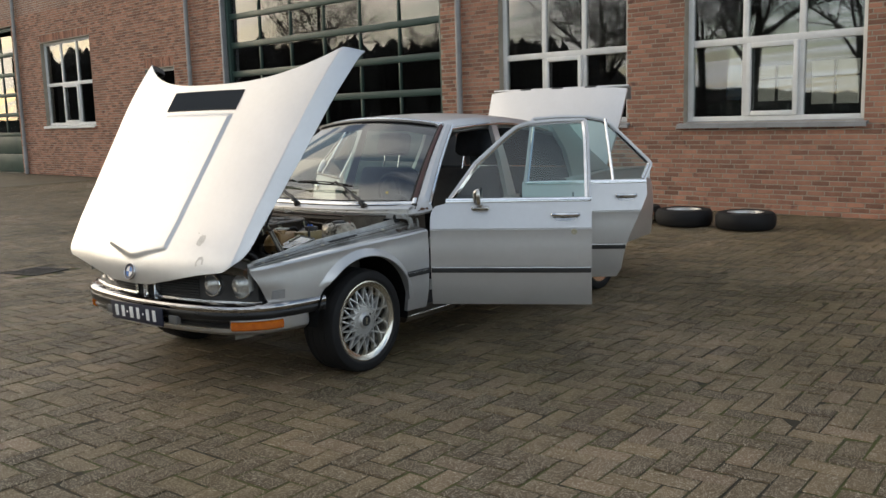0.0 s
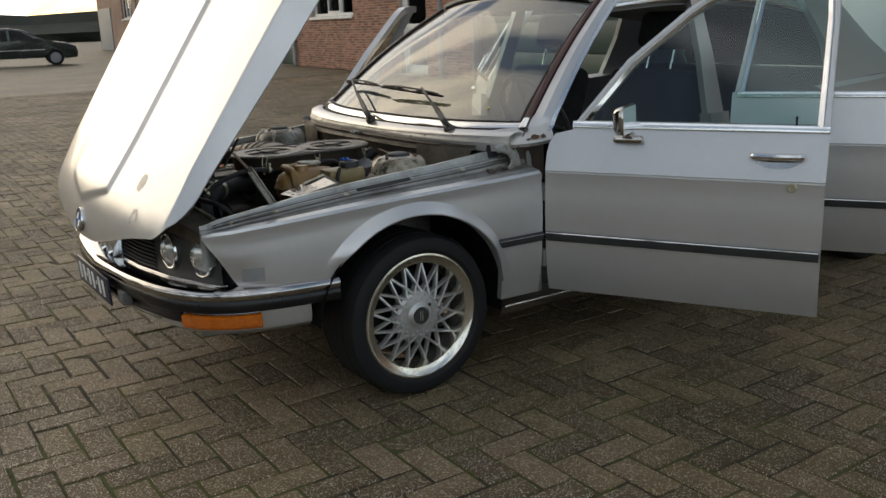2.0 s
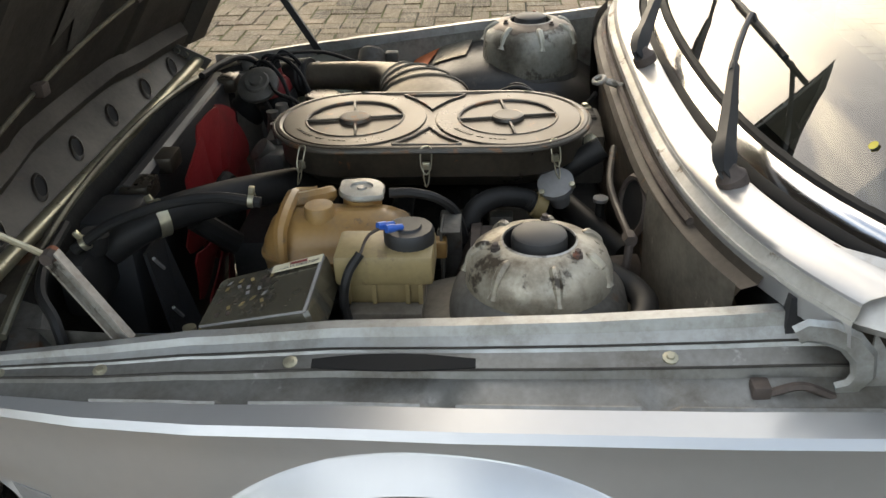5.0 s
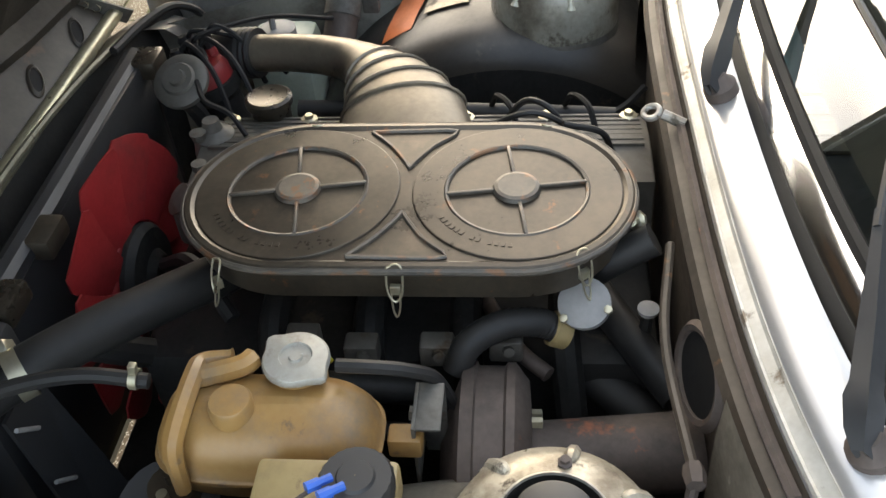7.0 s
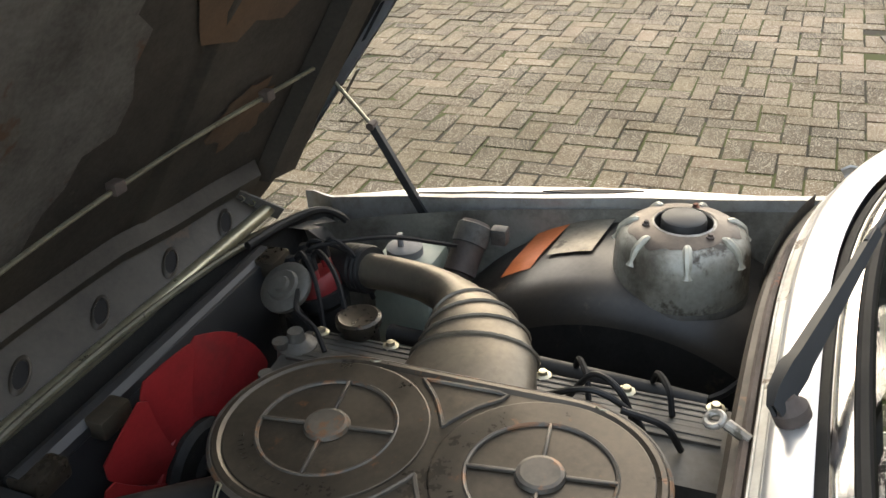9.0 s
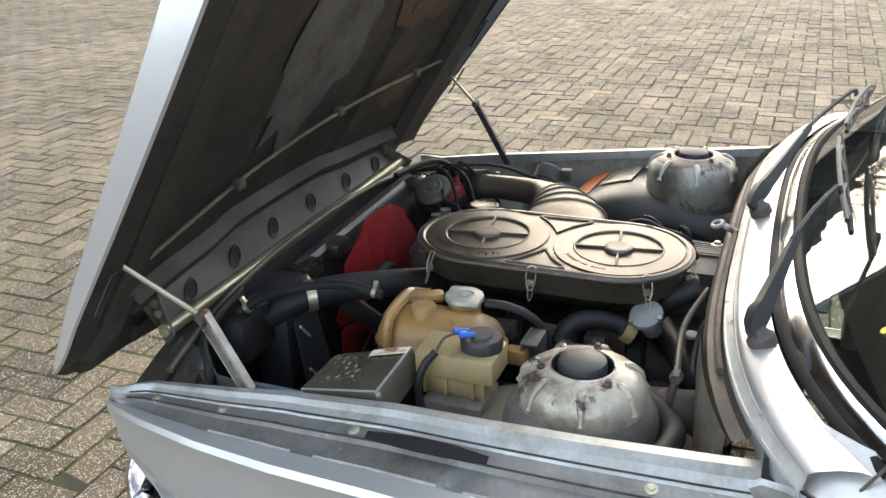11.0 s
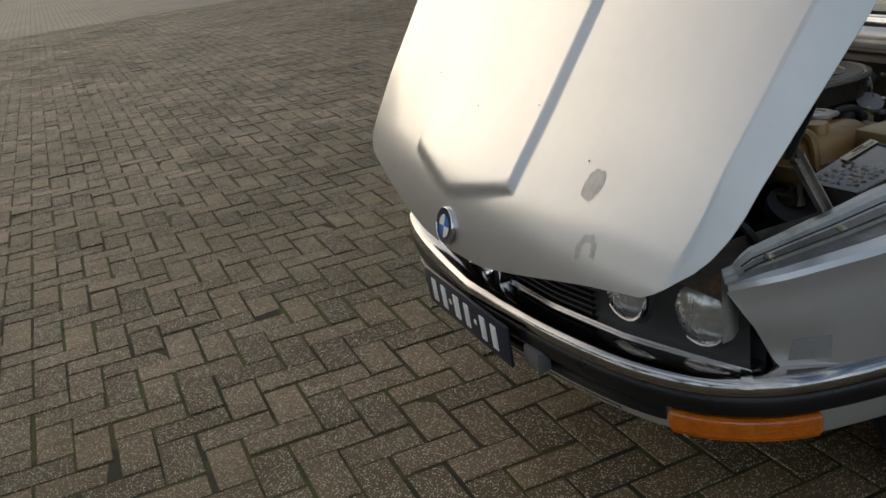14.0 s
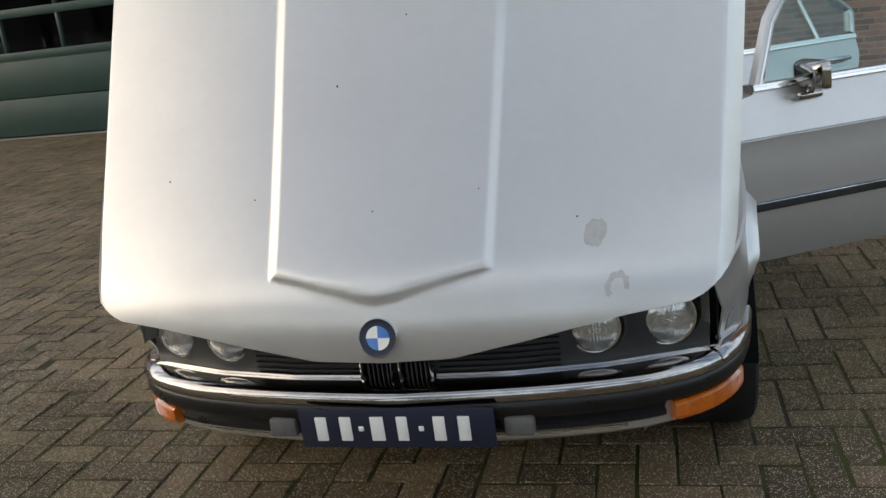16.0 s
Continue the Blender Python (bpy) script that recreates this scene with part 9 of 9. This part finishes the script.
tube(bm, [(0.27, -0.005, 0.655), (0.255, 0.01, 0.684), (0.235, 0.045, 0.694), (0.222, 0.085, 0.686), (0.218, 0.108, 0.672)], 0.0165, seg=14, smooth=10, ribs=0.06)
bh = part("braided_hose", bm, HOSE, car, "braided black vacuum hose")
bm = B()
lathe(bm, [(0.018, -0.012), (0.021, -0.01), (0.021, 0.008), (0.015, 0.010), (0.0, 0.010)], at_dir((0.219, 0.112, 0.670), (-0.1, 0.85, -0.45)), 18)
part("white_union", bm, CREAM, bh)
bm = B()
lathe(bm, [(0.0, 0.009), (0.021, 0.008), (0.025, 0.006), (0.030, 0.004), (0.030, -0.006), (0.022, -0.012), (0.016, -0.05)], at_dir((0.211, 0.139, 0.706), (0.45, -0.2, 0.85)), 28)
val = part("warm_up_valve", bm, PRIMER, car, "round grey valve capsule")
for k in range(3):
    bm = B()
    a = math.tau * k / 3
    lathe(bm, [(0.005, 0.0), (0.005, 0.009), (0.0, 0.010)], at_dir((0.211, 0.139, 0.706), (0.45, -0.2, 0.85)) @ Matrix.Translation((0.029 * math.cos(a), 0.029 * math.sin(a), 0.0)), 6)
    part("valve_screw", bm, ZINC, val)
bm = B()
tube(bm, [(0.18, 0.212, 0.40), (0.178, 0.215, 0.55), (0.177, 0.217, 0.655)], 0.008, seg=8)
dip = part("dipstick", bm, GRIME, car, "dipstick with flat grey knob")
bm = B()
lathe(bm, [(0.012, 0), (0.013, 0.006), (0.0, 0.008)], Matrix.Translation((0.177, 0.217, 0.658)), 16)
part("dipstick_knob", bm, PRIMER, dip)
# pipes low in the bay behind the servo
for pts, rr, mat, nm in ((((0.08, 0.15, 0.62), (0.16, 0.19, 0.615), (0.26, 0.25, 0.60)), 0.022, HOSE, "heater_hose"), (((0.16, 0.10, 0.56), (0.20, 0.17, 0.55), (0.27, 0.25, 0.53)), 0.026, HOSE, "heater_hose"),
                         (((0.13, 0.13, 0.64), (0.145, 0.16, 0.70), (0.14, 0.22, 0.74)), 0.020, HOSE, "heater_hose"), (((0.10, 0.02, 0.60), (0.20, 0.06, 0.62), (0.24, 0.10, 0.615)), 0.010, RUST, "fuel_pipe"),
                         (((0.24, -0.30, 0.56), (0.25, -0.18, 0.60), (0.24, -0.05, 0.58)), 0.018, GRIME, "manifold_pipe"), (((0.26, -0.24, 0.50), (0.27, -0.10, 0.54), (0.26, 0.0, 0.50)), 0.012, HOSE, "coolant_pipe"),
                         (((-0.25, -0.30, 0.52), (-0.28, -0.1, 0.50), (-0.26, 0.15, 0.48)), 0.03, GRIME, "exhaust_pipe"), (((0.455, 0.16, 0.70), (0.50, 0.225, 0.685), (0.56, 0.235, 0.685), (0.63, 0.20, 0.68), (0.655, 0.12, 0.665)), 0.018, HOSE, "dome_hose")):
    bm = B()
    tube(bm, pts, rr, seg=12)
    part(nm, bm, mat, car)
for k in range(4):
    bm = B()
    y = -0.24 + 0.12 * k
    tube(bm, [(0.12, y, 0.64), (0.19, y, 0.62), (0.24, y + 0.01, 0.54)], 0.02, seg=10)
    part("intake_runner", bm, GRIME, engine)
for k, (x, y, z) in enumerate(((0.225, -0.19, 0.655), (0.23, -0.12, 0.645), (0.232, -0.03, 0.65), (0.215, 0.05, 0.64))):
    bm = B()
    box(bm, x - 0.016, x + 0.012, y - 0.02, y + 0.02, z - 0.02, z + 0.014, 0.004)
    lathe(bm, [(0.007, 0), (0.007, 0.02), (0, 0.021)], at_dir((x, y, z), (1, 0.2, 0.3)), 8)
    part("carburettor_linkage", bm, COVER, engine)
bm = B()
tube(bm, [(0.232, -0.175, 0.668), (0.245, -0.165, 0.655), (0.245, -0.155, 0.64)], 0.0035, seg=6)
part("yellow_tag", bm, YELLOW, engine)
bm = B()
lathe(bm, [(0.006, -0.01), (0.012, 0.0), (0.012, 0.008), (0.006, 0.01), (0.006, 0.024), (0.0, 0.025)], at_dir((0.10, 0.205, 0.735), (0.6, -0.3, 0.4)), 8)
part("temperature_sender", bm, ZINC, engine)

# ---- far side of the bay ----
bm = B()
box(bm, -0.575, -0.455, -0.43, -0.31, 0.46, 0.655, 0.02)
wb = part("washer_bottle", bm, GREENISH, car, "milky washer bottle with cap")
bm = B()
lathe(bm, [(0.034, -0.01), (0.034, 0.012), (0.028, 0.015), (0.0, 0.014)], Matrix.Translation((-0.505, -0.375, 0.658)), 24)
lathe(bm, [(0.006, 0), (0.006, 0.03), (0, 0.031)], Matrix.Translation((-0.50, -0.38, 0.668)), 8)
part("bottle_cap", bm, PRIMER, wb)
cd = Vector((-0.62, 0.10, 0.62)).normalized()
m = at_dir((-0.535, -0.262, 0.665), cd)
bm = B()
lathe(bm, [(0.020, -0.06), (0.024, -0.05), (0.030, -0.048), (0.030, 0.005), (0.0305, 0.006), (0.0305, 0.045), (0.026, 0.052), (0.0, 0.052)], m, 28)
coil = part("ignition_coil", bm, RUST, car, "rusty ignition coil with wide strap")
bm = B()
lathe(bm, [(0.031, 0.006), (0.033, 0.008), (0.033, 0.044), (0.031, 0.046)], m, 28)
part("coil_strap", bm, BAY_PAINT, coil)
bm = B()
lathe(bm, [(0.0, -0.085), (0.011, -0.084), (0.012, -0.055)], m, 14)
part("coil_boot", bm, RUBBER, coil)
bm = B()
box(bm, -0.58, -0.555, -0.225, -0.195, 0.668, 0.70, 0.003)
part("relay", bm, BAY_PAINT, car)

# ---- front panel, hinge bar and stays of the bonnet ----
bm = B()
grid(bm, [[(x, -0.60 - 0.06 * (1 - (x / 0.66) ** 2), 0.70 - 0.052 * abs(x / 0.66) ** 3) for x in spread(-0.66, 0.66, 25)], [(x, -0.66 - 0.07 * (1 - (x / 0.66) ** 2), 0.675 - 0.045 * abs(x / 0.66) ** 3) for x in spread(-0.66, 0.66, 25)], [(x, -0.665 - 0.073 * (1 - (x / 0.66) ** 2), 0.630 - 0.022 * abs(x / 0.66) ** 3) for x in spread(-0.66, 0.66, 25)], [(x, face_y(x) + 0.030, 0.606 - 0.012 * abs(x / 0.66) ** 3) for x in spread(-0.66, 0.66, 25)], [(x, face_y(x) + 0.034, 0.54) for x in spread(-0.66, 0.66, 25)]], 0.004)
slam = part("front_crossmember", bm, RUSTY_PANEL, car, "grimy front crossmember")
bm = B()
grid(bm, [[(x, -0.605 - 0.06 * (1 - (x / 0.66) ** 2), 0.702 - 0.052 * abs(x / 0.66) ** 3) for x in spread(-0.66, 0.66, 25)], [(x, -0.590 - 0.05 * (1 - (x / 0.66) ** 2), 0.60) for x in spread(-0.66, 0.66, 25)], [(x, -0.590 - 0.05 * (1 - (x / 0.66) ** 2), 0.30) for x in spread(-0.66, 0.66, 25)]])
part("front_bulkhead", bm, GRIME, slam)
bm = B()
tube(bm, [(x, -0.598 - 0.06 * (1 - (x / 0.66) ** 2), 0.708 - 0.052 * abs(x / 0.66) ** 3) for x in spread(-0.60, 0.60, 13)], 0.0065, seg=8, smooth=3)
part("panel_lip", bm, WORN_RAIL, slam, "worn olive steel lip")
for s in (1, -1):
    bm = B()
    tube(bm, [(s * 0.36, -0.615, 0.712), (s * 0.46, -0.60, 0.708), (s * 0.54, -0.575, 0.70), (s * 0.575, -0.545, 0.675), (s * 0.60, -0.535, 0.63), (s * 0.655, -0.56, 0.60)], 0.008, seg=8)
    part("rubber_seal", bm, HOSE, slam)
    bm = B()
    grid(bm, [[(s * 0.50, -0.66, 0.675), (s * 0.57, -0.645, 0.66), (s * 0.62, -0.62, 0.645)], [(s * 0.52, -0.59, 0.665), (s * 0.575, -0.575, 0.648), (s * 0.615, -0.56, 0.63)], [(s * 0.54, -0.55, 0.62), (s * 0.58, -0.54, 0.60), (s * 0.612, -0.53, 0.58)], [(s * 0.54, -0.54, 0.40), (s * 0.58, -0.53, 0.40), (s * 0.612, -0.52, 0.40)]])
    part("corner_panel", bm, BAY_PAINT, slam)
bm = B()
tube(bm, [(-0.52, -0.675, 0.697), (0.53, -0.668, 0.699)], 0.0135, seg=14, smooth=1)
bar_ = part("hinge_bar", bm, HINGE_ZINC, car, "zinc plated bonnet hinge bar")
for s in (1, -1):
    bm = B()
    p, q = Vector((s * 0.525, -0.668, 0.697)), hood_point(s * 0.49, 0.225, -0.06)
    d = (q - p).normalized()
    side = Vector((s, 0, 0))
    n_ = d.cross(side).normalized()
    grid(bm, [[p - d * 0.02 - n_ * 0.016, p - d * 0.02 + n_ * 0.016], [q - n_ * 0.016, q + n_ * 0.016]], 0.004)
    part("hinge_arm", bm, BAY_PAINT, bar_, "worn steel hinge arm")
    for f in (0.0, 0.55, 0.85):
        bm = B()
        lathe(bm, [(0.008, -0.007), (0.008, 0.007), (0.0, 0.008)], at_dir(p.lerp(q, f), side), 6)
        part("hinge_bolt", bm, ZINC, bar_)
    # gas stay in two links
    top = Vector((-0.657, -0.497, 0.838)) if s < 0 else Vector((0.633, -0.493, 0.811))
    foot = Vector((-0.642, -0.389, 0.659)) if s < 0 else Vector((0.636, -0.422, 0.688))
    bm = B()
    d = (top - foot).normalized()
    sd = d.cross(Vector((1, 0, 0))).normalized()
    wv = 0.008
    rows = [[p_ + Vector((0.006 * s, 0, 0)) - sd * wv, p_ - Vector((0.006 * s, 0, 0)) - sd * wv, p_ - Vector((0.006 * s, 0, 0)) + sd * wv, p_ + Vector((0.006 * s, 0, 0)) + sd * wv] for p_ in (foot, top)]
    grid(bm, rows, 0.0025)
    stay = part("bonnet_stay", bm, BLACK if s < 0 else WORN, car, "folding steel bonnet stay")
    bm = B()
    e = hood_point(s * 0.69, 0.44, -0.045)
    tube(bm, [top - d * 0.004, e], 0.0042, seg=8, smooth=1)
    part("stay_rod", bm, ZINC, stay)
    bm = B()
    lathe(bm, [(0.008, -0.012), (0.010, 0.0), (0.008, 0.012)], at_dir(top, (1, 0, 0)), 10, True)
    part("stay_joint", bm, RUST, stay)
# pressed panel from the bonnet's front rib down to the hinge bar
bm = B()
grid(bm, [[hood_point(x, 0.222, -0.056).lerp(Vector((x, -0.678, 0.688)), t) for x in spread(-0.52, 0.52, 14)] for t in (0.0, 0.1, 0.5, 0.9, 1.0)], 0.003)
HINGE_PAINT = surface("grimy_hinge_panel_paint", (0.060, 0.049, 0.035), (0.028, 0.023, 0.018), 7.0, 0.42, 0.65, metal=0.1, spots=(0.10, 0.058, 0.032), spot_scale=14.0, spot_level=0.62, dirt=(0.03, 0.026, 0.021), dirt_scale=7.0, dirt_level=0.52)
inner = part("hinge_panel", bm, HINGE_PAINT, hood, "rust stained pressed hinge panel")
for x in (0.40, 0.24, 0.08, -0.09, -0.26, -0.42):
    bm = B()
    p, q = hood_point(x, 0.222, -0.056), Vector((x, -0.678, 0.688))
    yv = (q - p).normalized()
    zv = Vector((1, 0, 0)).cross(yv)
    m = Matrix((Vector((1, 0, 0)), yv, zv)).transposed().to_4x4()
    m.translation = p.lerp(q, 0.5)
    m = m @ pose(0, 0, 0, 0, 0, 32) @ Matrix.Diagonal((1.9, 0.8, 1, 1))
    lathe(bm, [(0.0, 0.0020), (0.0125, 0.0020)], m, 22)
    part("oval_opening", bm, RUBBER, inner, smooth=10)
    bm = B()
    lathe(bm, [(0.0125, 0.0018), (0.0135, 0.0050), (0.0155, 0.0045), (0.018, 0.0016)], m, 22)
    part("pressed_lip", bm, HINGE_PAINT, inner)
# rusty spring rail under the bonnet's front edge
bm = B()
a = hood_patch(-0.50, 0.50, 0.115, 0.150, -0.045, 20, 3)
grid(bm, a, 0.012)
part("hood_rail", bm, INNER, hood, "scuffed pressed rail")
for x in (-0.42, -0.30, 0.28, 0.40):
    bm = B()
    lathe(bm, [(0.020, 0.0), (0.022, 0.002), (0.0, 0.003)], Matrix.Translation(hood_point(x, 0.20, -0.036)) @ up_to(-HN) @ Matrix.Diagonal((1.6, 1, 1, 1)), 18)
    part("lightening_hole", bm, RUBBER, hood)

# ---- pieces of the yard and the wall ----
PW = 0.10517
PAVE_TURN = radians(0.033)
PAVE_X, PAVE_Y = -16.8658, -12.4073


def pavers():
    r = np.random.default_rng(21)
    c, s = math.cos(PAVE_TURN), math.sin(PAVE_TURN)
    near, v, f = [], [], []
    nx, ny = int((YARD[1] - YARD[0]) / PW) + 14, int((YARD[3] - YARD[2]) / PW) + 10
    for i in range(nx):
        for j in range(ny):
            k = (i - j) % 4
            if k == 0:
                cx, cy, flip = i + 1.0, j + 0.5, False
            elif k == 3:
                cx, cy, flip = i + 0.5, j + 1.0, True
            else:
                continue
            x, y = PAVE_X + cx * PW, PAVE_Y + cy * PW
            x, y = x * c - y * s, x * s + y * c
            if not (YARD[0] < x < YARD[1] and YARD[2] < y) or y > 8.13 - 0.1 * x:
                continue
            if abs(x + 4.16) < 0.27 and abs(y - 0.83) < 0.25:
                continue
            z, tilt = min(max(r.normal(0, 0.0016), -0.0015), 0.0035), (r.normal(0, 0.010), r.normal(0, 0.010))
            x, y = x + r.normal(0, 0.0014), y + r.normal(0, 0.0014)
            if 0.95 < x < 2.35 and -2.6 < y < 1.6 and len(near) < 300 and (x - 1.65) ** 2 / 0.49 + (y + 0.8) ** 2 / 3.2 < 1.7:
                near.append((x, y, z, flip, tilt))
                continue
            hx, hy = (PW / 2 - r.uniform(0.0032, 0.0062), PW - r.uniform(0.0034, 0.0064))[:: -1 if not flip else 1]
            a, b = block(x, y, z, hx, hy, 0.03, 0.0022, tilt)
            n = len(v)
            v += a
            f += [tuple(q + n for q in t) for t in b]
    o = soup("pavers_rest", v, f, PAVER_ALL, ground)
    tagged(o, kind="stuff")
    a, b = block(0, 0, 0, PW - 0.0050, PW / 2 - 0.0048, 0.03, 0.0022)
    me = bpy.data.meshes.new("paver")
    me.from_pydata(a, [], b)
    me.materials.append(PAVER_ONE)
    for x, y, z, flip, tilt in near:
        o = new("paver", me)
        o.parent = ground
        o.location = (x, y, z)
        o.rotation_euler = (tilt[0], tilt[1], PAVE_TURN + (radians(90) if flip else 0))


pavers()


def bricks():
    r = np.random.default_rng(5)
    L, H, G = 0.212, 0.0625, 0.013
    v, f, near = [], [], []

    def put(u, z, hu, hz):
        d = r.uniform(0.004, 0.009)
        a, b = block(0, 0, 0, hu, hz, 0.02, 0.003)
        pts = [(u + p[0], -d - p[2], z + p[1]) for p in a]
        n = len(v)
        v.extend(pts)
        f.extend(tuple(q + n for q in t) for t in b)

    rows = int(4.6 / H)
    for k in range(rows):
        z = (k + 0.5) * H
        off = (k % 2) * L / 2 + (L / 4 if k % 4 > 1 else 0)
        u = -24.0 + off
        while u < 6.5:
            spans = [(u + G / 2, u + L - G / 2)]
            for o in openings:
                if o[2] - 0.03 < z < o[3] + (0.24 if o[3] < 4 else 0.0):
                    nxt = []
                    for a, b in spans:
                        if b <= o[0] or a >= o[1]:
                            nxt.append((a, b))
                        else:
                            if a < o[0] - 0.03:
                                nxt.append((a, o[0] - 0.004))
                            if b > o[1] + 0.03:
                                nxt.append((o[1] + 0.004, b))
                    spans = nxt
            for a, b in spans:
                if -1.74 < a and b < -0.90 and z < 3.0 and b - a > 0.19 and len(near) < 300 and z < 3.1:
                    near.append(((a + b) / 2, z))
                elif b - a > 0.03:
                    put((a + b) / 2, z, (b - a) / 2, H / 2 - G / 2)
            u += L
    for o in openings:
        if o[3] < 4 and o[0] > -24:
            u = o[0] + 0.03
            while u < o[1]:
                put(u, o[3] + 0.125, 0.026, 0.10)
                u += H
    o = soup("bricks_rest", v, f, BRICK_ALL, wall_north)
    tagged(o, kind="stuff")
    a, b = block(0, 0, 0, L / 2 - G / 2, H / 2 - G / 2, 0.02, 0.003)
    me = bpy.data.meshes.new("brick")
    me.from_pydata([(p[0], -p[2], p[1]) for p in a], [], b)
    me.materials.append(BRICK_ONE)
    for u, z in near:
        o = new("brick", me)
        o.parent = wall_north
        o.location = (u, -r.uniform(0.004, 0.009), z)


bricks()
